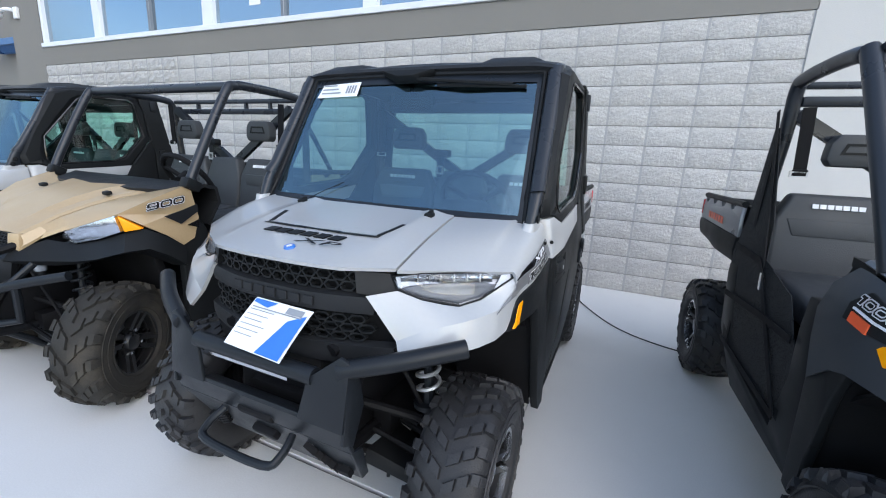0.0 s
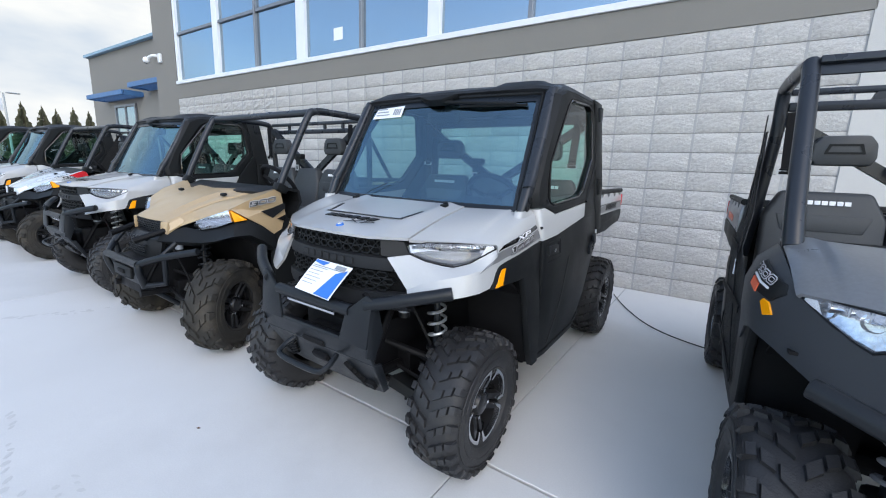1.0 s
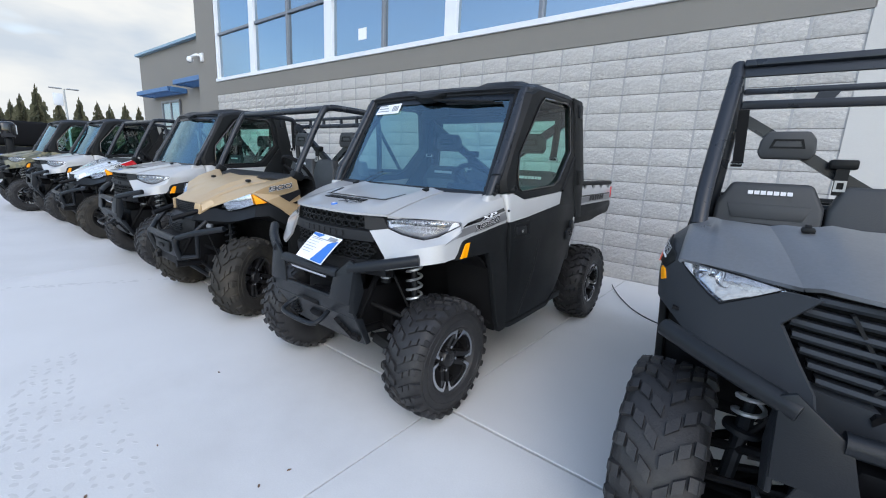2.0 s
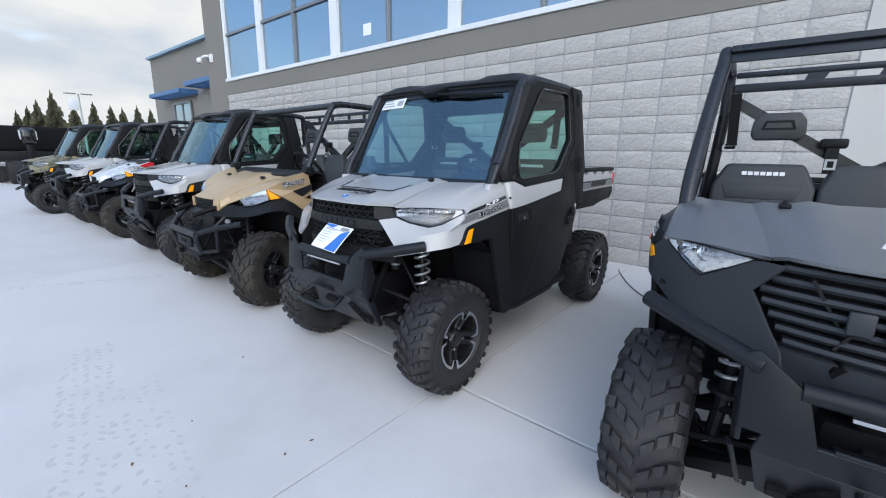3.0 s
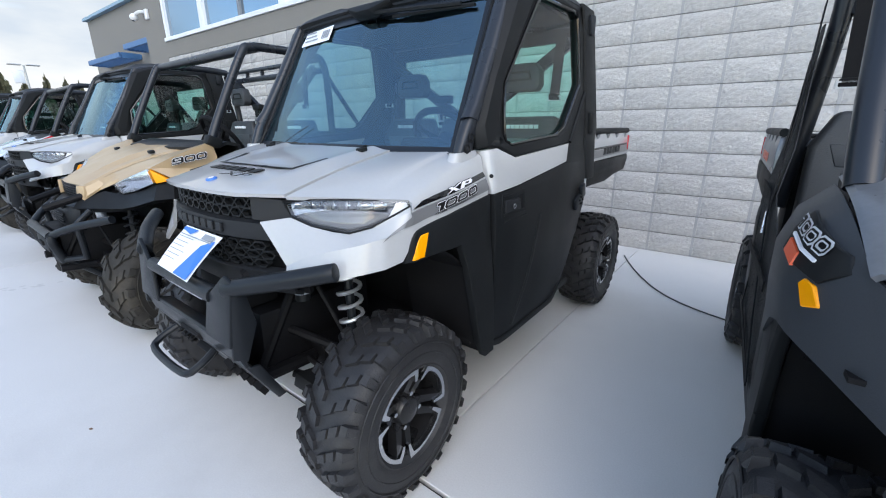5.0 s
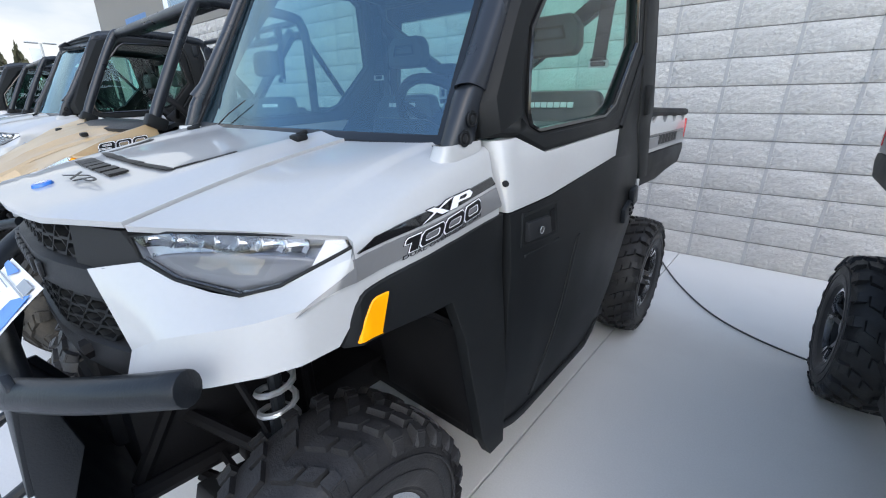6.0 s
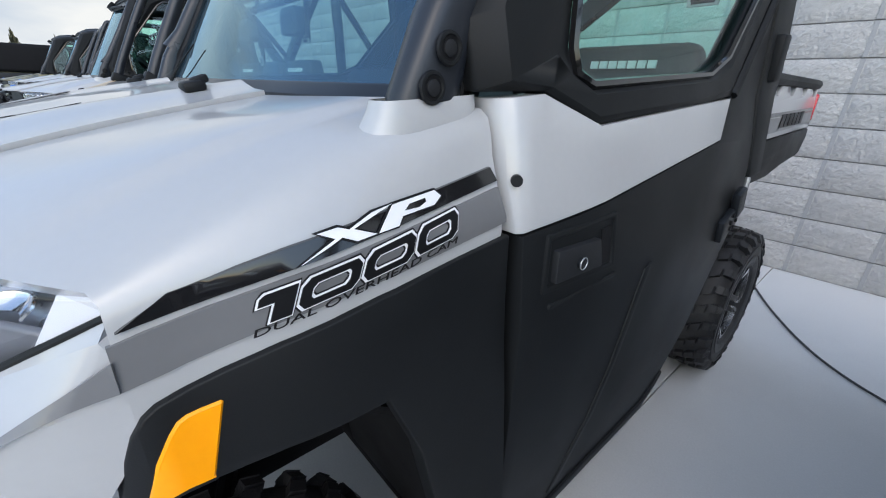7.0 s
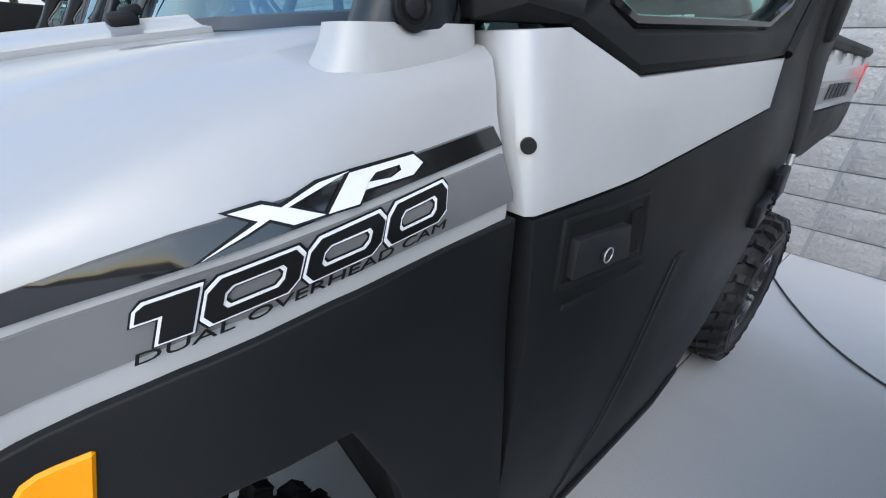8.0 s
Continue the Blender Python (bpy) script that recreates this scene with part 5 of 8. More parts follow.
            flare = part("fender_flare", mirrored(soften(bm, 0.008, 3, 50), s), PLASTIC, v, angle=40)
            bm = BM()
            grid(bm, [[(x, y + 0.012, z + 0.006) for x in (0.728, 0.62, 0.50, 0.40)] for y, z in ((0.14, 0.896), (0.222, 0.892), (0.262, 0.78), (0.296, 0.60), (0.322, 0.45), (0.352, 0.385))])
            part("arch_liner", mirrored(thick(bm, 0.006), s), DARK, flare)
            amber = [(-0.009, 0.8755), (0.040, 0.8795), (0.0578, 0.956), (0.031, 0.952), (0.0236, 0.9482), (0.0161, 0.938), (0.0038, 0.916)]
            bm = fitted(amber, lambda y, z: flank(y, z) + 0.0025, (), (0.0, 0.02, 0.04), 0.012)
            part("side_reflector", mirrored(soften(bm, 0.002, 1, 50), s), AMBER, flare, "amber reflector")
        # inner wheel housing
        bm = BM()
        rows = []
        for k in range(10):
            a = radians(38 + 6.0 * k)
            rows.append([(x, 0.445 * math.cos(a), min(0.335 + 0.56 * math.sin(a), 0.885)) for x in (0.28, 0.50, 0.70)])
        grid(bm, rows)
        part("wheel_housing", mirrored(thick(bm, 0.01), s), DARK, v)
        # latch
        bm = BM()
        q = hood_point(0.37 if plain else 0.315, 0.86)
        box(bm, q + Vector((0, 0, 0.017)), (0.036, 0.032, 0.016), rot(10), 0.006)
        box(bm, q + Vector((0, 0.010, 0.026)), (0.018, 0.024, 0.012), rot(20), 0.004)
        part("hood_latch", mirrored(bm, s), PLASTIC, hood)
    if fascia is paint:
        honeycomb_front(v)
    else:
        slatted_front(v)
    # cowl strip ahead of the windscreen
    bm = BM()
    rows = []
    for x in np.linspace(-0.69, 0.69, 15):
        a = abs(x)
        y0 = tab([(0, 0.20), (0.35, 0.22), (0.55, 0.255), (0.69, 0.34)], a)
        rows.append([(x, y0, 1.150), (x, y0 + 0.05, 1.160), (x, y0 + 0.13, 1.168)])
    grid(bm, rows)
    part("cowl", thick(bm, 0.03), PLASTIC, v)
    return hood


def hood_marks(hood, ink):
    """The printed outline, bars and badge on the bonnet."""
    bm = BM()

    def strip(pts, w):
        pts = [Vector(q) for q in pts]
        for a, b in zip(pts, pts[1:]):
            d = (b - a).normalized()
            n = Vector((-d.y, d.x, 0)) * w / 2
            bm.faces.new([bm.verts.new(q + Vector((0, 0, 0.0115))) for q in (a - n, b - n, b + n, a + n)])

    at = lambda x, t: Vector((x, hood_point(abs(x), t).y, hood_point(abs(x), t).z - 0.0035 + ridge_at(abs(x), t)))
    strip([at(-0.275, 0.62), at(-0.255, 0.50), at(-0.240, 0.42)], 0.018)
    strip([at(-0.252, 0.405), at(-0.1, 0.405), at(0.1, 0.405), at(0.258, 0.405)], 0.026)
    strip([at(0.246, 0.42), at(0.260, 0.50), at(0.280, 0.62)], 0.018)
    if ink is BLACKINK:
        part("printed_outline", thick(bm, 0.001), ink, hood)
    else:
        bm.free()
    for i in range(6):
        bm = BM()
        x = -0.155 + 0.058 * i
        p, e = hood_point(abs(x), 0.310), hood_point(abs(x), 0.35)
        e = (e - p).normalized()
        p.x = x
        laid_box = basis(p + Vector((0, 0, 0.0095)), (1, 0, 0), (0, e.y, e.z))
        q = BM()
        extrude(q, [(-0.028, -0.017, -0.002), (0.016, -0.017, -0.002), (0.028, 0.017, -0.002), (-0.016, 0.017, -0.002)], (0, 0, 0.004))
        laid(q, laid_box)
        t = bpy.data.meshes.new("t")
        q.to_mesh(t)
        q.free()
        bm.from_mesh(t)
        bpy.data.meshes.remove(t)
        part("name_bar", bm, ink, hood)
    p = hood_point(0.07, 0.20)
    e = (hood_point(0.07, 0.28) - p).normalized()
    part("printed_letters", laid(letters("XP", 0.165, 0.030, 0.7, 0.0, depth=0.001), basis(p + Vector((-0.060, -0.006, 0.0115)), (1, 0, 0), (0, e.y, e.z))), ink, hood)
    p = hood_point(0.030, 0.125)
    e = (hood_point(0.030, 0.2) - p).normalized()
    bm = BM()
    bmesh.ops.create_cone(bm, cap_ends=True, segments=20, radius1=0.019, radius2=0.017, depth=0.006)
    laid(bm, basis(p + Vector((0, 0, 0.009)), (1, 0, 0), (0, e.y, e.z)))
    badge = part("badge", bm, BLUE, hood, "round blue badge")
    bm = BM()
    for k in range(4):
        m = basis(p + Vector((0, -0.001, 0.0130)), (1, 0, 0), (0, e.y, e.z)) @ Matrix.Rotation(radians(45 * k), 4, "Z")
        q = BM()
        box(q, (0, 0, 0), (0.020, 0.0025, 0.001))
        laid(q, m)
        t = bpy.data.meshes.new("t")
        q.to_mesh(t)
        q.free()
        bm.from_mesh(t)
        bpy.data.meshes.remove(t)
    part("badge_star", bm, DECALWHITE, badge)


def square_numerals(text, width, height, lean, grow):
    """Squared figures with cut corners, a mesh for each."""
    figures = []
    k = len(text)
    ones = text.count("1")
    w0 = width / (k - ones * 0.45) * 0.92
    gap = width / (k - ones * 0.45) * 0.08
    x = 0.0
    put = lambda p, q: Vector((x + p + lean * q, q, 0))

    def octo(w, h, c, e, x_in=0.0, y_in=0.0):
        a, b, d, f = x_in - e, w - x_in + e, y_in - e, h - y_in + e
        return [(a + c, d), (b - c, d), (b, d + c), (b, f - c), (b - c, f), (a + c, f), (a, f - c), (a, d + c)]

    for ch in text:
        bm = BM()
        figures.append(bm)
        if ch == "1":
            w = w0 * 0.55
            e = grow
            t = w * 0.56
            poly = [(w - t - e, -e), (w + e, -e), (w + e, height + e), (w * 0.12 - e, height + e), (-e, height * 0.90), (-e, height * 0.64 - e), (w - t - e, height * 0.64 - e)]
            extrude(bm, [put(p, q) for p, q in poly], (0, 0, 0.0008))
            x += w + gap
        elif ch == "9":
            t, u, e = w0 * 0.225, height * 0.2, grow
            ring(bm, [put(p, q) for p, q in octo(w0, height, height * 0.2, e, 0.0, 0.0)[2:6] + [(-e, height - height * 0.2), (-e, height * 0.40 - e), (w0 * 0.5, height * 0.40 - e), (w0 * 0.6, height * 0.40 - e)]],
                 [put(p, q) for p, q in [(w0 - t - e, height * 0.40 + u * 0.9 + e), (w0 - t - e, height - u - e), (w0 * 0.7, height - u - e), (w0 * 0.5, height - u - e), (t + e, height - u - e), (t + e, height * 0.40 + u * 0.9 + e), (w0 * 0.5, height * 0.40 + u * 0.9 + e), (w0 * 0.6, height * 0.40 + u * 0.9 + e)]], (0, 0, 0.0008))
            extrude(bm, [put(p, q) for p, q in ((-e, -e), (w0 - t, -e), (w0 - t, u + e), (-e, u + e))], (0, 0, 0.0008))
            extrude(bm, [put(p, q) for p, q in ((w0 - t - e, -e), (w0 + e, height * 0.16), (w0 + e, height * 0.5), (w0 - t - e, height * 0.5))], (0, 0, 0.0008))
            x += w0 + gap
        else:
            c = height * 0.24
            t = w0 * 0.175
            u = height * 0.235
            outer = octo(w0, height, c, grow)
            inner = octo(w0, height, max(0.001, c * 0.55), -grow, t, u)
            ring(bm, [put(p, q) for p, q in outer], [put(p, q) for p, q in inner], (0, 0, 0.0008))
            x += w0 + gap
    return figures


def flank_marks(v, s):
    """The printed bands, letters and numerals on the fender."""
    fx = lambda d: (lambda y, z: x_fender(y, z) + d)
    bm = fitted([(0.004, 1.0355), (0.037, 1.0412), (0.074, 1.0495), (0.115, 1.0580), (0.372, 1.1010), (0.364, 1.1165), (0.119, 1.0760), (0.038, 1.0575)],
                fx(0.0040), (1.06, 1.08, 1.10), (0.02, 0.04, 0.065, 0.086, 0.115, 0.15, 0.22), 0.004)
    part("black_band", mirrored(bm, s), GLOSSBLACK, v)
    bm = fitted([(-0.003, 0.987), (0.029, 0.9935), (0.066, 1.0030), (0.110, 1.0140), (0.378, 1.053), (0.372, 1.0935), (0.115, 1.0515), (0.073, 1.0425), (0.036, 1.0345), (-0.003, 1.026)], fx(0.0040), (1.02, 1.05, 1.06, 1.08), (0.02, 0.04, 0.065, 0.086, 0.115, 0.15, 0.22), 0.004)
    part("grey_band", mirrored(bm, s), DECALGREY, v)
    ey = Vector((0.0, 0.0, 1.0))

    def draped(bm):
        for q in bm.verts:
            q.co.x += x_fender(q.co.y, q.co.z) - 0.742
        return bm

    ex = Vector((0, 0.9815, 0.191))
    if s < 0:
        return
    x0 = 0.7468
    for k, (off, mat) in enumerate(((0.0026, BLACKINK), (0.0016, DECALWHITE), (0.0, BLACKINK))):
        m = basis((x0 + 0.0009 * k, 0.0868, 1.0150), ex, ey)
        for figure in square_numerals("1000", 0.2125, 0.0250, 0.55, off):
            part("numeral", draped(laid(figure, m)), mat, v, "" if k else "printed numeral with outline")
    # the two slanted letters, each cut from one sheet over a black outline
    tall_x = [(0.1465, 1.0842), (0.165, 1.0866), (0.1751, 1.0833), (0.1994, 1.0939), (0.221, 1.0985), (0.1790, 1.0829), (0.2002, 1.0753), (0.1799, 1.0726), (0.1672, 1.0780), (0.1537, 1.0722), (0.1287, 1.0622), (0.1612, 1.0778)]
    tall_p = [(0.2024, 1.0754), (0.2215, 1.0975), (0.2742, 1.1036), (0.2812, 1.0974), (0.2709, 1.0902), (0.231, 1.0859), (0.234, 1.0902), (0.2522, 1.0907), (0.2615, 1.0945), (0.2608, 1.0982), (0.2407, 1.0956), (0.2335, 1.0901), (0.2305, 1.0858), (0.2242, 1.0779)]

    def grown(poly, d):
        """The outline pushed out by d, with short mitres."""
        area = sum(p[0] * q[1] - q[0] * p[1] for p, q in zip(poly, poly[1:] + poly[:1]))
        done = []
        for k in range(len(poly)):
            o, p, q = (Vector(poly[(k + e) % len(poly)]) for e in (-1, 0, 1))
            n1, n2 = (Vector((e.y, -e.x)).normalized() * (1 if area > 0 else -1) for e in (p - o, q - p))
            h = (n1 + n2).normalized()
            done.append(p + h * d / max(0.45, h.dot(n1)))
        return done

    skin = lambda shape, d: [Vector((x_fender(y, z) + d, y, z)) for y, z in shape]
    quads_x = ((11, 2, 5, 8), (11, 0, 1, 2), (2, 3, 4, 5), (5, 6, 7, 8), (8, 9, 10, 11))
    quads_p = ((0, 1, 10, 11, 12, 13), (1, 2, 9, 10), (2, 3, 8, 9), (3, 4, 7, 8), (4, 5, 6, 7))
    for poly, quads in ((tall_x, quads_x), (tall_p, quads_p)):
        rim = poly if poly is tall_x else poly[:6] + poly[-1:]
        bm = BM()
        ring(bm, skin(grown(rim, 0.0019), 0.0054), skin(grown(rim, -0.0004), 0.0054), (0.0007, 0, 0))
        part("letter_outline", bm, BLACKINK, v)
        bm = BM()
        vs = [bm.verts.new(q) for q in skin(poly, 0.0066)]
        for q in quads:
            bm.faces.new([vs[e] for e in q])
        low = bmesh.ops.extrude_face_region(bm, geom=bm.faces[:])
        for q in low["geom"]:
            if isinstance(q, bmesh.types.BMVert):
                q.co.x += 0.0006
        part("letter", bm, DECALWHITE, v)
    m = basis((x0, 0.0868, 1.0050), ex, ey)
    part("small_letters", draped(laid(letters("DUAL OVERHEAD CAM", 0.2125, 0.0068, 0.5, 0.0, 0.0006), m)), BLACKINK, v)


def cargo_bed(v, paint, band=True, red=False):
    bm = BM()
    x1, y0, y1, zb, zt = 0.70, 1.42, 2.20, 0.98, 1.245
    box(bm, (0, (y0 + y1) / 2, zb), (2 * x1 - 0.02, y1 - y0, 0.04))
    for s in (-1, 1):
        box(bm, (s * (x1 - 0.02), (y0 + y1) / 2, 1.11), (0.04, y1 - y0, 0.25))
    box(bm, (0, y0 + 0.02, 1.11), (2 * x1 - 0.08, 0.04, 0.25))
    tubm = part("cargo_bed", bm, PLASTIC, v)
    bm = BM()
    box(bm, (0, y1 + 0.01, 1.10), (1.36, 0.05, 0.27), bevel=0.015)
    part("tailgate", bm, PLASTIC, tubm)
    for s in (-1, 1):
        bm = BM()
        tube(bm, [(s * 0.728, y0 - 0.02, 1.247), (s * 0.728, y1 + 0.01, 1.247)], 0.018, 8)
        part("bed_rail", bm, PLASTIC, tubm)
        top = []
        n = 4
        y = y0
        w = (y1 - y0 - 0.02) / n
        for k in range(n):
            a = y0 + w * k
            top += [(a + 0.02, 1.232), (a + w * 0.62, 1.232), (a + w * 0.72, 1.205), (a + w * 0.92, 1.205)]
        poly = [(y1 + 0.025, 1.090), (y1 + 0.035, 1.13), (y1 + 0.005, 1.232)] + top[::-1] + [(y0 - 0.01, 1.232), (y0 - 0.03, 1.075)]
        skin = lambda yy, z: 0.742 - 0.10 * max(0, z - 1.17)
        bm = fitted(poly, skin, (1.17,), (), 0.02)
        side = part("bed_side", mirrored(soften(bm, 0.004, 2, 40), s), paint, tubm)
        low = [(y0 - 0.03, 1.073), (y1 + 0.025, 1.088), (y1 + 0.035, 1.05), (y1 - 0.02, 0.985), (y0 + 0.55, 0.965), (y0 + 0.40, 0.935), (y0 + 0.02, 0.935)]
        bm = fitted(low, lambda yy, z: 0.745 - 0.25 * max(0, 1.0 - z), (1.0,), (), 0.03)
        part("bed_lower_side", mirrored(soften(bm, 0.006, 2, 40), s), PLASTIC, tubm)
        bm = BM()
        box(bm, (s * 0.715, y1 + 0.022, 1.165), (0.06, 0.035, 0.10), bevel=0.006)
        part("tail_light", bm, REDLENS, tubm, "red tail light")
        if band:
            bm = fitted([(y0 - 0.02, 1.092), (y1 + 0.01, 1.108), (y1 - 0.01, 1.150), (y0 - 0.02, 1.136)], lambda yy, z: skin(yy, z) + 0.002, (), (), 0.003)
            part("grey_band", mirrored(bm, s), DECALGREY, side)
            bm = fitted([(y0 - 0.02, 1.140), (y1 - 0.01, 1.154), (y1 - 0.02, 1.166), (y0 - 0.02, 1.152)], lambda yy, z: skin(yy, z) + 0.0022, (), (), 0.003)
            part("black_band", mirrored(bm, s), GLOSSBLACK, side)
        bm = BM()
        for i in range(6):
            a = y0 + 0.26 + 0.058 * i
            extrude(bm, [(0.7455, a, 1.108 + 0.001 * i), (0.7455, a + 0.044, 1.109 + 0.001 * i), (0.7445, a + 0.054, 1.150 + 0.001 * i), (0.7445, a + 0.010, 1.149 + 0.001 * i)], (0.001, 0, 0))
        part("name_bars", mirrored(bm, s), ORANGE if red else BLACKINK, side)
        bm = BM()
        box(bm, (s * 0.60, 1.50, 0.80), (0.14, 0.16, 0.36), bevel=0.03)
        part("rear_guard", bm, PLASTIC, tubm)


def a_pillars(v, half=0.655):
    """Moulded front pillars with their plugs, and the cage behind."""
    for s in (-1, 1):
        bm = BM()
        rings = []
        for x, y, z, a, d in ((0.678, 0.300, 1.150, 0.042, 0.022), (0.678, 0.304, 1.19, 0.043, 0.022), (0.681, 0.329, 1.27, 0.034, 0.025), (0.678, 0.376, 1.35, 0.030, 0.027),
                              (0.668, 0.490, 1.55, 0.028, 0.030), (0.655, 0.604, 1.76, 0.028, 0.030), (0.652, 0.632, 1.805, 0.028, 0.028)):
            ring_pts = []
            for j in range(16):
                q = 2 * math.pi * j / 16
                cx, cy = math.cos(q), math.sin(q)
                ring_pts.append(bm.verts.new((x + d * math.copysign(abs(cx) ** 0.6, cx), y + a * math.copysign(abs(cy) ** 0.8, cy), z)))
            rings.append(ring_pts)
        for p, q in zip(rings, rings[1:]):
            for j in range(16):
                bm.faces.new((p[j], p[(j + 1) % 16], q[(j + 1) % 16], q[j]))
        bm.faces.new(rings[-1])
        col = part("front_pillar", mirrored(bm, s), CAGE, v, angle=50)
        bm = BM()
        rings = []
        for x, y, z, a, d in ((0.683, 0.337, 1.290, 0.0310, 0.0230), (0.683, 0.337, 1.291, 0.0350, 0.0268), (0.678, 0.376, 1.35, 0.0318, 0.0288), (0.668, 0.490, 1.55, 0.0298, 0.0318), (0.655, 0.604, 1.76, 0.0298, 0.0318), (0.652, 0.632, 1.805, 0.030, 0.030)):
            pts = []
            for j in range(16):
                q = 2 * math.pi * j / 16
                cx, cy = math.cos(q), math.sin(q)
                pts.append(bm.verts.new((x + d * math.copysign(abs(cx) ** 0.6, cx), y + a * math.copysign(abs(cy) ** 0.8, cy), z + (0.006 * cx - 0.012 * cy) * (z < 1.34))))
            rings.append(pts)
        for p, q in zip(rings, rings[1:]):
            for j in range(16):
                bm.faces.new((p[j], p[(j + 1) % 16], q[(j + 1) % 16], q[j]))
        part("pillar_cover", mirrored(bm, s), CAGE, col, angle=50)
        bm = BM()
        tube(bm, [(s * 0.655, 0.345, 1.15), (s * 0.655, 0.362, 1.26), (s * 0.652, 0.422, 1.36), (s * 0.642, 0.535, 1.55), (s * 0.630, 0.645, 1.77)], 0.034, 8)
        part("pillar_seal", bm, DARK, col)
        for zz, yy in ((1.236, 0.313), (1.199, 0.295)):
            p = Vector((0.704 - 0.10 * max(0, 1.24 - zz), yy, zz))
            bm = BM()
            tube(bm, [p + Vector((0.0035, 0.0140 * math.cos(q), 0.0140 * math.sin(q))) for q in (2 * math.pi * i / 24 for i in range(24))], 0.0028, 6, closed=True)
            collar = part("plug_collar", mirrored(bm, s), PLASTIC, col)
            bm = BM()
            tube(bm, [p, p + Vector((0.0042, 0, 0))], 0.0140, 20)
            part("plug_well", mirrored(bm, s), DARK, collar)
            bm = BM()
            tube(bm, [p, p + Vector((0.0065, 0, 0))], 0.0085, 16)
            part("plug_cap", mirrored(soften(bm, 0.002, 2, 50), s), PLASTIC2, collar)
        bm = BM()
        pts = [(s * 0.655, 0.628, 1.775), (s * half, 0.70, 1.800), (s * half, 1.00, 1.812), (s * half, 1.26, 1.810), (s * (half + 0.012), 1.325, 1.78), (s * (half + 0.03), 1.355, 1.55), (s * 0.71, 1.375, 1.0)]
        tube(bm, spline(pts, 5), 0.030, 12)
        part("cage_tube", bm, CAGE, v)
    bm = BM()
    tube(bm, [(-half, 0.665, 1.785), (half, 0.665, 1.785)], 0.026, 10)
    tube(bm, [(-half - 0.01, 1.33, 1.785), (half + 0.01, 1.33, 1.785)], 0.026, 10)
    tube(bm, [(-0.70, 1.37, 1.22), (0.70, 1.37, 1.22)], 0.024, 10)
    part("cross_bar", bm, CAGE, v)


BORDER = surface("screen_border_black", (0.008, 0.011, 0.016), 0.32, var=0.05, bump=0.0, spec=0.35)


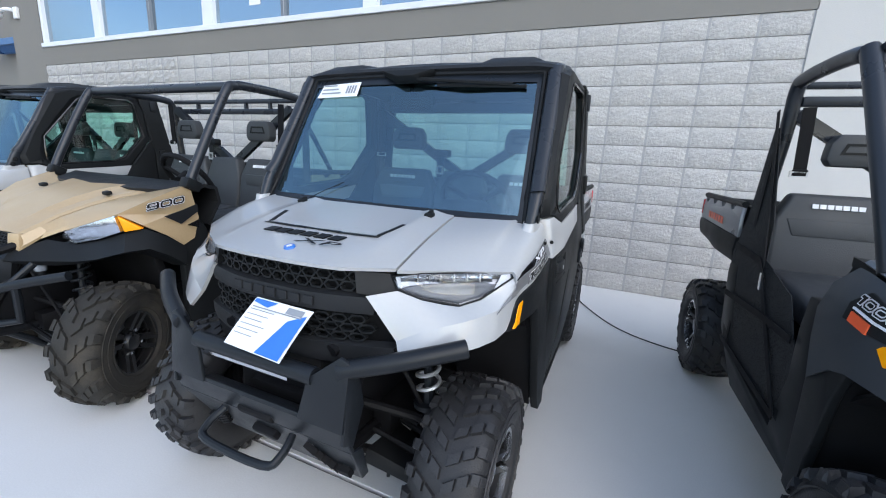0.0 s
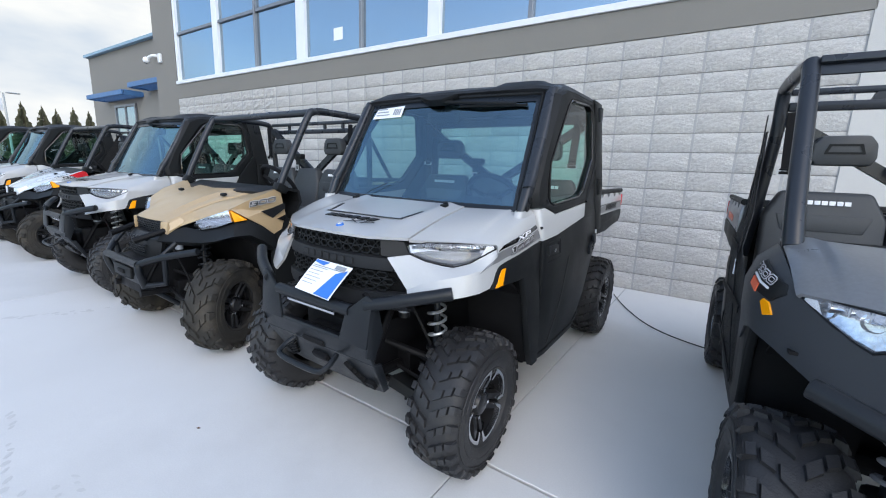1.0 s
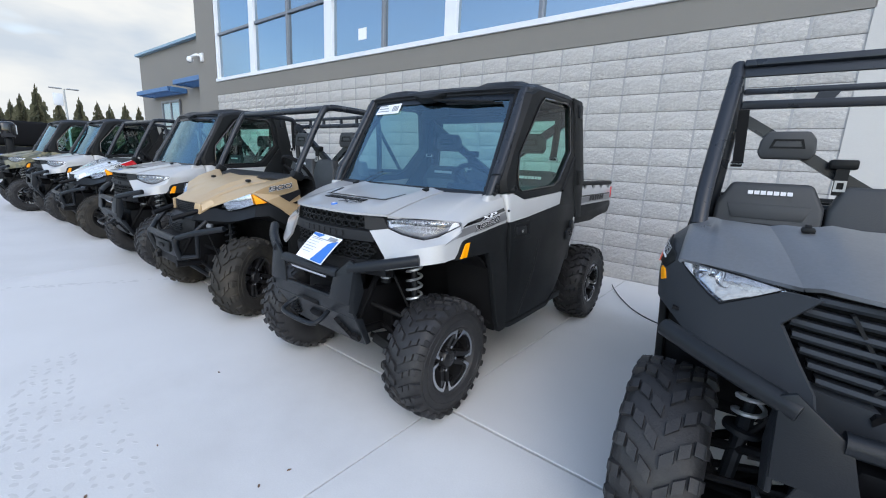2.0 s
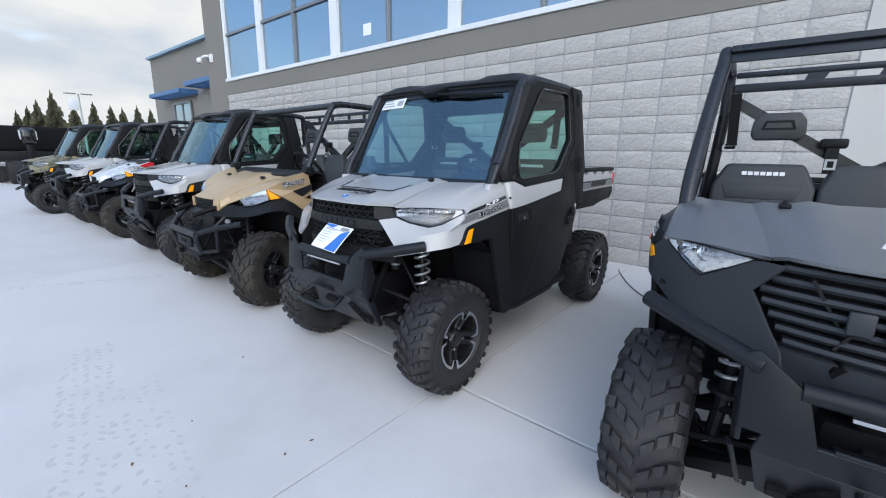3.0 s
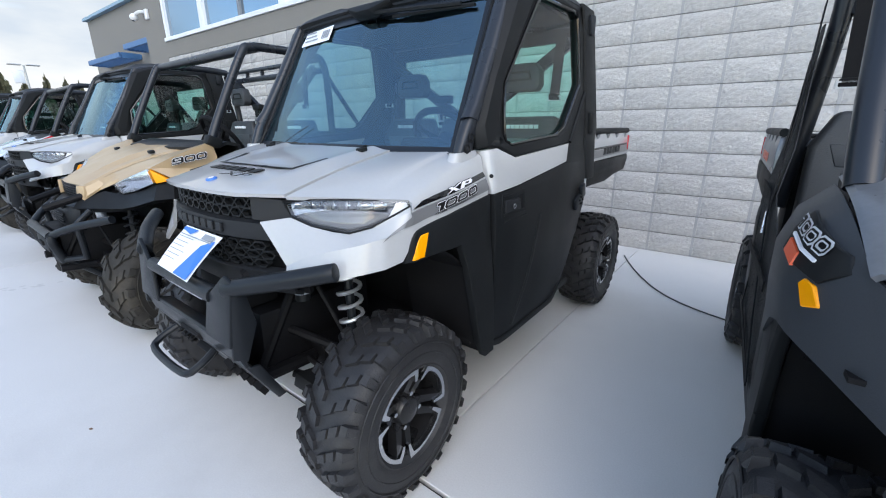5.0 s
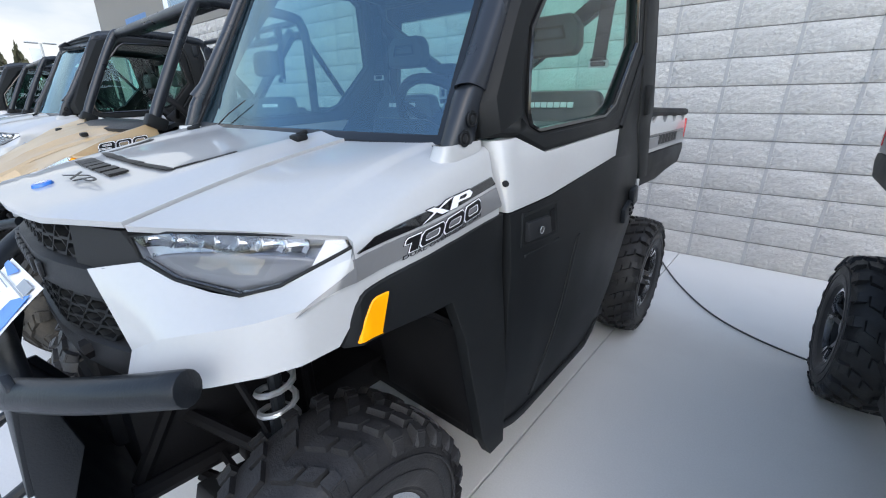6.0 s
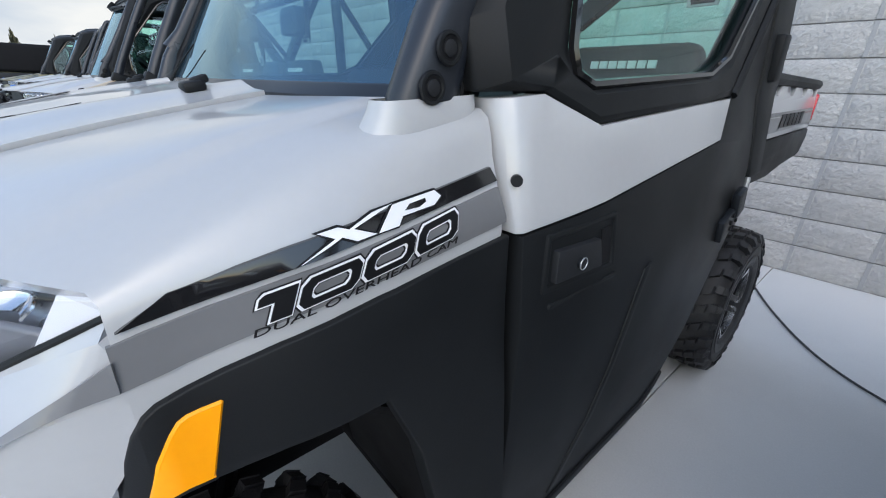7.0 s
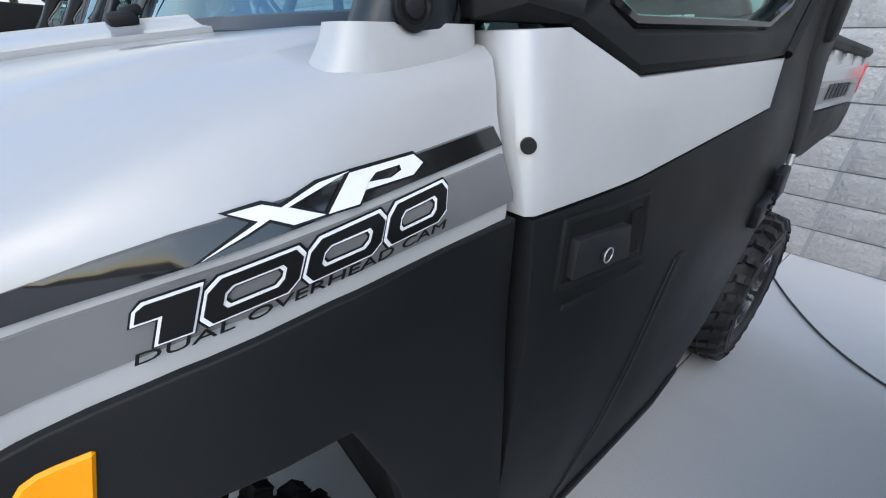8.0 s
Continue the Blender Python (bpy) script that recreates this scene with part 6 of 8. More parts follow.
def windscreen(v, sticker=False):
    lo = lambda x: Vector((x, 0.236 + 0.13 * (abs(x) / 0.65) ** 2 * 0.5, 1.174))
    hi = lambda x: Vector((x * 0.94, 0.565 + 0.10 * (abs(x) / 0.65) ** 2 * 0.5, 1.778))
    xs = np.linspace(-0.65, 0.65, 13)
    bm = BM()
    grid(bm, [[lo(x) + (hi(x) - lo(x)) * t for x in xs] for t in (0.0, 0.25, 0.5, 0.75, 1.0)])
    ws = part("windscreen", bm, GLASS, v, "tinted glass windscreen", flip=True)
    ws.visible_shadow = False
    edge = [lo(x) for x in xs] + [lo(0.65) + (hi(0.65) - lo(0.65)) * t for t in (0.25, 0.5, 0.75)] + [hi(x) for x in xs[::-1]] + [lo(-0.65) + (hi(-0.65) - lo(-0.65)) * t for t in (0.75, 0.5, 0.25)]
    bm = BM()
    c = Vector((0, 0.42, 1.484))
    outer = [q + Vector((0, -0.006, 0)) for q in edge]
    inner = []
    for q in edge:
        w = q.copy()
        w.x *= 0.958
        t = (q.z - 1.174) / 0.604
        t2 = min(max(t, 0.042), 0.93)
        base = lo(w.x / (1 - 0.06 * t2))
        inner.append(base + (hi(w.x / (1 - 0.06 * t2)) - base) * t2 + Vector((0, -0.006, 0)))
    ring(bm, outer, inner, (0, 0.012, 0.004))
    part("screen_border", bm, BORDER, ws, angle=60)
    bm = BM()
    tube(bm, [q + Vector((0, -0.005, 0)) for q in edge], 0.011, 8, closed=True)
    part("screen_seal", bm, PLASTIC, ws)
    on = lambda x, t, d=0.0: lo(x) + (hi(x) - lo(x)) * t + Vector((0, -0.874, 0.478)) * d
    # wiper, housing and mirror
    bm = BM()
    tube(bm, [on(0.05, 0.935, 0.03), on(0.30, 0.90, 0.035), on(0.52, 0.895, 0.02)], 0.009, 6)
    tube(bm, [on(0.16, 0.90, 0.014), on(0.58, 0.885, 0.014)], 0.008, 6)
    part("wiper", bm, PLASTIC, ws)
    bm = BM()
    slab(bm, [on(-0.16, 0.99, 0.012), on(0.14, 0.99, 0.012), on(0.06, 0.915, 0.012), on(-0.07, 0.915, 0.012)],
         [on(-0.16, 0.99, 0.05), on(0.14, 0.99, 0.05), on(0.04, 0.93, 0.06), on(-0.05, 0.93, 0.06)])
    part("wiper_motor_cover", soften(bm, 0.006, 2), PLASTIC, ws)
    bm = BM()
    tube(bm, [on(-0.37, 0.012, 0.012), on(-0.28, 0.085, 0.016), on(-0.18, 0.16, 0.014)], 0.0018, 5)
    part("aerial_wire", bm, PLASTIC, ws)
    bm = BM()
    box(bm, on(-0.03, 0.83) + Vector((0, 0.11, 0.0)), (0.24, 0.03, 0.075), rot(-10), 0.014)
    tube(bm, [on(-0.03, 0.83) + Vector((0, 0.11, 0.02)), on(-0.03, 0.94) + Vector((0, 0.06, 0.02))], 0.012, 6)
    part("rear_view_mirror", bm, DARK, v)
    if sticker:
        bm = BM()
        a = [on(-0.585, 0.83, 0.008), on(-0.30, 0.835, 0.008), on(-0.30, 0.955, 0.008), on(-0.565, 0.94, 0.008)]
        extrude(bm, a, (0, -0.002, 0))
        st = part("screen_sticker", bm, PAPER, ws, "white printed sticker")
        bm = BM()
        for k in range(3):
            t = 0.86 + 0.032 * k
            extrude(bm, [on(-0.56, t, 0.0105), on(-0.42 - 0.02 * k, t + 0.001, 0.0105), on(-0.42 - 0.02 * k, t + 0.013, 0.0105), on(-0.56, t + 0.012, 0.0105)], (0, -0.001, 0))
        part("print_bar", bm, INK, st)
        bm = BM()
        for k in range(4):
            extrude(bm, [on(-0.385 + 0.018 * k, 0.860, 0.0105), on(-0.373 + 0.018 * k, 0.860, 0.0105), on(-0.373 + 0.018 * k, 0.925, 0.0105), on(-0.385 + 0.018 * k, 0.925, 0.0105)], (0, -0.001, 0))
        part("print_bar", bm, INK, st)


def hard_roof(v):
    ys = [0.555, 0.575, 0.66, 0.80, 1.0, 1.2, 1.32, 1.365]
    xs = [-0.70, -0.68, -0.64, -0.58, -0.54, -0.36, -0.32, -0.12, 0.12, 0.32, 0.36, 0.54, 0.58, 0.64, 0.68, 0.70]

    def z(x, y):
        a = abs(x)
        base = tab([(0.555, 1.800), (0.575, 1.818), (0.66, 1.842), (0.80, 1.860), (1.2, 1.866), (1.32, 1.858), (1.365, 1.825)], y)
        base -= tab([(0, 0), (0.58, 0.0), (0.64, 0.006), (0.68, 0.022), (0.70, 0.05)], a)
        if 0.36 <= a <= 0.54 and y > 0.6:
            base += 0.018
        if a < 0.13 and y > 0.6:
            base += 0.006
        return base

    bm = BM()
    grid(bm, [[(x, y + 0.05 * (abs(x) / 0.70) ** 3 * (1 if y < 0.7 else 0), z(x, y)) for x in xs] for y in ys])
    roof = part("roof_panel", thick(bm, 0.025), PLASTIC2, v, "charcoal moulded plastic roof", angle=20)
    bm = BM()
    grid(bm, [[(x, 0.60, 1.785), (x, 0.9, 1.80), (x, 1.31, 1.79)] for x in (-0.62, -0.2, 0.2, 0.62)])
    part("headliner", thick(bm, 0.015), DARK, roof)


WIN = [(0.535, 1.208), (0.96, 1.236), (1.05, 1.272), (1.235, 1.47), (1.19, 1.757), (1.15, 1.782), (0.80, 1.765), (0.755, 1.735), (0.50, 1.42), (0.493, 1.33), (0.492, 1.25), (0.503, 1.222)]


def full_door(v, s, paint):
    lowp = [(0.400, 1.032), (0.425, 0.385), (0.50, 0.368), (1.03, 0.378), (1.09, 0.43), (1.17, 0.60), (1.30, 0.88), (1.325, 1.28), (1.315, 1.432), (1.105, 1.192), (1.045, 1.108)]
    bm = fitted(lowp, x_door, (0.45, 0.6, 0.75, 0.9, 1.03, 1.1, 1.2), (0.404, 0.44, 0.48, 0.52, 0.56, 0.8, 1.0), 0.035)
    door = part("door", mirrored(soften(bm, 0.006, 2, 45), s), DOORBLACK, v, "black moulded cab door with white upper panel")
    wp = [(0.390, 1.036), (0.378, 1.190), (0.440, 1.196), (0.548, 1.158), (1.098, 1.194), (1.043, 1.112)]
    bm = fitted(wp, lambda y, z: x_door(y, z) + 0.003, (1.06, 1.1, 1.15), (0.386, 0.391, 0.398, 0.42, 0.44, 0.48, 0.52, 0.56, 0.9), 0.035)
    part("door_upper_panel", mirrored(soften(bm, 0.006, 3, 50), s), paint, door, angle=38)
    bm = BM()
    outer2 = [(0.548, 1.160), (0.97, 1.186), (1.105, 1.198), (1.30, 1.44), (1.272, 1.70), (1.235, 1.815), (0.72, 1.812), (0.585, 1.770), (0.425, 1.440), (0.338, 1.264), (0.354, 1.196), (0.442, 1.199)]
    fr = lambda q, d=0.0: Vector((x_door(q[0], q[1]) + d, q[0], q[1]))
    full = lambda q, d: Vector((x_door(max(q[0], 0.412), q[1]) + d, q[0], q[1]))
    mix = lambda k: [(p[0] * (1 - k) + q[0] * k, p[1] * (1 - k) + q[1] * k) for p, q in zip(outer2, WIN)]
    draw = (0.0, 0.0, 0.0, -0.006, -0.008, -0.010, -0.014, -0.024, -0.018, 0.002, 0.0, 0.0)
    loops = [[fr(q, e) for q, e in zip(outer2, draw)], [full(q, 0.003) for q in mix(0.20)], [full(q, 0.003) for q in mix(0.76)], [full(q, -0.010) for q in mix(1.0)]]
    for p, q in zip(loops, loops[1:]):
        ring(bm, p, q, (-0.035, 0, 0))
    bmesh.ops.remove_doubles(bm, verts=bm.verts, dist=0.0003)
    part("window_frame", mirrored(soften(bm, 0.006, 2, 45), s), PLASTIC, door)
    bm = BM()
    bm.faces.new([bm.verts.new(fr(q, -0.018)) for q in WIN])
    bmesh.ops.triangulate(bm, faces=bm.faces[:])
    g = part("door_glass", mirrored(bm, s), SIDEGLASS, door, "green tinted glass")
    g.visible_shadow = False
    bm = BM()
    tube(bm, [fr(q, -0.004) for q in WIN], 0.007, 6, closed=True)
    part("window_seal", mirrored(bm, s), GLOSSBLACK, door)
    # raised rib behind the window
    bm = BM()
    tube(bm, [fr((1.115, 1.20), 0.0), fr((1.305, 1.435), 0.002), fr((1.280, 1.68), 0.002), fr((1.245, 1.81), 0.0)], 0.011, 8)
    part("frame_rib", mirrored(bm, s), PLASTIC, door)
    # latch pocket, paddle and lock
    bm = BM()
    o = [(0.436, 0.944), (0.606, 0.946), (0.596, 1.036), (0.440, 1.028)]
    i = [(0.447, 0.953), (0.596, 0.955), (0.587, 1.026), (0.450, 1.018)]
    ring(bm, [fr(q, 0.005) for q in o], [fr(q, 0.002) for q in i], (-0.02, 0, 0))
    pocket = part("latch_pocket", mirrored(soften(bm, 0.003, 2, 40), s), PLASTIC, door)
    bm = BM()
    q = [(0.455, 0.957), (0.556, 0.962), (0.546, 1.006), (0.456, 1.004)]
    extrude(bm, [fr(p, 0.009) for p in q], (-0.02, 0, 0))
    part("latch_paddle", mirrored(soften(bm, 0.003, 2, 40), s), PLASTIC2, pocket)
    bm = BM()
    q = [(0.566, 0.960), (0.590, 0.960), (0.580, 1.018), (0.556, 1.016)]
    extrude(bm, [fr(p, 0.0015) for p in q], (-0.006, 0, 0))
    part("finger_recess", mirrored(bm, s), DARK, pocket)
    bm = BM()
    q = [(0.452, 0.917), (0.618, 0.926), (0.616, 0.934), (0.454, 0.925)]
    extrude(bm, [fr(p, 0.004) for p in q], (-0.01, 0, 0))
    part("pocket_ledge", mirrored(soften(bm, 0.002, 2, 40), s), PLASTIC, pocket)
    bm = BM()
    p = fr((0.503, 0.979), 0.007)
    tube(bm, [p, p + Vector((0.005, 0, 0))], 0.0085, 16)
    part("lock_barrel", mirrored(soften(bm, 0.0015, 2, 50), s), STEEL, pocket, "dark round lock barrel")
    bm = BM()
    tube(bm, [p + Vector((0.006, 0.0088 * math.cos(a), 0.0088 * math.sin(a))) for a in (2 * math.pi * k / 20 for k in range(20))], 0.0009, 6, closed=True)
    part("lock_ring", mirrored(bm, s), GALV, pocket, "bright ring round the lock")
    bm = BM()
    p = Vector((x_door(0.392, 1.1) + 0.0025, 0.392, 1.101))
    tube(bm, [p + Vector((-0.010, 0.010, 0)), p + Vector((0.004, -0.004, 0))], 0.0072, 14)
    part("bolt", mirrored(bm, s), PLASTIC, door)
    bm = fitted([(0.425, 0.384), (0.50, 0.367), (1.03, 0.377), (1.09, 0.43), (1.11, 0.475), (1.075, 0.450), (1.015, 0.412), (0.50, 0.402), (0.424, 0.412)], lambda y, z: x_door(y, z) + 0.007, (), (0.44, 0.48, 0.52, 0.56, 0.8), 0.012)
    part("sill_lip", mirrored(soften(bm, 0.004, 2, 40), s), DOORBLACK, door)
    bm = fitted([(0.735, 0.905), (0.765, 0.912), (0.715, 0.70), (0.60, 0.43), (0.575, 0.43), (0.69, 0.70)], lambda y, z: x_door(y, z) + 0.0035, (0.6, 0.75), (), 0.008)
    part("pressed_crease", mirrored(soften(bm, 0.003, 2, 40), s), DOORBLACK, door)
    # rear latch gear
    bm = BM()
    box(bm, fr((1.20, 0.90), 0.004), (0.02, 0.10, 0.06), rot(20), 0.006)
    box(bm, fr((1.235, 0.95), 0.012), (0.02, 0.05, 0.07), rot(20), 0.006)
    latch = part("door_latch", mirrored(bm, s), STEEL, door)
    bm = BM()
    tube(bm, [fr((1.262, 0.955), 0.014), fr((1.266, 1.010), 0.014)], 0.006, 8)
    part("latch_pin", mirrored(bm, s), GALV, latch, "bright steel pin")
    for k in range(6):
        a = math.pi * k / 3
        bm = BM()
        q = fr((1.215 + 0.020 * math.cos(a), 0.905 + 0.020 * math.sin(a)), 0.012)
        tube(bm, [q, q + Vector((0.006, 0, 0))], 0.006, 6)
        part("latch_stud", mirrored(bm, s), DARK, latch)
    bm = BM()
    box(bm, fr((1.39, 1.29), 0.010), (0.03, 0.055, 0.11), rot(4), 0.008)
    part("grab_block", mirrored(bm, s), PLASTIC, door)
    bm = BM()
    box(bm, fr((1.355, 1.755), 0.008), (0.03, 0.05, 0.09), rot(4), 0.006)
    part("top_hinge", mirrored(bm, s), STEEL, door)


def cab_rear(v):
    bm = BM()
    o = [(-0.70, 1.05), (0.70, 1.05), (0.685, 1.42), (0.655, 1.80), (-0.655, 1.80), (-0.685, 1.42)]
    i = [(-0.635, 1.22), (0.635, 1.22), (0.632, 1.42), (0.61, 1.705), (-0.61, 1.705), (-0.632, 1.42)]
    ring(bm, [(x, 1.40, z) for x, z in o], [(x, 1.40, z) for x, z in i], (0, 0.03, 0))
    r = part("cab_rear_panel", bm, PLASTIC, v)
    bm = BM()
    bm.faces.new([bm.verts.new((x, 1.412, z)) for x, z in i])
    g = part("rear_glass", bm, SIDEGLASS, r)
    g.visible_shadow = False
    for s in (-1, 1):
        bm = fitted([(1.245, 1.815), (1.282, 1.68), (1.312, 1.44), (1.332, 1.28), (1.32, 1.0), (1.43, 1.0), (1.51, 1.27), (1.475, 1.45), (1.405, 1.83), (1.24, 1.835)], lambda y, z: tab(SIDE, z) + 0.004, (1.2, 1.5), (), 0.05)
        part("rear_pillar_panel", mirrored(soften(bm, 0.008, 2, 45), s), PLASTIC, r)


def open_cage(v):
    """Roll cage with no roof or glass, and the mesh side nets."""
    half = 0.655
    for s in (-1, 1):
        bm = BM()
        pts = [(s * 0.682, 0.30, 1.155), (s * 0.682, 0.40, 1.33), (s * half, 0.735, 1.79), (s * half, 0.785, 1.826), (s * half, 0.95, 1.838), (s * half, 1.22, 1.830), (s * half, 1.30, 1.79), (s * half, 1.33, 1.55), (s * 0.70, 1.37, 0.95)]
        tube(bm, spline(pts, 5), 0.030, 12)
        part("cage_tube", bm, CAGE, v)
    bm = BM()
    box(bm, (0, 0.775, 1.828), (2 * half - 0.04, 0.11, 0.030), rot(-14), 0.006)
    box(bm, (0, 0.735, 1.800), (2 * half - 0.05, 0.012, 0.040), rot(-14), 0.003)
    front = part("front_cross_member", bm, CAGE, v)
    for x in (-0.42, 0.0, 0.42):
        bm = BM()
        box(bm, (x, 0.77, 1.846), (0.20, 0.02, 0.004), rot(-14))
        part("slot", bm, DARK, front)
    for z, h in ((1.812, 0.030), (1.742, 0.045)):
        bm = BM()
        box(bm, (0, 1.31, z), (2 * half - 0.06, 0.04, h), bevel=0.008)
        part("rear_cross_member", bm, CAGE, v)
    for x in (-0.28, 0.0, 0.28):
        bm = BM()
        extrude(bm, [(x - 0.030, 1.295, 1.80), (x + 0.055, 1.295, 1.80), (x + 0.035, 1.295, 1.762), (x - 0.045, 1.295, 1.762)], (0, 0.03, 0))
        part("web_plate", bm, CAGE, v)
    bm = BM()
    tube(bm, [(-0.70, 1.36, 1.20), (0.70, 1.36, 1.20)], 0.026, 10)
    part("cross_bar", bm, CAGE, v)


NET = None


def net_door(v, s):
    global NET
    if NET is None:
        m, n, l, b = mat_new("woven_net")
        out = n["Material Output"]
        b.inputs["Base Color"].default_value = (0.012, 0.012, 0.013, 1)
        b.inputs["Roughness"].default_value = 0.8
        tr, mx, chk = n.new("ShaderNodeBsdfTransparent"), n.new("ShaderNodeMixShader"), n.new("ShaderNodeTexVoronoi")
        co = n.new("ShaderNodeTexCoord")
        chk.inputs["Scale"].default_value = 160
        l.new(co.outputs["Object"], chk.inputs["Vector"])
        lt = n.new("ShaderNodeMath")
        lt.operation = "LESS_THAN"
        lt.inputs[1].default_value = 0.36
        l.new(chk.outputs["Distance"], lt.inputs[0])
        mul = n.new("ShaderNodeMath")
        mul.operation = "MULTIPLY"
        mul.inputs[1].default_value = 0.35
        l.new(lt.outputs[0], mul.inputs[0])
        l.new(mul.outputs[0], mx.inputs["Fac"])
        l.new(b.outputs[0], mx.inputs[1])
        l.new(tr.outputs[0], mx.inputs[2])
        l.new(mx.outputs[0], out.inputs["Surface"])
        NET = m
    bm = fitted([(0.55, 0.52), (1.28, 0.55), (1.34, 1.0), (1.32, 1.62), (1.26, 1.62), (0.92, 1.05), (0.62, 0.98), (0.50, 0.80)], lambda y, z: tab(SIDE, z) - 0.02, (0.8, 1.0, 1.2, 1.4), (0.9,), 0.004)
    net = part("side_net", mirrored(bm, s), NET, v, "black woven side net")
    X = lambda y, z: Vector((tab(SIDE, z) - 0.012, y, z))
    for pts in ([(1.31, 1.70), (1.10, 1.30), (0.88, 0.98)], [(1.30, 1.05), (0.95, 1.04), (0.86, 0.98)], [(1.29, 0.80), (0.80, 0.84), (0.52, 0.85)], [(1.27, 0.56), (0.56, 0.53)], [(0.88, 0.98), (0.66, 0.70), (0.56, 0.53)], [(1.22, 1.50), (1.18, 0.56)]):
        bm = BM()
        q = [X(*p) for p in pts]
        for a, b in zip(q, q[1:]):
            d = (b - a).normalized()
            n = Vector((1, 0, 0)).cross(d) * 0.014
            extrude(bm, [a - n, b - n, b + n, a + n], (0.004, 0, 0))
        part("net_strap", mirrored(bm, s), DARK, net)
    bm = BM()
    extrude(bm, [X(0.86, 0.93), X(0.88, 0.93), X(0.90, 1.0), X(0.88, 1.0)], (0.006, 0, 0))
    part("net_buckle", mirrored(bm, s), CHROME, net, "bright buckle")
    # sill and lower guard
    bm = fitted([(0.40, 0.37), (1.10, 0.37), (1.32, 0.60), (1.34, 0.95), (1.22, 0.95), (1.10, 0.52), (0.62, 0.46), (0.52, 0.70), (0.50, 1.02), (0.39, 1.02)], lambda y, z: tab(SIDE, z) - 0.02, (0.5, 0.7, 0.9), (), 0.05)
    part("side_guard", mirrored(soften(bm, 0.006, 2, 45), s), PLASTIC, v)


def newer_vehicle(x, y, label, paint, fascia, enclosed=True, tyre=None, rim=None, near=False, marks=True, ink=BLACKINK, group="vehicles parked along the wall", red=False, turn=0.0):
    v = thing("utility_vehicle", x, y, 0, label, "utility vehicle", group, rz=turn)
    hood = newer_body(v, paint, fascia, "bands" if near else "")
    running_gear(v)
    under_floor(v)
    dash(v)
    bench(v, panel=near)
    steering(v, 0.305, 0.125)
    brace(v)
    bull_bar(v, 0.05 if red else 0.0)
    cargo_bed(v, paint, band=not red, red=red)
    if enclosed:
        a_pillars(v)
        windscreen(v, sticker=near)
        hard_roof(v)
        full_door(v, 1, paint)
        full_door(v, -1, paint)
        cab_rear(v)
    else:
        open_cage(v)
        net_door(v, 1)
        net_door(v, -1)
    if marks:
        hood_marks(hood, ink)
    if near:
        flank_marks(v, 1)
        flank_marks(v, -1)
    for s in (-1, 1):
        for yy, r in ((0.0 if red else -0.020, 8 + 20 * s), (2.06, 31 - 9 * s)):
            wheel(v, 0.655 if red and yy < 1 else 0.608, yy, s, tyre or TYRE_A, rim or RIM, r, 1.0 if red or yy > 1 else 0.966)
    return v


main = newer_vehicle(0.035, 0, "white side-by-side utility vehicle with an enclosed black cab", WHITE, WHITE, near=True)
newer_vehicle(2.412, 0, "dark grey open-cab utility vehicle with black side nets", GREY, PLASTIC2, enclosed=False, tyre=TYRE_C, ink=DECALWHITE, red=True, turn=3.6)
newer_vehicle(-3.99, 0.0, "white utility vehicle with an enclosed cab and bull bar", WHITE, WHITE)
newer_vehicle(-8.45, -0.15, "white enclosed utility vehicle further along the row", WHITE, WHITE)
newer_vehicle(-10.4, -0.45, "camouflage enclosed utility vehicle at the end of the row", CAMO, CAMO)


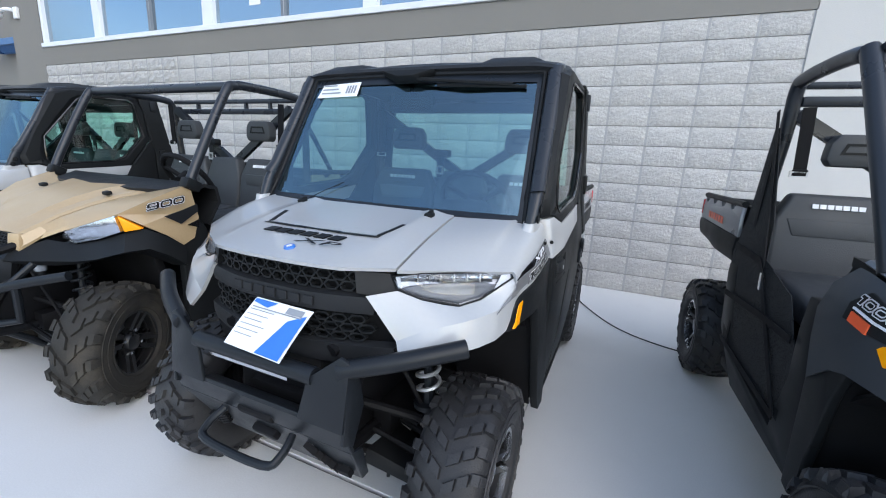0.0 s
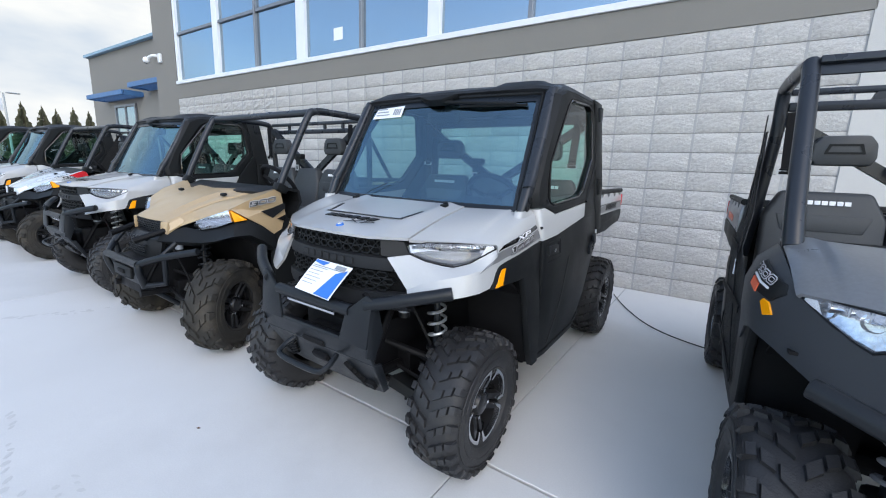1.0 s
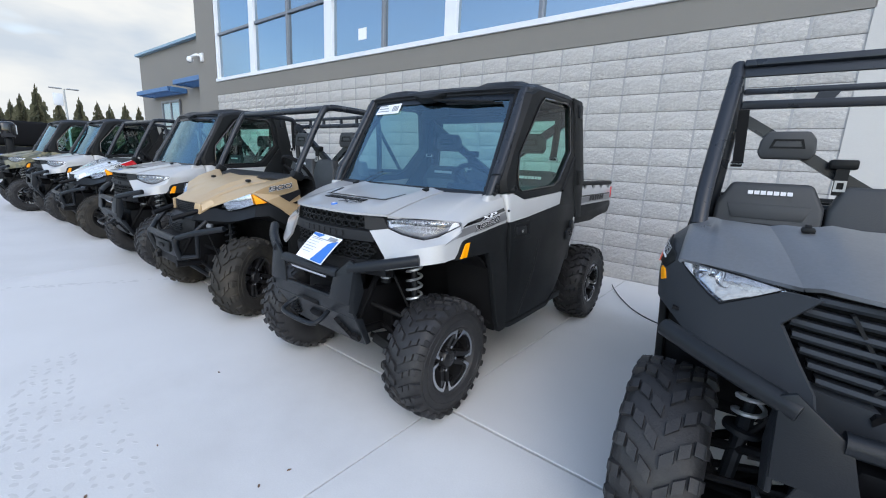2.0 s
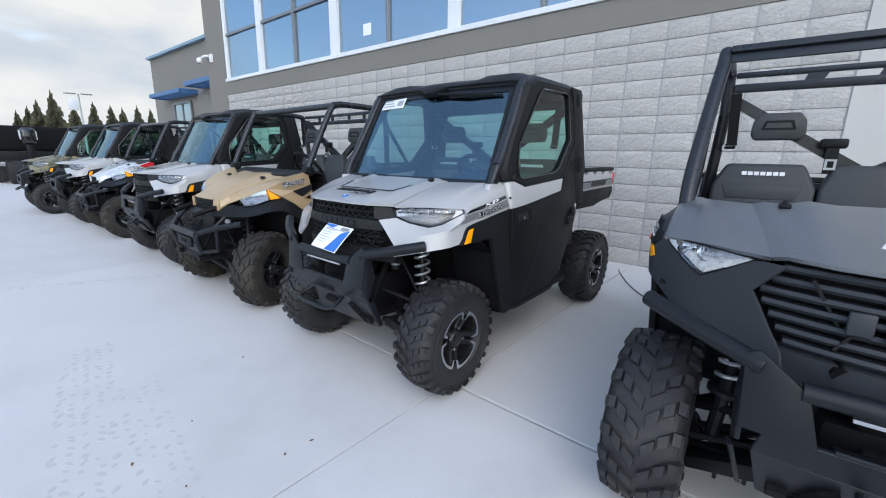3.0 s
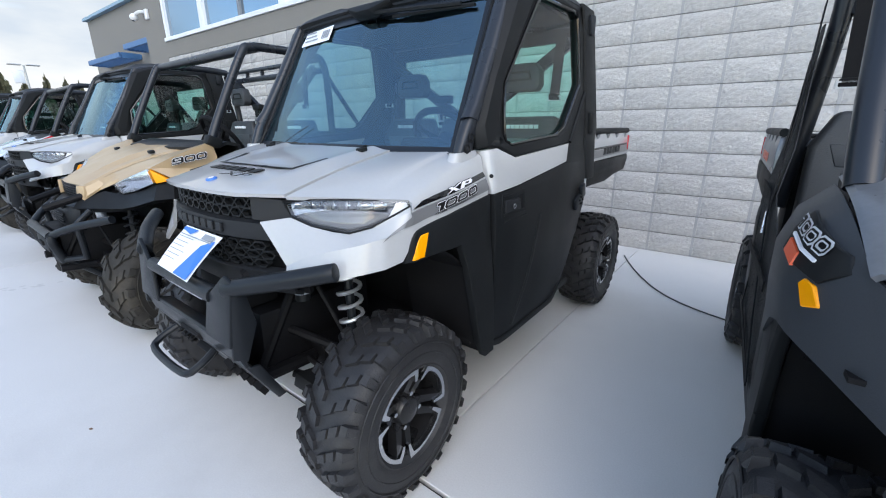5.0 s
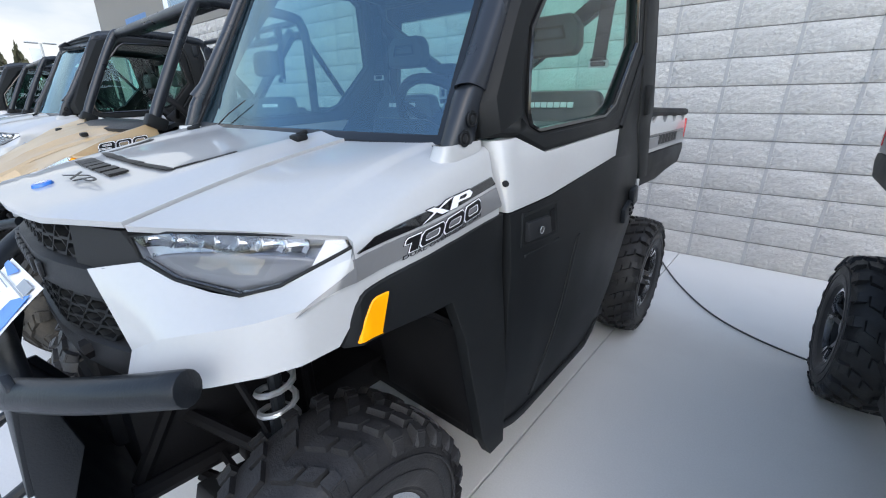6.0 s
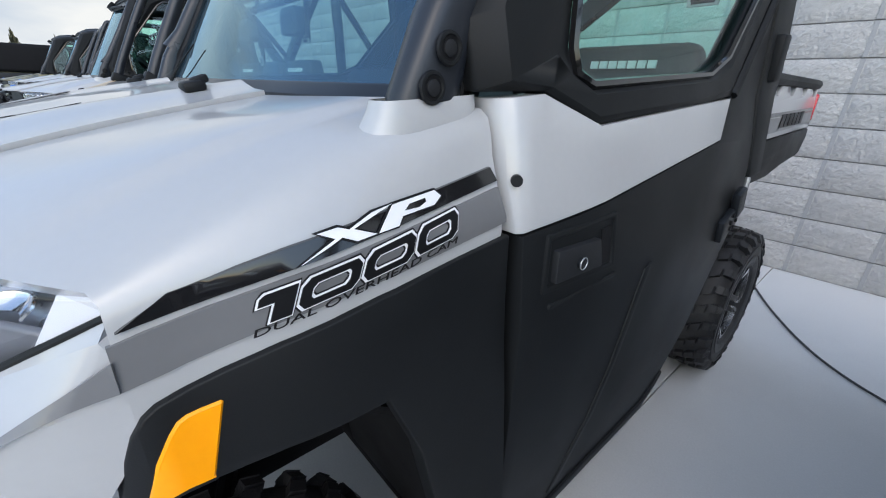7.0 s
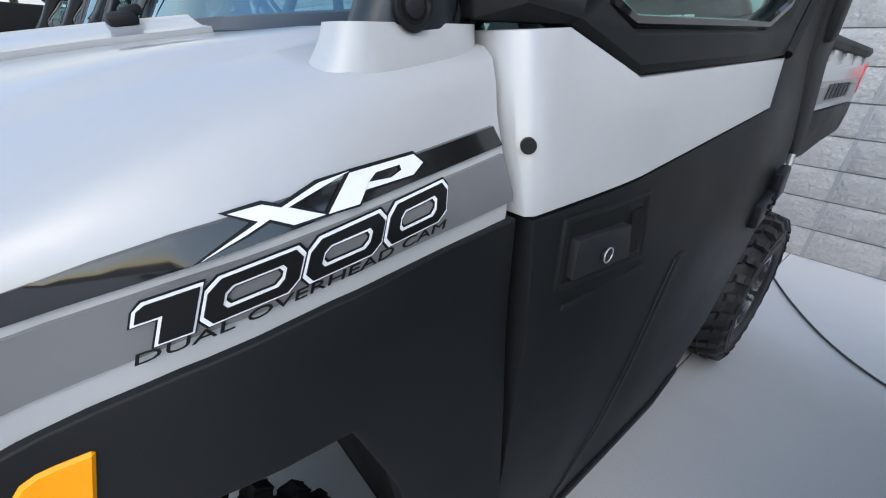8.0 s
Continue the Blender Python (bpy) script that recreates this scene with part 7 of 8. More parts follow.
# ---------------------------------------------------------------- the older body
def older_nose(v, paint):
    bm = BM()
    # bonnet: rows from the nose to the rear edge, half widths and heights
    rows = []
    for y, w, z, rise in ((-0.122, 0.272, 0.952, 0.0), (-0.108, 0.276, 0.962, 0.003), (-0.05, 0.288, 0.990, 0.010), (0.04, 0.305, 1.030, 0.018), (0.16, 0.345, 1.080, 0.022), (0.28, 0.405, 1.122, 0.020), (0.385, 0.465, 1.150, 0.016)):
        row = []
        for u in (-1, -0.93, -0.74, -0.60, -0.3, 0, 0.3, 0.60, 0.74, 0.93, 1):
            k = abs(u)
            zz = z + (rise if k < 0.65 else (0.0 if k < 0.8 else -0.004 if k < 0.95 else -0.014))
            row.append((u * w, y + 0.03 * k * k * (1 if y < 0 else 0.3), zz))
        rows.append(row)
    grid(bm, rows)
    hood = part("hood", thick(bm, 0.012), paint, v, angle=16)
    for s in (-1, 1):
        bm = BM()
        inner = [(0.275, -0.092, 0.940), (0.290, -0.022, 0.976), (0.307, 0.05, 1.014), (0.347, 0.167, 1.064), (0.407, 0.286, 1.106), (0.467, 0.39, 1.135), (0.50, 0.42, 1.145)]
        crease = [(0.283, -0.090, 0.915), (0.312, -0.010, 0.958), (0.355, 0.055, 1.006), (0.45, 0.150, 1.062), (0.53, 0.275, 1.118), (0.56, 0.37, 1.145), (0.58, 0.43, 1.160)]
        mid = [(0.285, -0.095, 0.890), (0.315, -0.022, 0.940), (0.400, 0.050, 0.990), (0.54, 0.128, 1.046), (0.62, 0.265, 1.112), (0.64, 0.37, 1.150), (0.65, 0.45, 1.178)]
        outer = [(0.272, -0.112, 0.862), (0.305, -0.035, 0.918), (0.395, 0.036, 0.964), (0.632, 0.145, 1.053), (0.690, 0.265, 1.118), (0.698, 0.38, 1.160), (0.702, 0.475, 1.195)]
        grid(bm, [inner, crease, mid, outer])
        part("fender", mirrored(thick(bm, 0.012), s), paint, v, angle=20)
        bm = BM()
        flank = [(0.632, 0.145, 1.052), (0.690, 0.225, 0.995), (0.715, 0.33, 0.93), (0.72, 0.405, 0.868), (0.722, 0.47, 0.90), (0.712, 0.51, 1.01), (0.702, 0.475, 1.194), (0.698, 0.38, 1.159), (0.690, 0.265, 1.117)]
        c = Vector((0.708, 0.36, 1.04))
        k = len(flank)
        vs = [bm.verts.new(q) for q in flank]
        cv = bm.verts.new(c)
        for i in range(k):
            bm.faces.new((vs[i], vs[(i + 1) % k], cv))
        side = part("fender_side", mirrored(thick(bm, 0.012), s), paint, v, angle=20)
        bm = fitted([(0.315, 1.035), (0.40, 1.055), (0.498, 1.085), (0.502, 1.045), (0.40, 0.985)], lambda y, z: 0.724, (), (), 0.006)
        part("dark_decal", mirrored(bm, s), PLASTIC2, side)
        bm = fitted([(0.43, 0.975), (0.50, 1.0), (0.495, 0.955)], lambda y, z: 0.728, (), (), 0.006)
        part("dark_decal", mirrored(bm, s), GLOSSBLACK, side)
        if s > 0:
            for k, (off, mat) in enumerate(((0.0030, BLACKINK), (0.0020, DECALWHITE), (-0.0004, BLACKINK))):
                m = basis((0.7205 + 0.001 * k, 0.232, 1.068), (0.02, 0.985, 0.16), (-0.08, 0, 1))
                for figure in square_numerals("900", 0.200, 0.034, 0.35, off):
                    part("numeral", laid(figure, m), mat, side, "" if k else "printed numeral with outline")
        # lamp and amber reflector
        lamp = [(0.398, 0.034, 0.958), (0.52, 0.085, 1.005), (0.630, 0.142, 1.048), (0.648, 0.155, 0.968), (0.55, 0.105, 0.928), (0.435, 0.056, 0.900)]
        bm = BM()
        slab(bm, [Vector(q) + Vector((0.004, -0.014, 0)) for q in lamp], [Vector(q) + Vector((-0.03, 0.05, 0)) for q in lamp])
        l = part("headlight", mirrored(soften(bm, 0.004, 2), s), BRIGHTLAMP, v, "clear headlight with bright reflector")
        bm = BM()
        slab(bm, [Vector(q) + Vector((0.008, -0.022, 0)) for q in lamp], [Vector(q) + Vector((0.006, -0.018, 0)) for q in lamp])
        g = part("lens", mirrored(bm, s), LAMPGLASS, l)
        g.visible_shadow = False
        bm = BM()
        tri = [(0.638, 0.148, 1.046), (0.700, 0.226, 0.982), (0.656, 0.162, 0.968)]
        slab(bm, [Vector(q) + Vector((0.010, -0.012, 0)) for q in tri], [Vector(q) + Vector((-0.02, 0.01, 0)) for q in tri])
        part("side_reflector", mirrored(soften(bm, 0.003, 2), s), AMBER, v, "amber reflector")
        # black flare over the wheel
        bm = BM()
        up = [(0.24, -0.130, 0.868), (0.325, -0.015, 0.915), (0.44, 0.048, 0.895), (0.56, 0.105, 0.924), (0.655, 0.160, 0.962), (0.700, 0.23, 0.978), (0.725, 0.33, 0.925), (0.73, 0.41, 0.862)]
        dn = [(0.25, -0.165, 0.825), (0.42, -0.05, 0.825), (0.52, 0.0, 0.828), (0.64, 0.03, 0.85), (0.74, 0.10, 0.885), (0.752, 0.21, 0.885), (0.752, 0.31, 0.83), (0.745, 0.40, 0.76)]
        in_ = [(0.30, -0.10, 0.80), (0.42, -0.03, 0.80), (0.50, 0.02, 0.81), (0.58, 0.07, 0.83), (0.62, 0.12, 0.85), (0.62, 0.21, 0.85), (0.62, 0.31, 0.80), (0.62, 0.40, 0.74)]
        grid(bm, [up, dn, in_])
        part("fender_flare", mirrored(thick(bm, 0.012), s), PLASTIC, v, angle=35)
        bm = fitted([(0.40, 0.90), (0.41, 0.42), (0.50, 0.37), (1.10, 0.37), (1.30, 0.60), (1.33, 0.98), (1.22, 0.98), (1.10, 0.55), (0.62, 0.50), (0.55, 0.95), (0.51, 1.0)], lambda y, z: 0.715, (), (), 0.05)
        part("side_guard", mirrored(soften(bm, 0.006, 2, 45), s), PLASTIC, v)
        bm = BM()
        box(bm, (0.335, 0.26, 1.128), (0.05, 0.03, 0.02), rot(12), 0.006)
        part("hood_latch", mirrored(bm, s), PLASTIC, hood)
    # front mask with two grilles
    bm = BM()
    prof = [(0.66, -0.175, 0.21), (0.74, -0.195, 0.245), (0.83, -0.185, 0.265), (0.862, -0.150, 0.26), (0.868, -0.105, 0.25), (0.955, -0.095, 0.24)]
    grid(bm, [[(u * w, y + 0.05 * abs(u) ** 3, z) for u in (-1, -0.8, -0.4, 0, 0.4, 0.8, 1)] for z, y, w in prof])
    mask = part("front_mask", thick(bm, 0.03), PLASTIC2, v)
    for s in (-1, 1):
        bm = BM()
        slab(bm, [(0.215, -0.130, 0.868), (0.273, -0.108, 0.864), (0.274, -0.100, 0.950), (0.232, -0.124, 0.952)],
             [(0.215, -0.10, 0.868), (0.273, -0.08, 0.864), (0.274, -0.07, 0.948), (0.232, -0.09, 0.950)])
        part("grille_cheek", mirrored(soften(bm, 0.004, 2), s), paint, mask)
    bm = BM()
    hexmesh(bm, -0.215, 0.215, 0.872, 0.948, lambda x: -0.124 + 0.35 * x * x, 0.030, 0.0155, 0.003, 0.008)
    part("upper_grille", bm, STEEL, mask)
    bm = BM()
    hexmesh(bm, -0.13, 0.13, 0.725, 0.79, lambda x: -0.205 + 0.25 * x * x, 0.030, 0.0155, 0.003, 0.008)
    part("lower_grille", bm, STEEL, mask)
    for i in range(7):
        x = -0.135 + 0.045 * i
        bm = BM()
        box(bm, (x, -0.190, 0.828), (0.034, 0.02, 0.024), rot(20), 0.004, 1)
        part("raised_mark", bm, STEEL, mask)


def tube_bumper(v):
    bm = BM()
    out = [(-0.22, 0.52), (0.22, 0.52), (0.26, 0.68), (-0.26, 0.68)]
    slab(bm, [(x, -0.30 + 0.25 * (0.7 - z), z) for x, z in out], [(x, -0.28 + 0.25 * (0.7 - z), z) for x, z in out])
    main = part("bumper_plate", soften(bm, 0.008, 2), STEEL, v)
    bm = BM()
    box(bm, (0, -0.292, 0.61), (0.30, 0.02, 0.08), bevel=0.006)
    part("fairlead", bm, PLASTIC, main)
    bm = BM()
    box(bm, (0, -0.303, 0.61), (0.10, 0.02, 0.025), bevel=0.004)
    part("winch_slot", bm, DARK, main)
    bm = BM()
    tube(bm, [(-0.28, -0.295, 0.69), (0.28, -0.295, 0.69)], 0.024, 12)
    part("cross_tube", bm, STEEL, main)
    for s in (-1, 1):
        bm = BM()
        tube(bm, spline([(s * 0.27, -0.29, 0.69), (s * 0.42, -0.205, 0.745), (s * 0.63, -0.080, 0.795)], 4), 0.022, 12)
        part("side_tube", bm, STEEL, main)
        bm = BM()
        tube(bm, spline([(s * 0.26, -0.26, 0.53), (s * 0.28, -0.295, 0.64), (s * 0.283, -0.292, 0.69)], 4), 0.022, 12)
        part("upright_tube", bm, STEEL, main)
        bm = BM()
        tube(bm, [(s * 0.26, -0.265, 0.54), (s * 0.38, -0.18, 0.56), (s * 0.43, -0.195, 0.74)], 0.018, 10)
        tube(bm, [(s * 0.22, -0.25, 0.53), (s * 0.24, -0.06, 0.36)], 0.018, 10)
        tube(bm, [(s * 0.40, -0.205, 0.745), (s * 0.43, -0.12, 0.83)], 0.016, 10)
        part("brace_tube", bm, STEEL, main)


BODY = {"hood", "fender", "fender_side", "fender_flare", "headlight", "side_reflector", "side_guard", "front_mask", "bumper_plate"}


def older_vehicle(x, y, label, paint, red=False):
    v = thing("utility_vehicle", x, y, 0, label, "utility vehicle", "vehicles parked along the wall")
    older_nose(v, paint)
    tube_bumper(v)
    running_gear(v, STEEL, 0.10)
    under_floor(v, False)
    low = [ob for ob in v.children if ob.name.split(".")[0] not in BODY]
    bench(v)
    steering(v, 0.36, 0.12)
    brace(v)
    cargo_bed(v, paint, band=False)
    bm = BM()
    rows = []
    for xx in np.linspace(-0.68, 0.68, 11):
        a = abs(xx)
        y0 = tab([(0, 0.34), (0.4, 0.36), (0.55, 0.42), (0.68, 0.48)], a)
        rows.append([(xx, y0, 1.155), (xx, y0 + 0.07, 1.178), (xx, 0.58, 1.190), (xx, 0.66, 1.17), (xx, 0.68, 1.08), (xx, 0.60, 0.95)])
    grid(bm, rows)
    part("dashboard", thick(bm, 0.02), PLASTIC2, v)
    half = 0.715
    for s in (-1, 1):
        bm = BM()
        pts = [(s * 0.705, 0.465, 1.17), (s * 0.710, 0.53, 1.32), (s * half, 0.725, 1.70), (s * half, 0.79, 1.75), (s * half, 0.92, 1.76), (s * half, 1.25, 1.755), (s * half, 1.34, 1.71), (s * half, 1.37, 1.50), (s * 0.69, 1.40, 0.95)]
        tube(bm, spline(pts, 5), 0.026, 12)
        part("cage_tube", bm, CAGE, v)
        bm = BM()
        box(bm, (s * 0.700, 0.485, 1.19), (0.07, 0.09, 0.06), rot(-25), 0.012)
        part("cage_foot", bm, PLASTIC, v)
        bm = BM()
        tube(bm, [(s * 0.66, 1.36, 1.70), (s * 0.64, 1.75, 1.24)], 0.018, 8)
        part("cage_stay", bm, CAGE, v)
    bm = BM()
    tube(bm, [(-half, 0.77, 1.742), (half, 0.77, 1.742)], 0.027, 12)
    box(bm, (0, 0.835, 1.752), (2 * half - 0.04, 0.13, 0.026), rot(3), 0.008)
    part("front_cross_member", bm, CAGE, v)
    for z, h in ((1.745, 0.03), (1.672, 0.04)):
        bm = BM()
        box(bm, (0, 1.35, z), (2 * half - 0.06, 0.04, h), bevel=0.008)
        part("rear_cross_member", bm, CAGE, v)
    for xx in (-0.40, -0.15, 0.15, 0.40):
        bm = BM()
        box(bm, (xx, 1.35, 1.71), (0.02, 0.025, 0.05))
        part("web_plate", bm, CAGE, v)
    bm = BM()
    tube(bm, [(-0.69, 1.39, 1.20), (0.69, 1.39, 1.20)], 0.024, 10)
    part("cross_bar", bm, CAGE, v)
    if red:
        for s in (-1, 1):
            bm = fitted([(0.30, 1.12), (0.46, 1.185), (0.50, 1.10), (0.42, 1.08)], lambda yy, z: 0.730 - 0.12 * max(0, z - 1.1), (), (), 0.006)
            part("red_decal", mirrored(bm, s), REDLENS, v)
            net_door(v, s)
    for s in (-1, 1):
        for yy, r in ((0.10, 14 + 8 * s), (2.10, 40 - 9 * s)):
            low.append(wheel(v, 0.640, yy, s, TYRE_B, RIMDARK, r, 0.99, 0.0 if red or yy > 1 else 26.0))
    # the body is a little larger than the newer kind and sits lower on its frame
    fit_body = Matrix.Translation((0, 0, -0.099)) @ Matrix.Diagonal((1.06, 1.06, 1.075, 1))
    for ob in v.children:
        if ob not in low:
            ob.matrix_basis = fit_body @ ob.matrix_basis
    return v


older_vehicle(-2.06, -0.16, "tan open-cab utility vehicle with black roll cage", TAN)
older_vehicle(-6.42, -0.19, "silver utility vehicle with red decals and amber reflectors", SILVER, red=True)

# ---------------------------------------------------------------- loose things and distance
def flyer():
    TL, TR, BR, BL = Vector((0.0, -0.345, 0.945)), Vector((0.212, -0.325, 0.930)), Vector((0.185, -0.442, 0.806)), Vector((-0.035, -0.447, 0.822))
    at = lambda u, w: TL * (1 - u) * (1 - w) + TR * u * (1 - w) + BR * u * w + BL * (1 - u) * w
    n = (TR - TL).cross(BL - TL).normalized()
    if n.y > 0:
        n = -n
    bend = lambda u, w, d=0.0: at(u, w) + n * (0.004 * math.sin(math.pi * w) + d)
    bm = BM()
    grid(bm, [[bend(u, w) for u in np.linspace(0, 1, 5)] for w in np.linspace(0, 1, 8)])
    f = tagged(part("flyer", thick(bm, 0.0012), PAPER), "white and blue printed sales sheet leaning on a bull bar", "flyer")

    def patch(name, poly, mat, d):
        bm = BM()
        extrude(bm, [bend(u, w, d) for u, w in poly], n * 0.0006)
        part(name, bm, mat, f)

    patch("blue_corner", [(0.56, 0.98), (0.74, 0.30), (0.97, 0.12), (0.97, 0.98)], BLUE, 0.0045)
    patch("blue_heading", [(0.03, 0.03), (0.42, 0.03), (0.30, 0.16), (0.03, 0.10)], BLUE, 0.0045)
    patch("dark_block", [(0.62, 0.05), (0.90, 0.05), (0.90, 0.17), (0.62, 0.17)], INK, 0.0045)
    for i in range(6):
        patch("print_bar", [(0.06, 0.24 + 0.10 * i), (0.48 - 0.05 * (i % 3), 0.24 + 0.10 * i), (0.48 - 0.05 * (i % 3), 0.255 + 0.10 * i), (0.06, 0.255 + 0.10 * i)], INK, 0.0045)
    patch("print_bar", [(0.06, 0.185), (0.92, 0.185), (0.92, 0.205), (0.06, 0.205)], INK, 0.0045)


flyer()
PRINT = surface("dusty_print", (0.57, 0.56, 0.545), 0.85, var=0.05, bump=0.2)
LEAF = surface("dry_leaf", (0.16, 0.09, 0.05), 0.8, var=0.2, bump=0.0)
rng = random.Random(31)
for ends, lanes, gap, size, lab in ((((-1.5, -1.32), (0.3, -1.63)), 5, 0.055, 0.05, "faint dusty tyre track printed on the concrete"),
                                    (((-0.7, -1.22), (0.4, -1.37)), 4, 0.065, 0.04, "very faint dusty tyre track on the concrete"),
                                    (((-3.8, -1.95), (-2.92, -0.15)), 2, 0.06, 0.07, "thin line of dusty tread prints on the concrete")):
    p0, p1 = Vector((*ends[0], 0)), Vector((*ends[1], 0))
    way = (p1 - p0).normalized()
    side = Vector((-way.y, way.x, 0))
    bm = BM()
    k = 0.0
    while k < (p1 - p0).length:
        for j in range(lanes):
            if rng.random() < 0.3:
                continue
            q = p0 + way * (k + rng.uniform(-0.015, 0.015) + (gap / 2 if j % 2 else 0)) + side * ((j - (lanes - 1) / 2) * 0.055 + rng.uniform(-0.012, 0.012))
            w, h = size * rng.uniform(0.5, 1.1), size * rng.uniform(0.3, 0.7)
            tilt = 0.6 if j % 2 else -0.6
            ex, ey = way * math.cos(tilt) + side * math.sin(tilt), side * math.cos(tilt) - way * math.sin(tilt)
            extrude(bm, [q + ex * (w * a) + ey * (h * b) for a, b in ((-0.5, -0.2), (-0.1, -0.5), (0.4, -0.3), (0.5, 0.2), (0.0, 0.5), (-0.4, 0.3))], (0, 0, 0.0012))
        k += gap
    tagged(part("tyre_track", bm, PRINT), lab, "tyre track", kind="stuff")
for x, y in ((0.03, -1.42), (-0.10, -1.14), (0.34, -1.31), (0.47, -0.95), (0.48, -0.82), (-0.58, -0.67)):
    bm = BM()
    tilt = rng.uniform(0, 6)
    r = rng.uniform(0.004, 0.008)
    out = [(r * math.cos(tilt + 1.05 * i) * (1.6 if i % 3 == 0 else 0.8), r * math.sin(tilt + 1.05 * i) * (1.6 if i % 3 == 0 else 0.8)) for i in range(6)]
    slab(bm, [(x + p, y + q, 0.003 + 0.002 * (i % 2)) for i, (p, q) in enumerate(out)], [(x + p, y + q, 0.001) for p, q in out])
    tagged(part("dry_leaf", bm, LEAF), "small dry brown leaf on the concrete", "leaf", "leaves on the concrete")
bm = BM()
tube(bm, spline([(0.60, 3.36, 0.009), (0.68, 3.18, 0.009), (0.82, 2.91, 0.009), (1.00, 2.63, 0.009), (1.17, 2.45, 0.009), (1.37, 2.33, 0.009), (1.60, 2.26, 0.009), (1.95, 2.24, 0.009), (2.4, 2.5, 0.009)], 8), 0.0055, 8)
tagged(part("cable", bm, CABLE), "thin dark cable lying across the concrete", "cable")


def fir(x, y, h, seed):
    r = random.Random(seed)
    t = thing("fir_tree", x, y, -0.13, "tall dark green fir tree beyond the lot", "tree", "trees beyond the lot")
    bm = BM()
    tube(bm, [(0, 0, 0), (0, 0, h * 0.5), (0, 0, h)], [h * 0.022, h * 0.012, 0.01], 7)
    part("trunk", bm, BARK, t)
    verts, faces = [], []
    tiers = 26
    for k in range(tiers):
        q = k / (tiers - 1)
        z = h * (0.12 + 0.86 * q)
        reach = h * 0.27 * (1 - q) ** 0.85 + 0.08
        m = max(4, int(11 * (1 - q) + 4))
        for j in range(m):
            a = 2 * math.pi * (j + r.random()) / m
            L = reach * r.uniform(0.55, 1.12)
            d = Vector((math.cos(a), math.sin(a), 0))
            side = Vector((-d.y, d.x, 0))
            for c in range(3):
                s0, s1 = L * (0.15 + 0.27 * c), L * (0.46 + 0.27 * c)
                wdt = L * r.uniform(0.16, 0.30) * (1 - 0.18 * c) + 0.05
                zz = z - 0.32 * s0 + r.uniform(-0.12, 0.12)
                o = len(verts)
                verts += [d * s0 + side * wdt * 0.6 + Vector((0, 0, zz)), d * s1 + side * wdt * r.uniform(0.1, 0.5) + Vector((0, 0, zz - 0.42 * (s1 - s0) - r.uniform(0, 0.25))),
                          d * s1 - side * wdt * r.uniform(0.1, 0.5) + Vector((0, 0, zz - 0.42 * (s1 - s0))), d * s0 - side * wdt * 0.6 + Vector((0, 0, zz - r.uniform(0, 0.2)))]
                faces.append((o, o + 1, o + 2, o + 3))
                o = len(verts)
                verts += [d * s0 + Vector((0, 0, zz + 0.12)), d * s1 + Vector((0, 0, zz - 0.1)), d * s1 + Vector((0, 0, zz - 0.55 - r.random() * 0.3)), d * s0 + Vector((0, 0, zz - 0.35))]
                faces.append((o, o + 1, o + 2, o + 3))
    me = bpy.data.meshes.new("crown")
    me.from_pydata([tuple(q) for q in verts], [], faces)
    me.materials.append(NEEDLE)
    twin("crown", me, t)


for i, (bx, by, bz, dist) in enumerate(((-0.992, 0.1263, 0.0893, 78), (-0.9943, 0.1063, 0.0709, 80), (-0.9955, 0.094, 0.060, 90), (-0.9884, 0.152, 0.0683, 92),
                                        (-0.9838, 0.1794, 0.0754, 86), (-0.9791, 0.2032, 0.0715, 90), (-0.9755, 0.2198, 0.0687, 95), (-0.9703, 0.242, 0.0734, 88),
                                        (-0.9965, 0.080, 0.052, 100), (-0.966, 0.262, 0.070, 92), (-0.999, 0.03, 0.05, 105), (-1.0, -0.02, 0.055, 100))):
    fir(2.03 + bx * dist, -1.71 + by * dist, 1.34 + (bz + 0.010) * dist + 0.13, 100 + i)

far_v, far_f = [], []
rng = random.Random(9)
for k in range(420):
    a = radians(100 + 160 * k / 420)
    d = 150 + rng.uniform(-10, 30)
    w, h = rng.uniform(2.5, 4.0), rng.uniform(3.0, 6.5)
    c = Vector((d * math.cos(a), d * math.sin(a), -0.2))
    s = Vector((-math.sin(a), math.cos(a), 0))
    o = len(far_v)
    far_v += [tuple(c - s * w), tuple(c + s * w), tuple(c + s * w * 0.7 + Vector((0, 0, h * 0.6))), tuple(c + s * rng.uniform(-1, 1) + Vector((0, 0, h))), tuple(c - s * w * 0.8 + Vector((0, 0, h * 0.65)))]
    far_f.append((o, o + 1, o + 2, o + 3, o + 4))
me = bpy.data.meshes.new("far_woods")
me.from_pydata(far_v, [], far_f)
me.materials.append(NEEDLE)
tagged(new("far_woods", me), "distant line of woods on the horizon", "woods", kind="stuff")


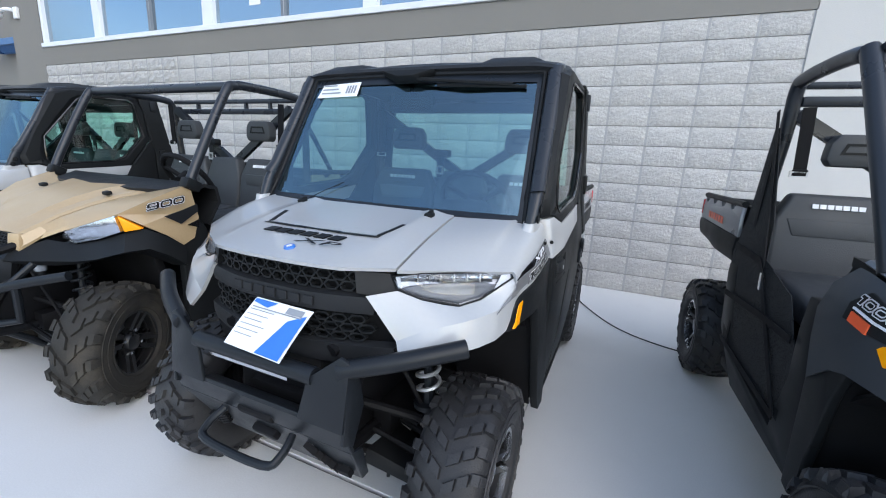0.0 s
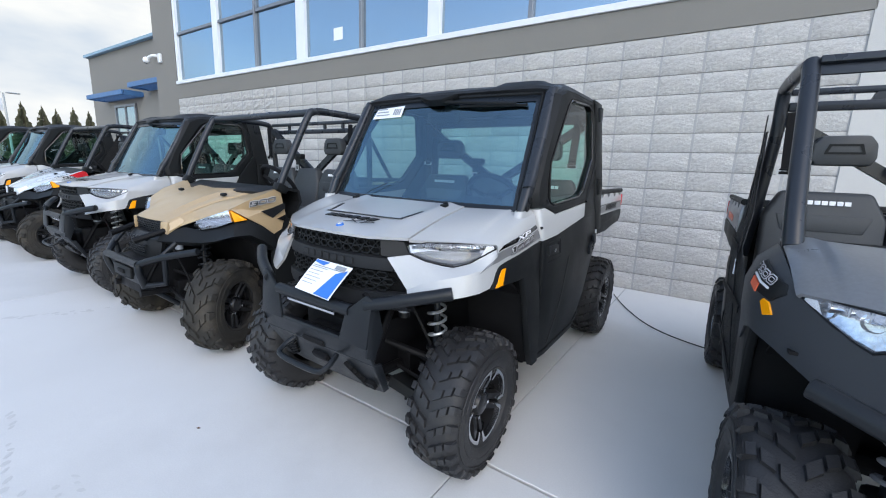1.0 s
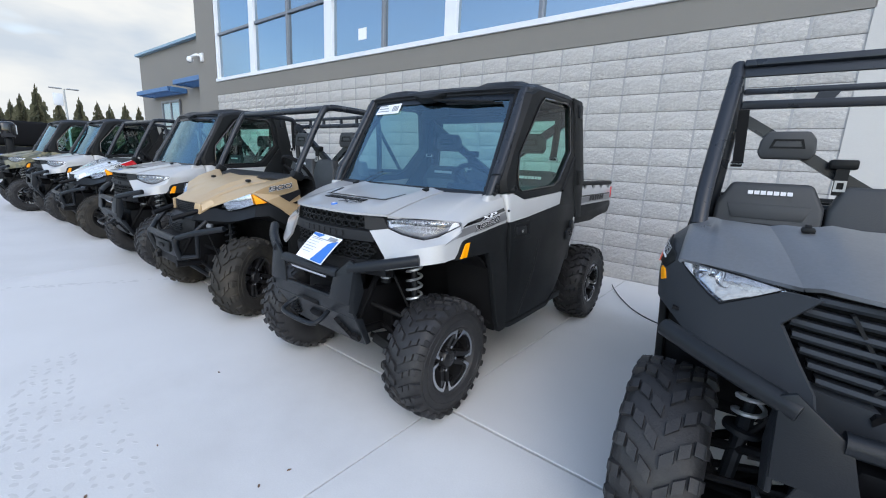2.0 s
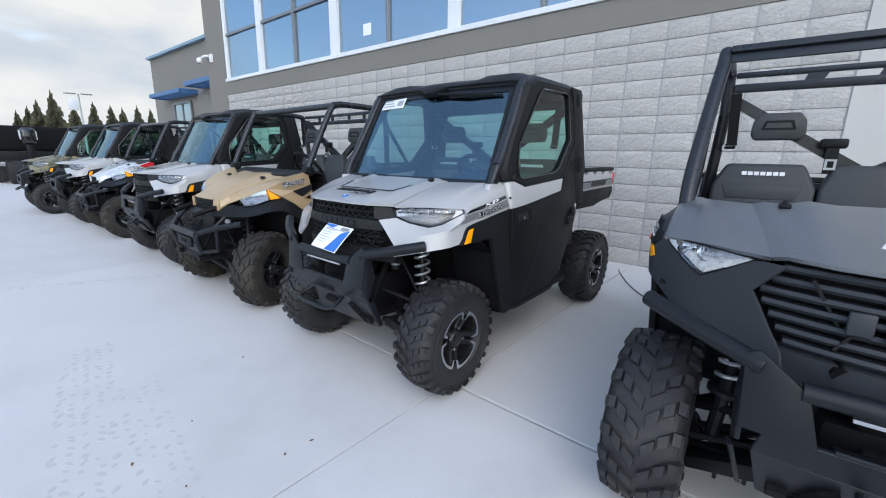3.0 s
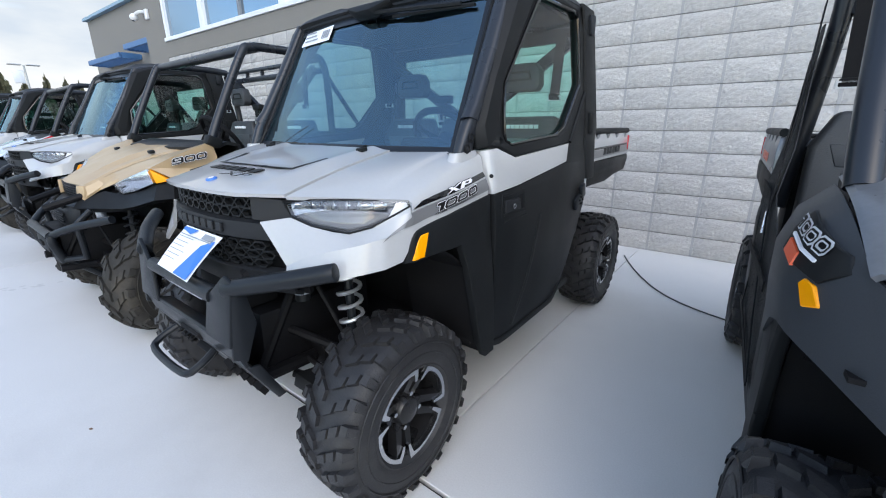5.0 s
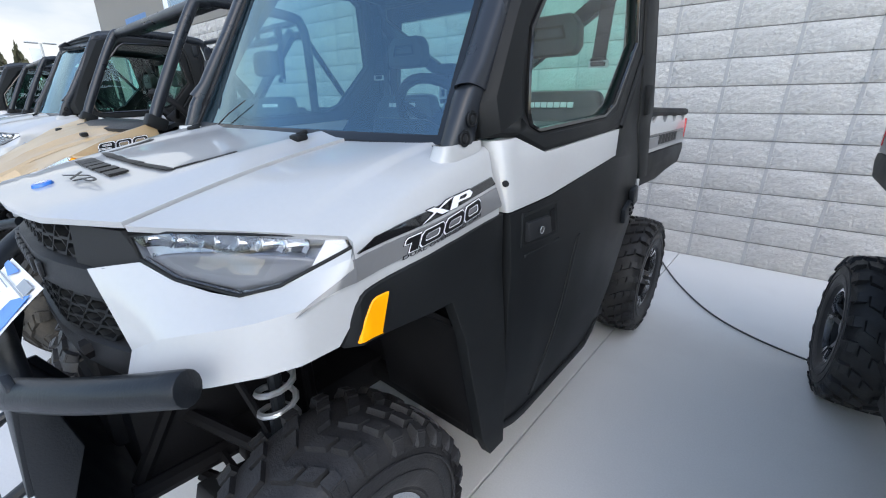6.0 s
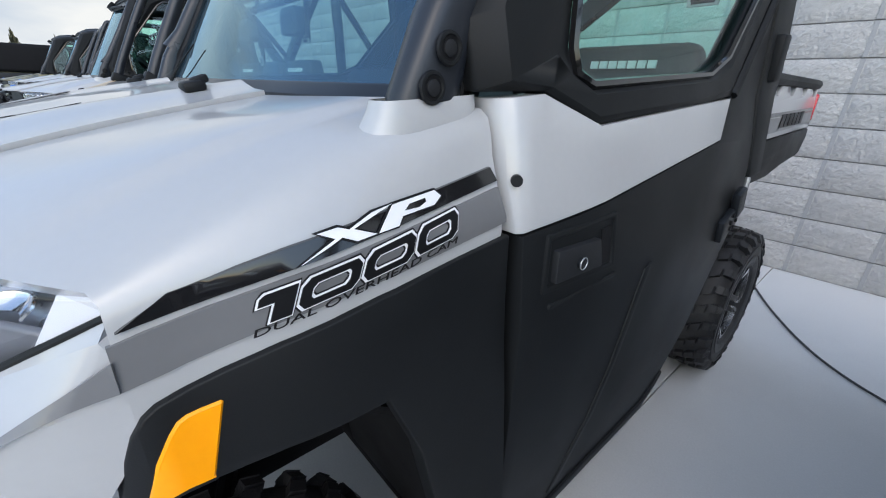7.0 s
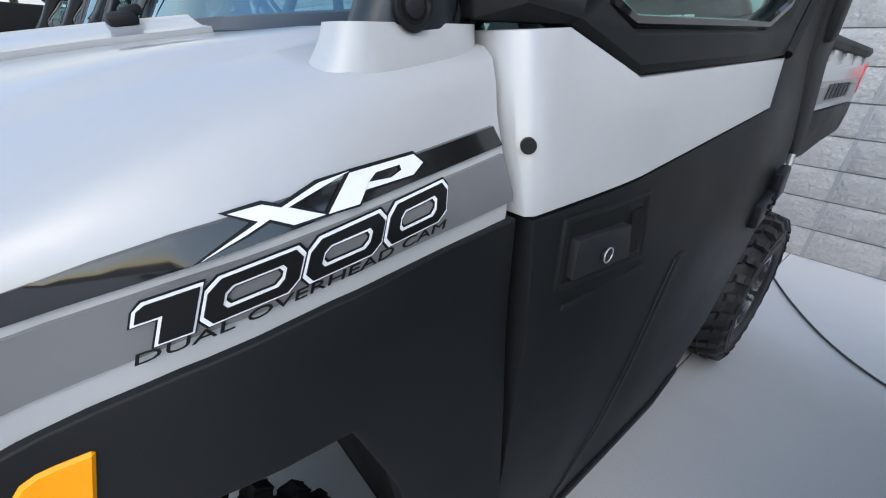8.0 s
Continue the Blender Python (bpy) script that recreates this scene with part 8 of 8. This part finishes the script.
def lot_lamp():
    t = thing("street_lamp", 2.03 - 0.9868 * 58, -1.71 + 0.162 * 58, -0.13, "tall lot lamp with two flat heads on a pole", "street lamp")
    h = 1.34 + 0.0977 * 58
    bm = BM()
    tube(bm, [(0, 0, 0), (0, 0, h)], [0.11, 0.07], 10)
    part("pole", bm, GALV, t)
    for s in (-1, 1):
        bm = BM()
        box(bm, (s * 0.2, s * 0.62, h + 0.02), (0.5, 0.95, 0.10), bevel=0.03)
        part("lamp_head", bm, GALV, t)
    bm = BM()
    box(bm, (-0.1, -0.50, h - 1.05), (0.2, 0.75, 1.15), bevel=0.04)
    part("banner_box", bm, FRAME, t)


lot_lamp()


def trailer():
    t = thing("flatbed_trailer", -22.6, -1.2, 0.0, "dark flatbed trailer loaded with a long black cover", "trailer")
    bm = BM()
    box(bm, (0, 0, 0.72), (2.2, 6.4, 0.16), bevel=0.02)
    box(bm, (0, 0, 0.56), (1.6, 6.0, 0.12))
    part("deck", bm, GALV, t)
    bm = BM()
    box(bm, (-0.2, 0.1, 1.72), (1.7, 6.0, 1.0), bevel=0.12, seg=3)
    part("black_cover", bm, DARK, t)
    bm = BM()
    box(bm, (-0.2, 0.1, 1.02), (1.9, 6.2, 0.36), bevel=0.05)
    part("load_base", bm, PLASTIC2, t)
    for s in (-1, 1):
        for yy in (-0.6, 0.55):
            bm = BM()
            tube(bm, [(s * 1.0, yy, 0.36), (s * 0.76, yy, 0.36)], 0.36, 20)
            part("wheel", soften(bm, 0.04, 2, 50), RUBBER, t)
    bm = BM()
    for yy in (-2.8, -1.4, 1.6, 2.9):
        box(bm, (1.12, yy, 0.62), (0.06, 0.08, 0.34))
    part("stake_pocket", bm, STEEL, t)


trailer()


def outboard():
    t = thing("outboard_motor", -20.9, 0.32, 0.0, "black and white outboard motor on a low stand", "motor")
    bm = BM()
    box(bm, (0, 0, 1.80), (0.62, 0.46, 0.62), bevel=0.14, seg=3)
    part("cowl", bm, GLOSSBLACK, t)
    bm = BM()
    box(bm, (0, 0, 1.15), (0.30, 0.22, 0.80), bevel=0.05)
    part("leg", bm, PLASTIC, t)
    for s in (-1, 1):
        bm = BM()
        box(bm, (0.1, s * 0.225, 1.85), (0.42, 0.02, 0.30), rot(0, 12), 0.008)
        part("side_flash", bm, FRAME, t)
    bm = BM()
    box(bm, (0, 0, 0.42), (0.9, 1.5, 0.84), bevel=0.1)
    part("stand", bm, PLASTIC2, t)


outboard()
